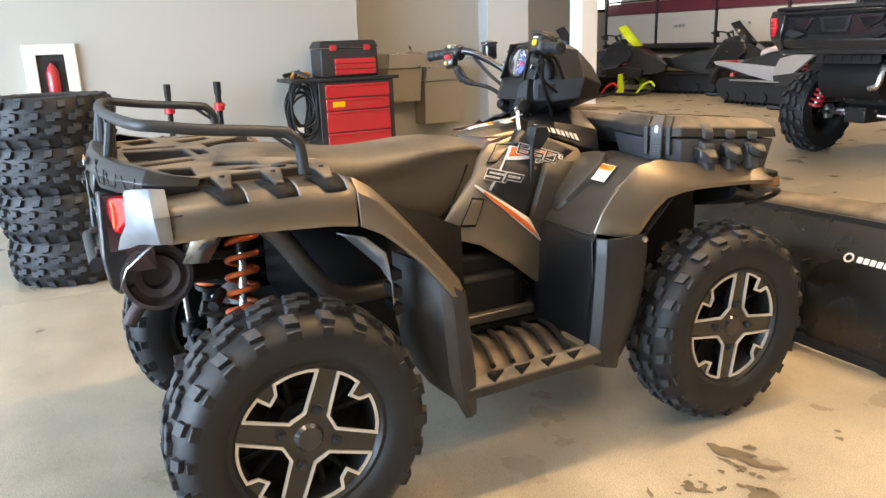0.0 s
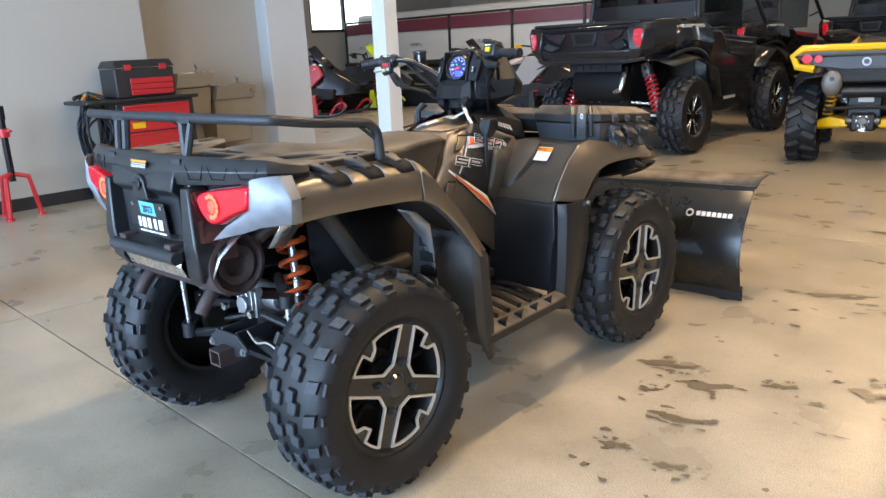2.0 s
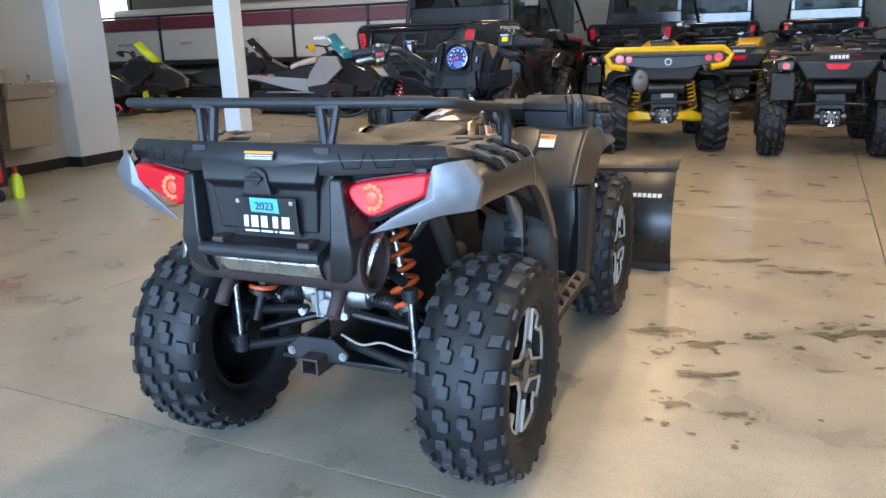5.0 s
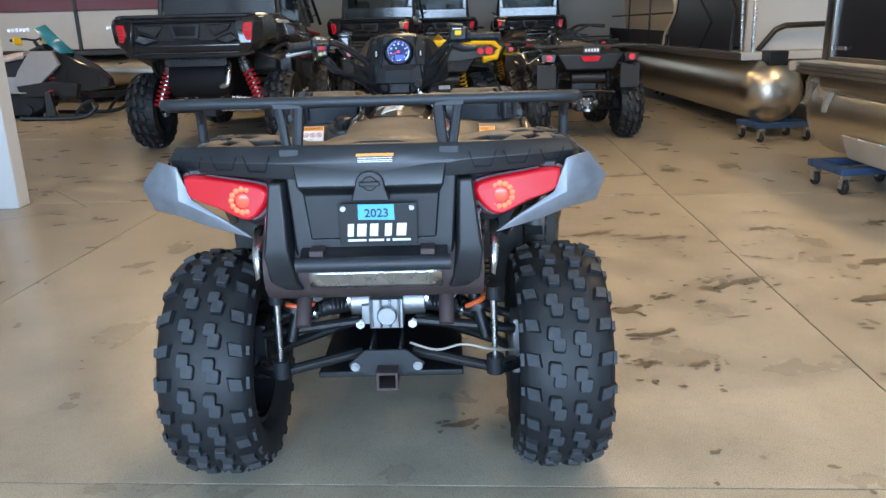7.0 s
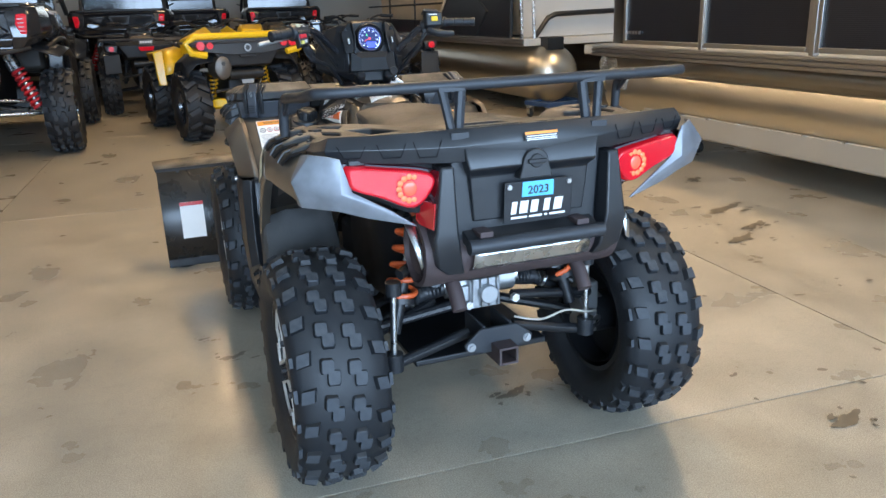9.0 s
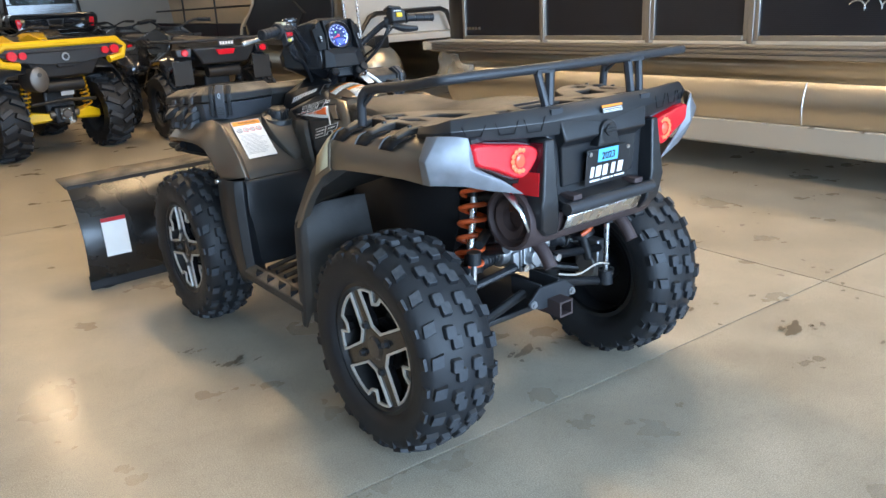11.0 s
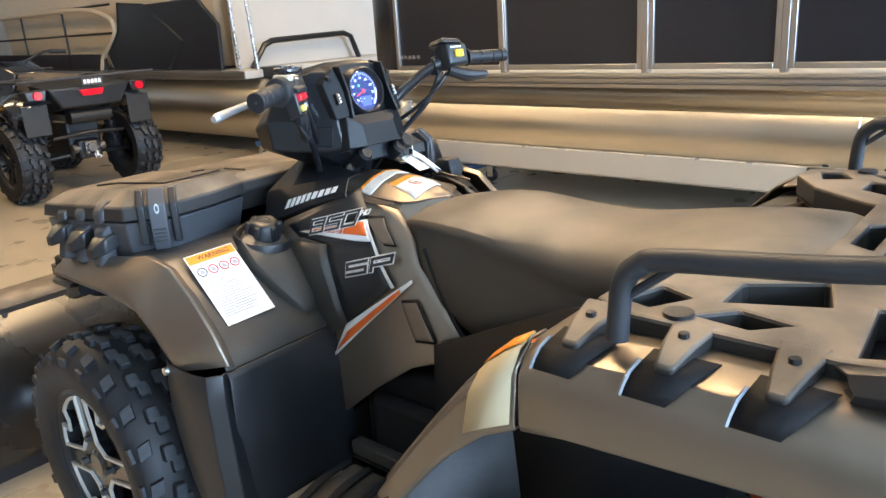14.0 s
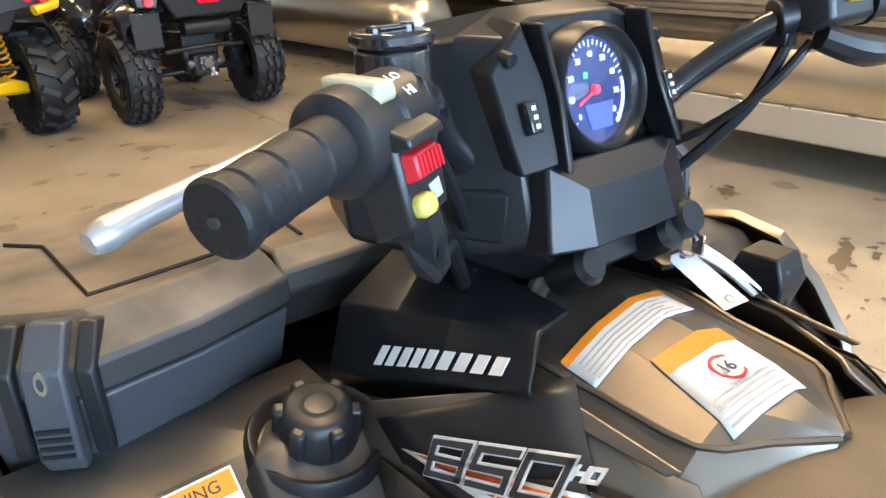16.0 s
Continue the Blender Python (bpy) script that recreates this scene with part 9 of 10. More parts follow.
        part("front_fender", grid([[(s * 0.55, 1.75, 0.85), (s * 0.84, 1.78, 0.80)], [(s * 0.5, 2.1, 1.08), (s * 0.86, 2.1, 1.0)], [(s * 0.45, 2.6, 1.05), (s * 0.84, 2.6, 0.95)], [(s * 0.4, 2.95, 0.85), (s * 0.7, 2.95, 0.8)]]), M["gloss"], v, solid=0.01)
        part("seat", merge(box(s * 0.32 - 0.24, s * 0.32 + 0.24, 0.60, 0.72, 0.75, 1.45), box(s * 0.32 - 0.24, s * 0.32 + 0.24, 0.72, 1.2, 0.72, 0.88)), M["seat"], v, bevel=0.05)
    part("roof", box(-0.62, 0.62, 0.42, 1.75, 1.985, 2.03), M["plastic"], v, bevel=0.02)
    part("rear_panel", merge(box(-0.62, 0.62, 0.38, 0.44, 1.30, 1.56), box(-0.62, -0.54, 0.38, 0.44, 1.56, 1.98), box(0.54, 0.62, 0.38, 0.44, 1.56, 1.98), box(-0.62, 0.62, 0.38, 0.44, 1.90, 1.985)), M["gloss"], v, "black rear cab panel", bevel=0.01)
    part("rear_window", box(-0.54, 0.54, 0.405, 0.412, 1.56, 1.90), M["tint"], v, "tinted rear window", smooth=False).visible_shadow = False
    for s in (-1, 1):
        part("body_side", loft([[(s * 0.60, 0.40, 0.36), (s * 0.74, 0.42, 0.40), (s * 0.76, 0.40, 1.24), (s * 0.62, 0.40, 1.34)], [(s * 0.60, 0.75, 0.34), (s * 0.76, 0.75, 0.36), (s * 0.76, 0.72, 1.24), (s * 0.62, 0.72, 1.30)], [(s * 0.60, 1.8, 0.34), (s * 0.75, 1.8, 0.36), (s * 0.75, 1.8, 0.62), (s * 0.62, 1.8, 0.66)]]), M["gloss"], v, "glossy black lower body side", bevel=0.015)
        part("bed_side", grid([[(s * 0.70, -0.34, 1.36), (s * 0.775, -0.34, 1.25), (s * 0.785, -0.34, 1.13), (s * 0.70, -0.34, 1.08)], [(s * 0.73, 0.0, 1.37), (s * 0.785, 0.0, 1.29), (s * 0.815, 0.0, 1.16), (s * 0.76, 0.0, 1.04)], [(s * 0.72, 0.42, 1.35), (s * 0.785, 0.42, 1.27), (s * 0.815, 0.43, 1.12), (s * 0.77, 0.44, 0.96)]]), M["gloss"], v, "glossy sculpted bed side", solid=0.012, auto=22)
        part("arch_lip", tube([(s * 0.72, -0.42, 1.00), (s * 0.80, -0.20, 1.06), (s * 0.82, 0.08, 1.05), (s * 0.81, 0.34, 0.93), (s * 0.79, 0.46, 0.74)], 0.020, 8, 4), M["plastic"], v, "black wheel arch lip")
        part("sill_mark", merge(*[box(min(s * 0.752, s * 0.766), max(s * 0.752, s * 0.766), 0.86 + 0.045 * k, 0.893 + 0.045 * k, 0.50, 0.53) for k in range(7)]), M["grey_ink"], v, "plain grey bars", smooth=False)
        part("mirror_arm", tube([(s * 0.66, 1.55, 1.42), (s * 0.78, 1.60, 1.48)], 0.012, 6), M["blackmetal"], v)
        part("door_panel", loft([[(s * 0.752, 0.80, 1.16), (s * 0.762, 1.60, 1.10), (s * 0.758, 1.50, 0.92), (s * 0.754, 0.95, 0.98)], [(s * 0.775, 0.83, 1.145), (s * 0.785, 1.56, 1.09), (s * 0.780, 1.48, 0.94), (s * 0.776, 0.96, 0.99)]]), M["gloss"], v, "raised door panel", bevel=0.006, auto=12)
        part("head_rest", loft([[(s * 0.32 - 0.11, 0.62, 1.47), (s * 0.32 + 0.11, 0.62, 1.47), (s * 0.32 + 0.11, 0.70, 1.47), (s * 0.32 - 0.11, 0.70, 1.47)], [(s * 0.32 - 0.13, 0.61, 1.58), (s * 0.32 + 0.13, 0.61, 1.58), (s * 0.32 + 0.13, 0.70, 1.58), (s * 0.32 - 0.13, 0.70, 1.58)], [(s * 0.32 - 0.09, 0.63, 1.68), (s * 0.32 + 0.09, 0.63, 1.68), (s * 0.32 + 0.09, 0.69, 1.68), (s * 0.32 - 0.09, 0.69, 1.68)]]), M["seat"], v, "black head rest", bevel=0.025)
        part("side_window", box(min(s * 0.622, s * 0.628), max(s * 0.622, s * 0.628), 0.46, 1.6, 1.25, 1.95), M["tint"], v, smooth=False).visible_shadow = False
    part("floor_pan", box(-0.66, 0.66, 0.3, 2.6, 0.34, 0.62), M["plastic"], v, bevel=0.03)
    part("hood", loft([[(-0.5, 1.9, 1.12), (0.5, 1.9, 1.12), (0.6, 1.9, 0.62), (-0.6, 1.9, 0.62)], [(-0.4, 2.9, 0.92), (0.4, 2.9, 0.92), (0.45, 2.9, 0.6), (-0.45, 2.9, 0.6)]]), M["gloss"], v, bevel=0.03)
    part("silencer", moved(lathe([(0, -0.30), (0.10, -0.30), (0.155, -0.285), (0.170, -0.26), (0.170, 0.26), (0.155, 0.285), (0.10, 0.30), (0, 0.30)], "x", 28), Matrix.Translation((-0.02, -0.42, 0.745)) @ Matrix.Diagonal((1, 0.8, 1.05, 1))), M["inner"], v, "dull black drum silencer")
    part("drive_housing", loft([[(-0.26, -0.28, 0.95), (0.26, -0.28, 0.95), (0.22, -0.28, 0.50), (-0.22, -0.28, 0.50)], [(-0.34, 0.4, 0.95), (0.34, 0.4, 0.95), (0.30, 0.4, 0.45), (-0.30, 0.4, 0.45)]]), M["inner"], v, bevel=0.02)
    part("vent_grille", merge(box(-0.30, 0.30, -0.60, -0.58, 0.88, 0.97), *[box(-0.27 + 0.09 * k, -0.22 + 0.09 * k, -0.608, -0.598, 0.895, 0.955) for k in range(7)]), M["blackmetal"], v)
    part("tail_pipe", tube([(0.24, -0.38, 0.90), (0.30, -0.50, 0.90), (0.31, -0.56, 0.80), (0.29, -0.58, 0.70), (0.22, -0.57, 0.68)], 0.026, 10, 4), M["steel"], v)
    part("gear_case", merge(box(-0.10, 0.10, -0.42, -0.1, 0.36, 0.50), *[rod((x, -0.44, 0.47), (x, -0.40, 0.47), 0.014) for x in (-0.2, -0.08, 0.08, 0.2)]), M["blackmetal"], v, bevel=0.01)
    return v


side_by_side((-2.28, 6.35, 0), -1, None, "glossy black side-by-side with red rear springs")
side_by_side((-1.0, 12.0, 0), -3, M["gloss"], "black side-by-side with open cab in a back row")
side_by_side((0.1, 14.6, 0), 4, M["gloss"], "black side-by-side at the end of the rows")
side_by_side((2.0, 14.8, 0), -4, M["gloss"], "black side-by-side at the end of the rows")
side_by_side((-2.9, 10.6, 0), -3, M["red"], "black side-by-side with red doors in a back row")


# ---- snowmobiles ----
def snowmobile(at, rz, cowl, ski, label, shield, accent):
    v = thing("snowmobile", label, "snowmobile", "snowmobiles", at, rz)
    pale = M["pearl"] if cowl is M["pearl"] else M["blackmetal"]
    tr = [(-1.42, 0.30), (-1.36, 0.12), (-1.20, 0.05), (0.05, 0.04), (0.30, 0.16), (0.36, 0.32), (0.20, 0.42), (-1.20, 0.44), (-1.38, 0.40)]
    tk = part("track", prism(tr, "x", -0.19, 0.19), M["rubber"], v, "black ribbed rubber track", bevel=0.02)
    for k in range(11):
        part("track_lug", box(-0.18, 0.18, -1.2 + 0.12 * k, -1.17 + 0.12 * k, 0.002, 0.05), M["rubber"], tk)
    part("tunnel", loft([[(-0.20, -1.40, 0.66), (0.20, -1.40, 0.66), (0.20, -1.40, 0.60), (-0.20, -1.40, 0.60)], [(-0.22, -0.3, 0.62), (0.22, -0.3, 0.62), (0.22, -0.3, 0.42), (-0.22, -0.3, 0.42)], [(-0.22, 0.4, 0.60), (0.22, 0.4, 0.60), (0.22, 0.4, 0.34), (-0.22, 0.4, 0.34)]]), M["blackmetal"], v, bevel=0.012)
    part("snow_flap", grid([[(x, -1.40, 0.62), (x, -1.50, 0.50), (x, -1.54, 0.30)] for x in (-0.19, 0.0, 0.19)]), M["plastic"], v, solid=0.012)
    part("tail_lamp", loft([[(-0.12, -1.46, 0.70), (0.12, -1.46, 0.70), (0.12, -1.44, 0.65), (-0.12, -1.44, 0.65)], [(-0.10, -1.22, 0.70), (0.10, -1.22, 0.70), (0.10, -1.22, 0.64), (-0.10, -1.22, 0.64)]]), M["red"], v, "red tail lamp", bevel=0.008)
    part("seat", loft([[(-0.08, -0.95, 0.70), (0.08, -0.95, 0.70), (0.13, -0.95, 0.63), (-0.13, -0.95, 0.63)], [(-0.12, -0.5, 0.80), (0.12, -0.5, 0.80), (0.17, -0.5, 0.60), (-0.17, -0.5, 0.60)], [(-0.13, -0.15, 0.86), (0.13, -0.15, 0.86), (0.18, -0.15, 0.60), (-0.18, -0.15, 0.60)], [(-0.11, 0.15, 0.90), (0.11, 0.15, 0.90), (0.17, 0.15, 0.62), (-0.17, 0.15, 0.62)]]), M["rubber"], v, "black snowmobile seat", bevel=0.03)
    part("cowling", loft([[(-0.12, 0.05, 0.92), (0.12, 0.05, 0.92), (0.26, 0.05, 0.52), (-0.26, 0.05, 0.52)], [(-0.17, 0.35, 1.04), (0.17, 0.35, 1.04), (0.36, 0.35, 0.46), (-0.36, 0.35, 0.46)], [(-0.19, 0.72, 0.96), (0.19, 0.72, 0.96), (0.38, 0.72, 0.40), (-0.38, 0.72, 0.40)], [(-0.14, 1.10, 0.76), (0.14, 1.10, 0.76), (0.26, 1.10, 0.40), (-0.26, 1.10, 0.40)], [(-0.06, 1.34, 0.58), (0.06, 1.34, 0.58), (0.10, 1.34, 0.44), (-0.10, 1.34, 0.44)]]), M["gloss"], v, "angular black cowling", bevel=0.02, auto=15)
    for s in (-1, 1):
        sp = part("side_panel", loft([[(s * 0.33, -0.05, 0.50), (s * 0.29, 0.04, 0.72), (s * 0.24, 0.24, 1.00), (s * 0.26, 0.60, 1.00), (s * 0.35, 0.74, 0.80), (s * 0.42, 0.40, 0.50)], [(s * 0.26, -0.05, 0.50), (s * 0.22, 0.04, 0.72), (s * 0.17, 0.24, 0.98), (s * 0.19, 0.60, 0.98), (s * 0.28, 0.74, 0.80), (s * 0.35, 0.40, 0.50)]]), cowl, v, "painted angular side panel", bevel=0.008, auto=12)
        for k in range(4):
            part("panel_bar", loft([[(s * (0.282 + 0.004 * k), 0.36 + 0.055 * k, 0.845 - 0.010 * k), (s * (0.286 + 0.004 * k), 0.40 + 0.055 * k, 0.838 - 0.010 * k), (s * (0.302 + 0.004 * k), 0.39 + 0.055 * k, 0.805 - 0.010 * k), (s * (0.298 + 0.004 * k), 0.35 + 0.055 * k, 0.812 - 0.010 * k)], [(s * 0.25, 0.36 + 0.055 * k, 0.845 - 0.010 * k), (s * 0.25, 0.40 + 0.055 * k, 0.838 - 0.010 * k), (s * 0.26, 0.39 + 0.055 * k, 0.805 - 0.010 * k), (s * 0.26, 0.35 + 0.055 * k, 0.812 - 0.010 * k)]]), M["red"] if cowl is M["pearl"] else M["white"], sp, "plain bar", smooth=False)
        part("tunnel_side", prism([(-1.44, 0.69), (-1.30, 0.70), (-0.5, 0.655), (0.02, 0.62), (0.10, 0.42), (-0.02, 0.39), (-0.55, 0.47), (-1.15, 0.60), (-1.40, 0.64)], "x", min(s * 0.222, s * 0.236), max(s * 0.222, s * 0.236)), pale, v, "flat tunnel side plate", bevel=0.004)
        part("lower_panel", loft([[(s * 0.40, 0.05, 0.50), (s * 0.43, 0.55, 0.56), (s * 0.38, 1.00, 0.52), (s * 0.36, 0.95, 0.34), (s * 0.40, 0.10, 0.34)], [(s * 0.30, 0.05, 0.50), (s * 0.30, 0.55, 0.56), (s * 0.28, 1.00, 0.52), (s * 0.28, 0.95, 0.34), (s * 0.30, 0.10, 0.34)]]), M["plastic"], v, bevel=0.01)
        part("slide_rail", tube([(s * 0.13, -1.25, 0.13), (s * 0.13, -0.2, 0.10), (s * 0.13, 0.15, 0.18)], 0.022, 6), M["red"], v, "red slide rail")
        for y in (-1.15, -0.75, -0.3, 0.05):
            part("idler_wheel", moved(lathe([(0.02, -0.012), (0.07, -0.012), (0.075, 0.0), (0.07, 0.012), (0.02, 0.012)], "x", 16), Matrix.Translation((s * 0.205, y, 0.13))), M["blackmetal"], v)
        part("hand_guard", loft([[(s * 0.26, 0.14, 1.20), (s * 0.38, 0.10, 1.20), (s * 0.38, 0.11, 1.10), (s * 0.28, 0.16, 1.08)], [(s * 0.26, 0.17, 1.20), (s * 0.38, 0.13, 1.20), (s * 0.38, 0.14, 1.10), (s * 0.28, 0.19, 1.08)]]), accent, v, "coloured hand guard", bevel=0.006)
        part("ski", tube([(s * 0.50, 0.10, 0.035), (s * 0.50, 0.9, 0.03), (s * 0.50, 1.20, 0.09), (s * 0.50, 1.32, 0.20)], 0.030, 6, 3), M["plastic"], v)
        part("ski_loop", tube([(s * 0.50, 0.95, 0.05), (s * 0.50, 1.10, 0.22), (s * 0.50, 1.25, 0.28), (s * 0.50, 1.33, 0.19)], 0.024, 8, 3), ski, v, "bright coloured ski loop")
        part("spindle", merge(loft([[(s * 0.52, 0.52, 0.06), (s * 0.52, 0.68, 0.06), (s * 0.48, 0.68, 0.06), (s * 0.48, 0.52, 0.06)], [(s * 0.50, 0.54, 0.42), (s * 0.50, 0.62, 0.42), (s * 0.45, 0.62, 0.42), (s * 0.45, 0.54, 0.42)]]), rod((s * 0.47, 0.58, 0.30), (s * 0.20, 0.62, 0.40), 0.016), rod((s * 0.47, 0.58, 0.20), (s * 0.20, 0.60, 0.30), 0.016)), ski, v, "coloured ski spindle", bevel=0.006)
        part("spring", coil((s * 0.44, 0.58, 0.30), (s * 0.26, 0.58, 0.66), 0.040, 0.010, 6), M["red"], v, "red ski spring")
        part("running_board", box(min(s * 0.20, s * 0.42), max(s * 0.20, s * 0.42), -0.85, 0.2, 0.395, 0.415), M["alu"] if cowl is M["pearl"] else M["blackmetal"], v, "flat running board", bevel=0.006)
    part("windshield", grid([[(-0.20, 0.70, 0.96), (0, 0.82, 0.96), (0.20, 0.70, 0.96)], [(-0.21, 0.52, 1.12), (0, 0.62, 1.16), (0.21, 0.52, 1.12)], [(-0.17, 0.34, 1.32), (0, 0.42, 1.38), (0.17, 0.34, 1.32)]]), shield, v, "tinted windshield", solid=0.008)
    part("dash", loft([[(-0.14, 0.18, 1.02), (0.14, 0.18, 1.02), (0.16, 0.22, 0.88), (-0.16, 0.22, 0.88)], [(-0.10, 0.40, 1.10), (0.10, 0.40, 1.10), (0.16, 0.45, 0.95), (-0.16, 0.45, 0.95)]]), M["plastic"], v, bevel=0.01)
    hb = part("handlebar", tube([(-0.37, 0.08, 1.16), (-0.22, 0.16, 1.18), (-0.06, 0.20, 1.16), (0.06, 0.20, 1.16), (0.22, 0.16, 1.18), (0.37, 0.08, 1.16)], 0.015, 8, 3), M["blackmetal"], v)
    part("stem", rod((0, 0.20, 1.15), (0, 0.34, 0.9), 0.028), M["blackmetal"], hb)
    for s in (-1, 1):
        part("grip", rod((s * 0.25, 0.148, 1.178), (s * 0.38, 0.075, 1.158), 0.021), M["rubber"], hb)
    if cowl is M["red"]:
        for s in (-1, 1):
            part("white_flash", loft([[(s * 0.18, 0.10, 0.90), (s * 0.27, 0.12, 0.74), (s * 0.24, 0.14, 0.73), (s * 0.15, 0.12, 0.89)], [(s * 0.215, 0.50, 1.035), (s * 0.285, 0.55, 0.93), (s * 0.26, 0.57, 0.92), (s * 0.19, 0.52, 1.025)]]), M["white"], v, "white flash on the cowling")
    if cowl is M["pearl"]:
        rr = random.Random(5)
        part("cover_wrap", loft([[((0.15 + rr.uniform(-0.02, 0.02)) * math.cos(a), y + rr.uniform(-0.02, 0.02), z + (0.06 + rr.uniform(-0.015, 0.02)) * math.sin(a)) for a in np.linspace(0, 2 * math.pi, 12, endpoint=False)] for y, z in ((-0.48, 0.82), (-0.30, 0.88), (-0.12, 0.90), (0.06, 0.94))]), mat("pink_white_film", (0.62, 0.50, 0.47), 0.35, 0, 0.35, 9, 0.4, 20), v, "crumpled pink and white plastic wrap on the seat")
    return v


M["teal"] = mat("teal_shield", (0.03, 0.22, 0.30), 0.2, 0, 0.1, 6, 0, 50, coat=0.3)
M["smoke"] = mat("smoke_shield", (0.02, 0.02, 0.025), 0.15, 0, 0.1, 6, 0, 50, coat=0.3)
snowmobile((-6.22, 9.95, 0), -95, M["pearl"], M["blackmetal"], "pale grey and black snowmobile with teal windshield", M["teal"], M["yellow"])
snowmobile((-10.85, 10.1, 0), -68, M["gloss"], M["lime"], "black snowmobile with lime ski loops", M["lime"], M["blackmetal"])
snowmobile((-10.8, 8.55, 0), -72, M["red"], M["red"], "red and white snowmobile with dark windshield", M["smoke"], M["blackmetal"])
snowmobile((-9.0, 11.3, 0), -75, M["gloss"], M["red"], "black snowmobile behind the others", M["smoke"], M["blackmetal"])

# ---- pale boat along the back of the side bay ----
wb = thing("pontoon_boat", "white and wine-red pontoon boat on a trailer", "boat", "pontoon boats", (0, 0, 0))
WY = 12.2
part("pontoon", moved(lathe([(0, -13.6), (0.3, -13.6), (0.3, -5.0), (0.2, -4.7), (0, -4.6)], "x", 28), Matrix.Translation((0, WY + 0.3, 0.55))), M["tubemetal"], wb)
part("deck", box(-13.6, -4.6, WY, WY + 2.4, 0.86, 0.95), M["plastic"], wb, bevel=0.01)
for k in range(5):
    x0 = -13.5 + 1.78 * k
    p = part("fence_panel", box(x0 + 0.03, x0 + 1.75, WY + 0.03, WY + 0.05, 0.97, 1.62), M["deckwhite"], wb, "white fence panel", smooth=False)
    part("colour_band", box(x0 + 0.03, x0 + 1.75, WY + 0.02, WY + 0.05, 1.64, 1.90), M["winefence"], p, "wine-red band", smooth=False)
    part("fence_post", box(x0 - 0.03, x0 + 0.03, WY, WY + 0.06, 0.95, 1.93), M["blackmetal"], wb, bevel=0.006)
    part("panel_mark", merge(*[box(x0 + 0.5 + 0.07 * m, x0 + 0.55 + 0.07 * m, WY + 0.014, WY + 0.022, 1.30, 1.36) for m in range(6)]), M["steel"], p)
part("top_rail", tube([(-13.6, WY + 0.03, 1.94), (-4.7, WY + 0.03, 1.94)], 0.022, 8), M["blackmetal"], wb)
part("seat_back", box(-13.3, -5.0, WY + 0.25, WY + 0.6, 1.3, 2.12), M["deckwhite"], wb, "pale boat seat backs", bevel=0.08)
part("trailer", merge(box(-13.4, -4.8, WY + 0.1, WY + 0.2, 0.10, 0.22), *[box(x - 0.05, x + 0.05, WY + 0.1, WY + 2.2, 0.0, 0.26) for x in (-12.5, -9.5, -6.5)]), M["blackmetal"], wb)

# ---- by the west wall ----
cab = thing("extinguisher_cabinet", "cream recessed wall cabinet with a fire extinguisher inside", "cabinet", "", (WX + 0.003, -0.35, 0.72))
M["cream"] = mat("cream_enamel", (0.74, 0.71, 0.62), 0.4, 0, 0.05, 5, 0.03)
fr = moved(holed([(-0.20, 0.0), (0.20, 0.0), (0.20, 0.55), (-0.20, 0.55)], [[(-0.105, 0.09), (0.105, 0.09), (0.105, 0.465), (-0.105, 0.465)]], 0.0, 0.045), Matrix.Rotation(math.pi / 2, 4, "Z") @ Matrix.Rotation(math.pi / 2, 4, "X"))
part("frame", fr, M["cream"], cab, smooth=False, bevel=0.008)
part("back", box(0.0, 0.006, -0.105, 0.105, 0.09, 0.465), M["skirt"], cab)
part("extinguisher", merge(moved(lathe([(0, 0.0), (0.045, 0.0), (0.048, 0.02), (0.048, 0.22), (0.03, 0.27), (0.015, 0.285), (0.015, 0.31), (0, 0.31)], "z", 20), Matrix.Translation((0.06 - 0.02, 0, 0.10)))), M["red"], cab, "red fire extinguisher")
part("valve", merge(box(0.025, 0.055, -0.03, 0.05, 0.40, 0.42)), M["blackmetal"], cab)


def jack(y):
    j = thing("jack_stand", "red steel tripod stand with black ratchet post", "stand", "red jack stands", (-4.86, y, 0), 20 * y)
    for a in np.radians((-60, 60, 180)):
        part("leg", merge(tube([(0.02 * math.cos(a), 0.02 * math.sin(a), 0.36), (0.12 * math.cos(a), 0.12 * math.sin(a), 0.33), (0.17 * math.cos(a), 0.17 * math.sin(a), 0.02)], 0.020, 6), rod((0.17 * math.cos(a), 0.17 * math.sin(a), 0.0), (0.17 * math.cos(a), 0.17 * math.sin(a), 0.02), 0.035)), M["red"], j)
    part("post", merge(box(-0.020, 0.020, -0.020, 0.020, 0.30, 0.90), box(-0.03, 0.03, -0.022, 0.022, 0.80, 0.91)), M["blackmetal"], j, "black post", bevel=0.004)
    part("collar", merge(rod((0, 0, 0.66), (0, 0, 0.73), 0.045), box(-0.015, 0.09, -0.015, 0.015, 0.70, 0.72)), M["red"], j, "red collar", bevel=0.004)


jack(0.50)
jack(0.92)

# stack of loose tyres
for k in range(4):
    ty = thing("tyre", "black knobbly off-road tyre in a stack", "tyre", "stacked tyres", (-2.50 + 0.012 * (k % 2), -0.40 - 0.01 * k, 0.0), 37 * k)
    ty.location.z = 0.245 * k
    lie = Matrix.Translation((0, 0, 0.123)) @ Matrix.Rotation(math.pi / 2, 4, "Y")
    body, blocks = tyre_mesh(0.335, 0.25, 0.185, 20, 0.020)
    part("carcass", moved(body, lie), M["rubber"], ty, auto=40)
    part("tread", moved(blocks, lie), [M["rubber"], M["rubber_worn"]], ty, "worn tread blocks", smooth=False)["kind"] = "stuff"

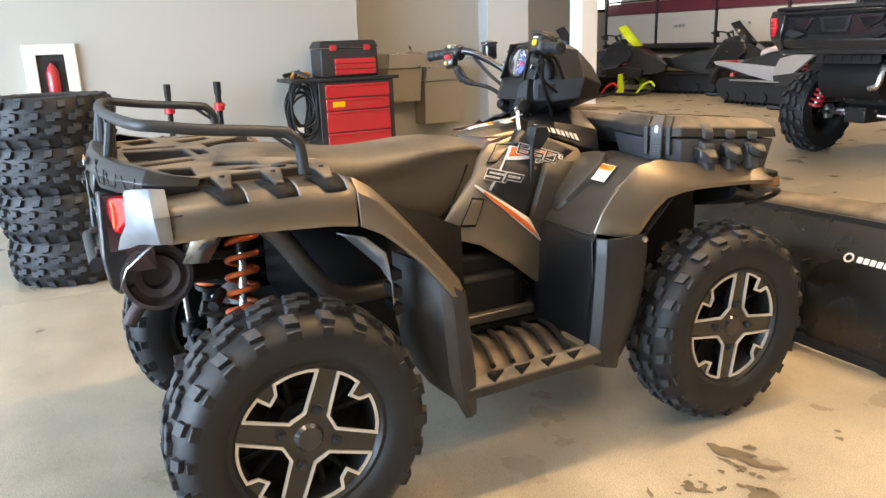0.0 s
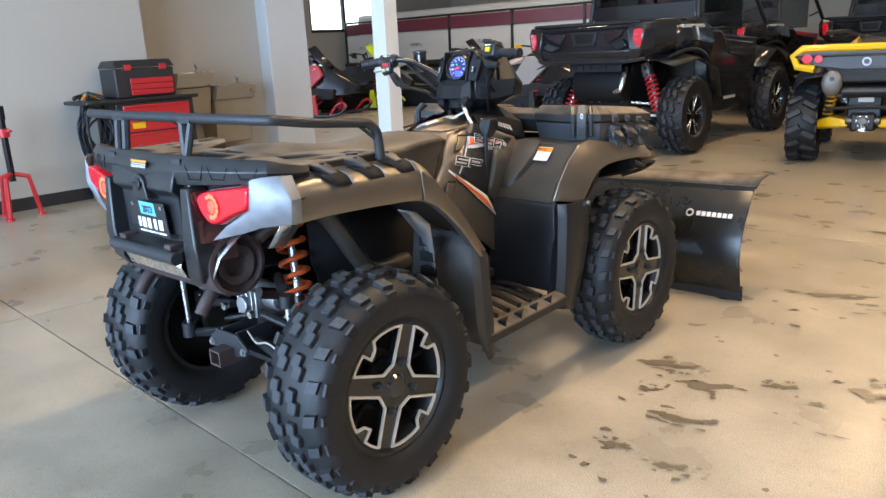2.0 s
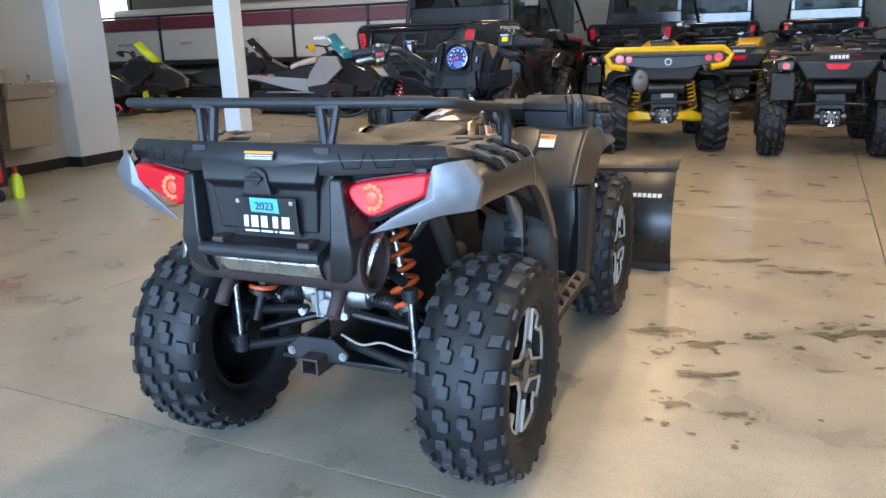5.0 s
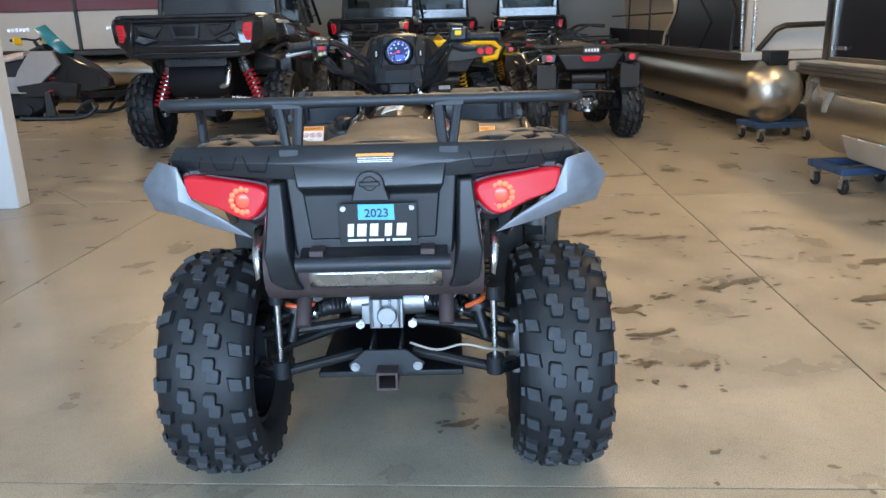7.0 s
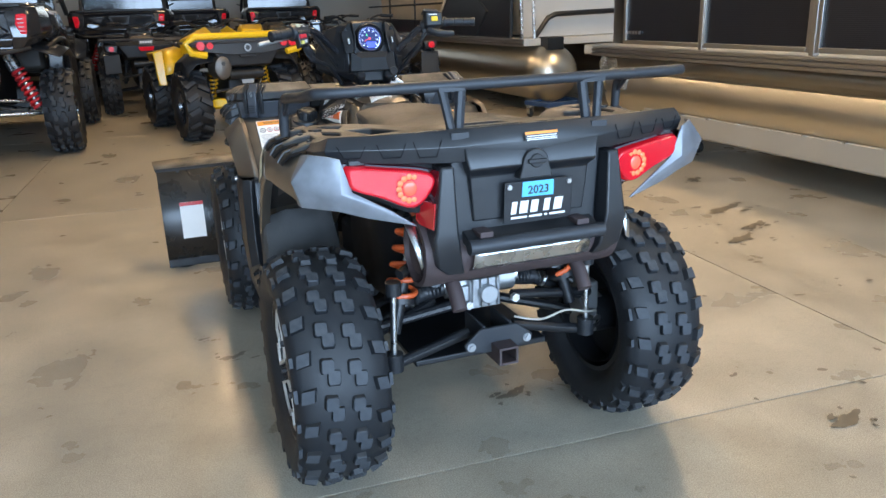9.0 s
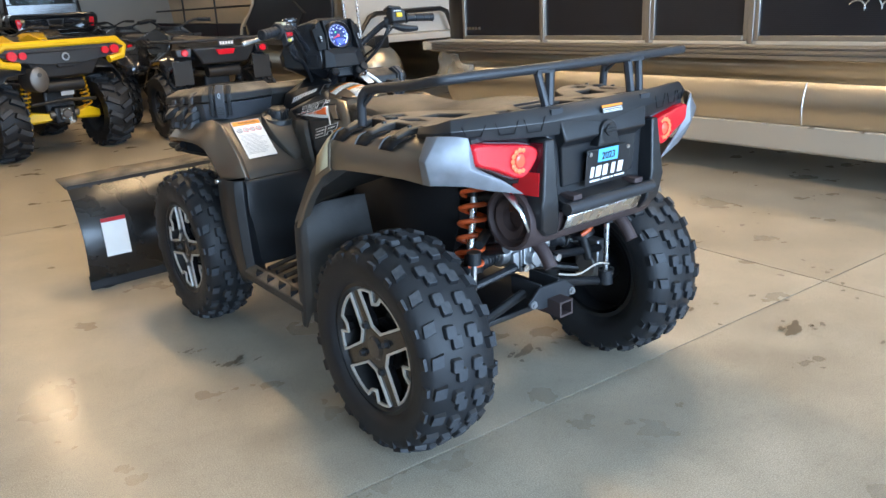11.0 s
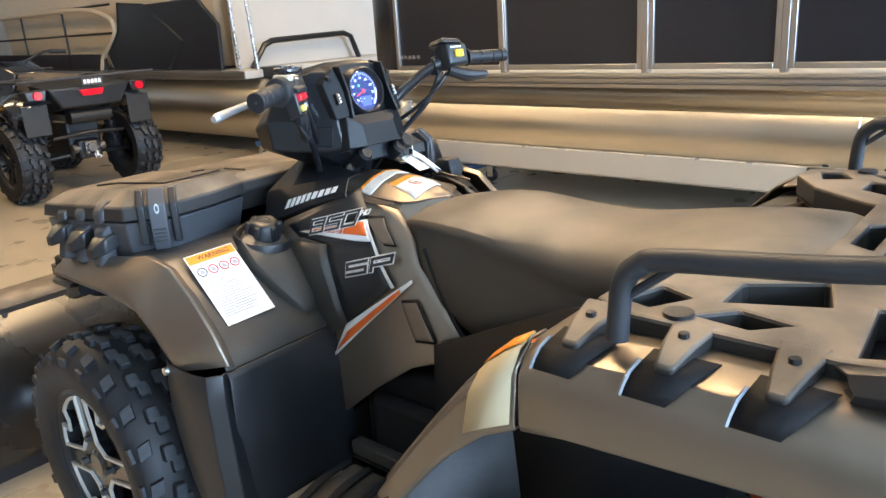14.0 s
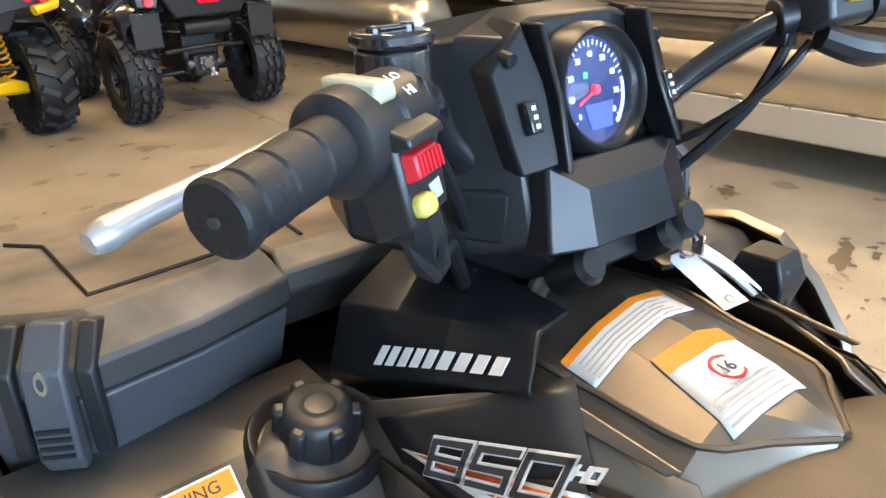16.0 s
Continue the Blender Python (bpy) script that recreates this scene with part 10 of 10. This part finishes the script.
# tool chest on casters with a portable box on it
M["green_hose"] = mat("green_hose", (0.04, 0.10, 0.05), 0.5)
tc = thing("tool_chest", "black rolling tool chest with red drawers", "tool chest", "", (-5.08, 1.60, 0))
part("cabinet", box(0.0, 0.42, 0.18, 0.92, 0.13, 0.86), M["skirt"], tc, bevel=0.006)
part("top", box(-0.02, 0.45, -0.08, 0.97, 0.862, 0.895), M["plastic"], tc, "black worn top tray", bevel=0.008)
for k, (z0, z1) in enumerate(((0.715, 0.835), (0.60, 0.705), (0.40, 0.59), (0.17, 0.39))):
    dr = part("drawer", box(0.405, 0.432, 0.24, 0.87, z0, z1), M["red"], tc, "red steel drawer", bevel=0.006)
    part("pull", box(0.432, 0.446, 0.25, 0.86, z1 - 0.022, z1 - 0.004), M["red"], dr, bevel=0.004)
part("mark", box(0.432, 0.435, 0.30, 0.42, 0.63, 0.685), M["yellow"], tc, "plain yellow mark")
for y in (0.24, 0.86):
    for x in (0.06, 0.36):
        c = part("caster", box(x - 0.02, x + 0.02, y - 0.02, y + 0.02, 0.08, 0.13), M["steel"], tc)
        part("wheel", moved(lathe([(0.01, -0.015), (0.05, -0.015), (0.055, 0), (0.05, 0.015), (0.01, 0.015)], "y", 16), Matrix.Translation((x, y, 0.055))), M["rubber"], c)
rnd = random.Random(7)
for k in range(12):
    part("cable_coil", tube([(0.16 + 0.022 * k + 0.015 * math.sin(2 * a + k), 0.045 + 0.015 * math.sin(3 * a + k) + (0.095 + 0.012 * (k % 4)) * math.cos(a), 0.60 + 0.02 * (k % 3) + (0.27 - 0.03 * (k % 5)) * math.sin(a)) for a in np.linspace(0, 2 * math.pi, 26)], 0.011, 6), M["rubber"], tc, "coiled black cable" if k == 0 else "")
part("cable_tag", box(0.40, 0.403, -0.06, 0.02, 0.42, 0.47), M["white"], tc, "white paper tag")
for k in range(4):
    part("tray_clutter", tube([(0.10 + 0.05 * k, -0.04 + 0.02 * k, 0.91), (0.16 + 0.04 * k, 0.03, 0.945 + 0.01 * (k % 2)), (0.22 + 0.04 * k, 0.13, 0.912)], 0.016, 6, 4), (M["rubber"], M["green_hose"], M["warn"], M["rubber"])[k], tc, "short hose on the tray")
part("side_board", merge(box(0.05, 0.08, 0.02, 0.16, 0.0, 0.40)), mat("raw_wood", (0.17, 0.115, 0.06), 0.6, 0, 0.3, 10, 0.3, 90), tc, "raw wooden board")
part("hose_heap", merge(tube([(0.15 + 0.10 * math.cos(a * 2.1), 0.02 + 0.10 * math.sin(a * 1.7), 0.90 + 0.012 * a) for a in np.linspace(0, 5, 30)], 0.014, 6)), M["rubber"], tc)
part("orange_rag", ball((0.2, 0.12, 0.925), 0.05, 1, 1.4, 0.6), M["warn"], tc)
tb = thing("tool_box", "black portable tool box with red drawers", "tool box", "", (-5.02, 1.84, 0.897))
part("body", loft([[(0.0, 0.0, 0.0), (0.30, 0.0, 0.0), (0.30, 0.56, 0.0), (0.0, 0.56, 0.0)], [(0.0, 0.0, 0.255), (0.30, 0.0, 0.255), (0.30, 0.56, 0.255), (0.0, 0.56, 0.255)]]), M["skirt"], tb, bevel=0.012)
part("lid", loft([[(-0.01, -0.01, 0.26), (0.31, -0.01, 0.26), (0.31, 0.57, 0.26), (-0.01, 0.57, 0.26)], [(0.02, 0.02, 0.325), (0.28, 0.02, 0.325), (0.28, 0.54, 0.325), (0.02, 0.54, 0.325)]]), M["plastic"], tb, bevel=0.01)
for k in range(3):
    part("drawer", box(0.298, 0.318, 0.13, 0.53, 0.02 + 0.05 * k, 0.065 + 0.05 * k), M["red"], tb, "red drawer", bevel=0.004)
for y in (0.12, 0.45):
    part("catch", box(0.29, 0.322, y - 0.03, y + 0.03, 0.235, 0.285), M["red"], tb, "red catch", bevel=0.004)
bt = thing("spray_bottle", "green bottle with red cap beside the tool chest", "bottle", "", (-4.75, 2.66, 0))
part("body", lathe([(0, 0), (0.045, 0), (0.048, 0.02), (0.048, 0.17), (0.018, 0.215), (0, 0.215)], "z", 18), M["lime"], bt, "lime green bottle")
part("cap", lathe([(0.019, 0.205), (0.022, 0.21), (0.02, 0.26), (0, 0.265)], "z", 14), M["red"], bt)


def fountain(y0, y1, ztop, zbot, label):
    f = thing("drinking_fountain", label, "fountain", "drinking fountains", (-5.797, (y0 + y1) / 2, 0))
    w = (y1 - y0) / 2
    M.setdefault("satin", mat("satin_steel", (0.60, 0.58, 0.55), 0.30, 0.95, 0.08, 4, 0.05))
    M.setdefault("taupe", mat("taupe_enamel", (0.36, 0.31, 0.235), 0.5, 0.1, 0.06, 4, 0.05))
    part("cabinet", loft([[(0.0, -w * 0.9, zbot), (0.26, -w * 0.9, zbot), (0.26, w * 0.9, zbot), (0.0, w * 0.9, zbot)], [(0.0, -w * 0.94, ztop - 0.15), (0.32, -w * 0.94, ztop - 0.15), (0.32, w * 0.94, ztop - 0.15), (0.0, w * 0.94, ztop - 0.15)]]), M["taupe"], f, "taupe cabinet", bevel=0.008)
    part("basin", loft([[(0.0, -w, ztop - 0.15), (0.36, -w, ztop - 0.15), (0.36, w, ztop - 0.15), (0.0, w, ztop - 0.15)], [(0.0, -w, ztop), (0.42, -w, ztop), (0.42, w, ztop), (0.0, w, ztop)], [(0.03, -w + 0.03, ztop), (0.39, -w + 0.03, ztop), (0.39, w - 0.03, ztop), (0.03, w - 0.03, ztop)], [(0.08, -w + 0.08, ztop - 0.06), (0.33, -w + 0.08, ztop - 0.06), (0.33, w - 0.08, ztop - 0.06), (0.08, w - 0.08, ztop - 0.06)]]), M["satin"], f, "steel basin", bevel=0.01)
    part("rim", tube([(0.02, -w + 0.01, ztop + 0.002), (0.41, -w + 0.01, ztop + 0.002), (0.41, w - 0.01, ztop + 0.002), (0.02, w - 0.01, ztop + 0.002)], 0.007, 8), M["steel"], f, "bright rolled rim")
    part("bubbler", tube([(0.20, w * 0.6, ztop - 0.02), (0.20, w * 0.6, ztop + 0.05), (0.21, w * 0.5, ztop + 0.075)], 0.012, 8, 3), M["steel"], f)


fountain(2.80, 3.24, 1.07, 0.56, "steel and taupe wall-hung drinking fountain, higher one")
fountain(3.24, 3.74, 0.92, 0.30, "steel and taupe wall-hung drinking fountain, lower one")
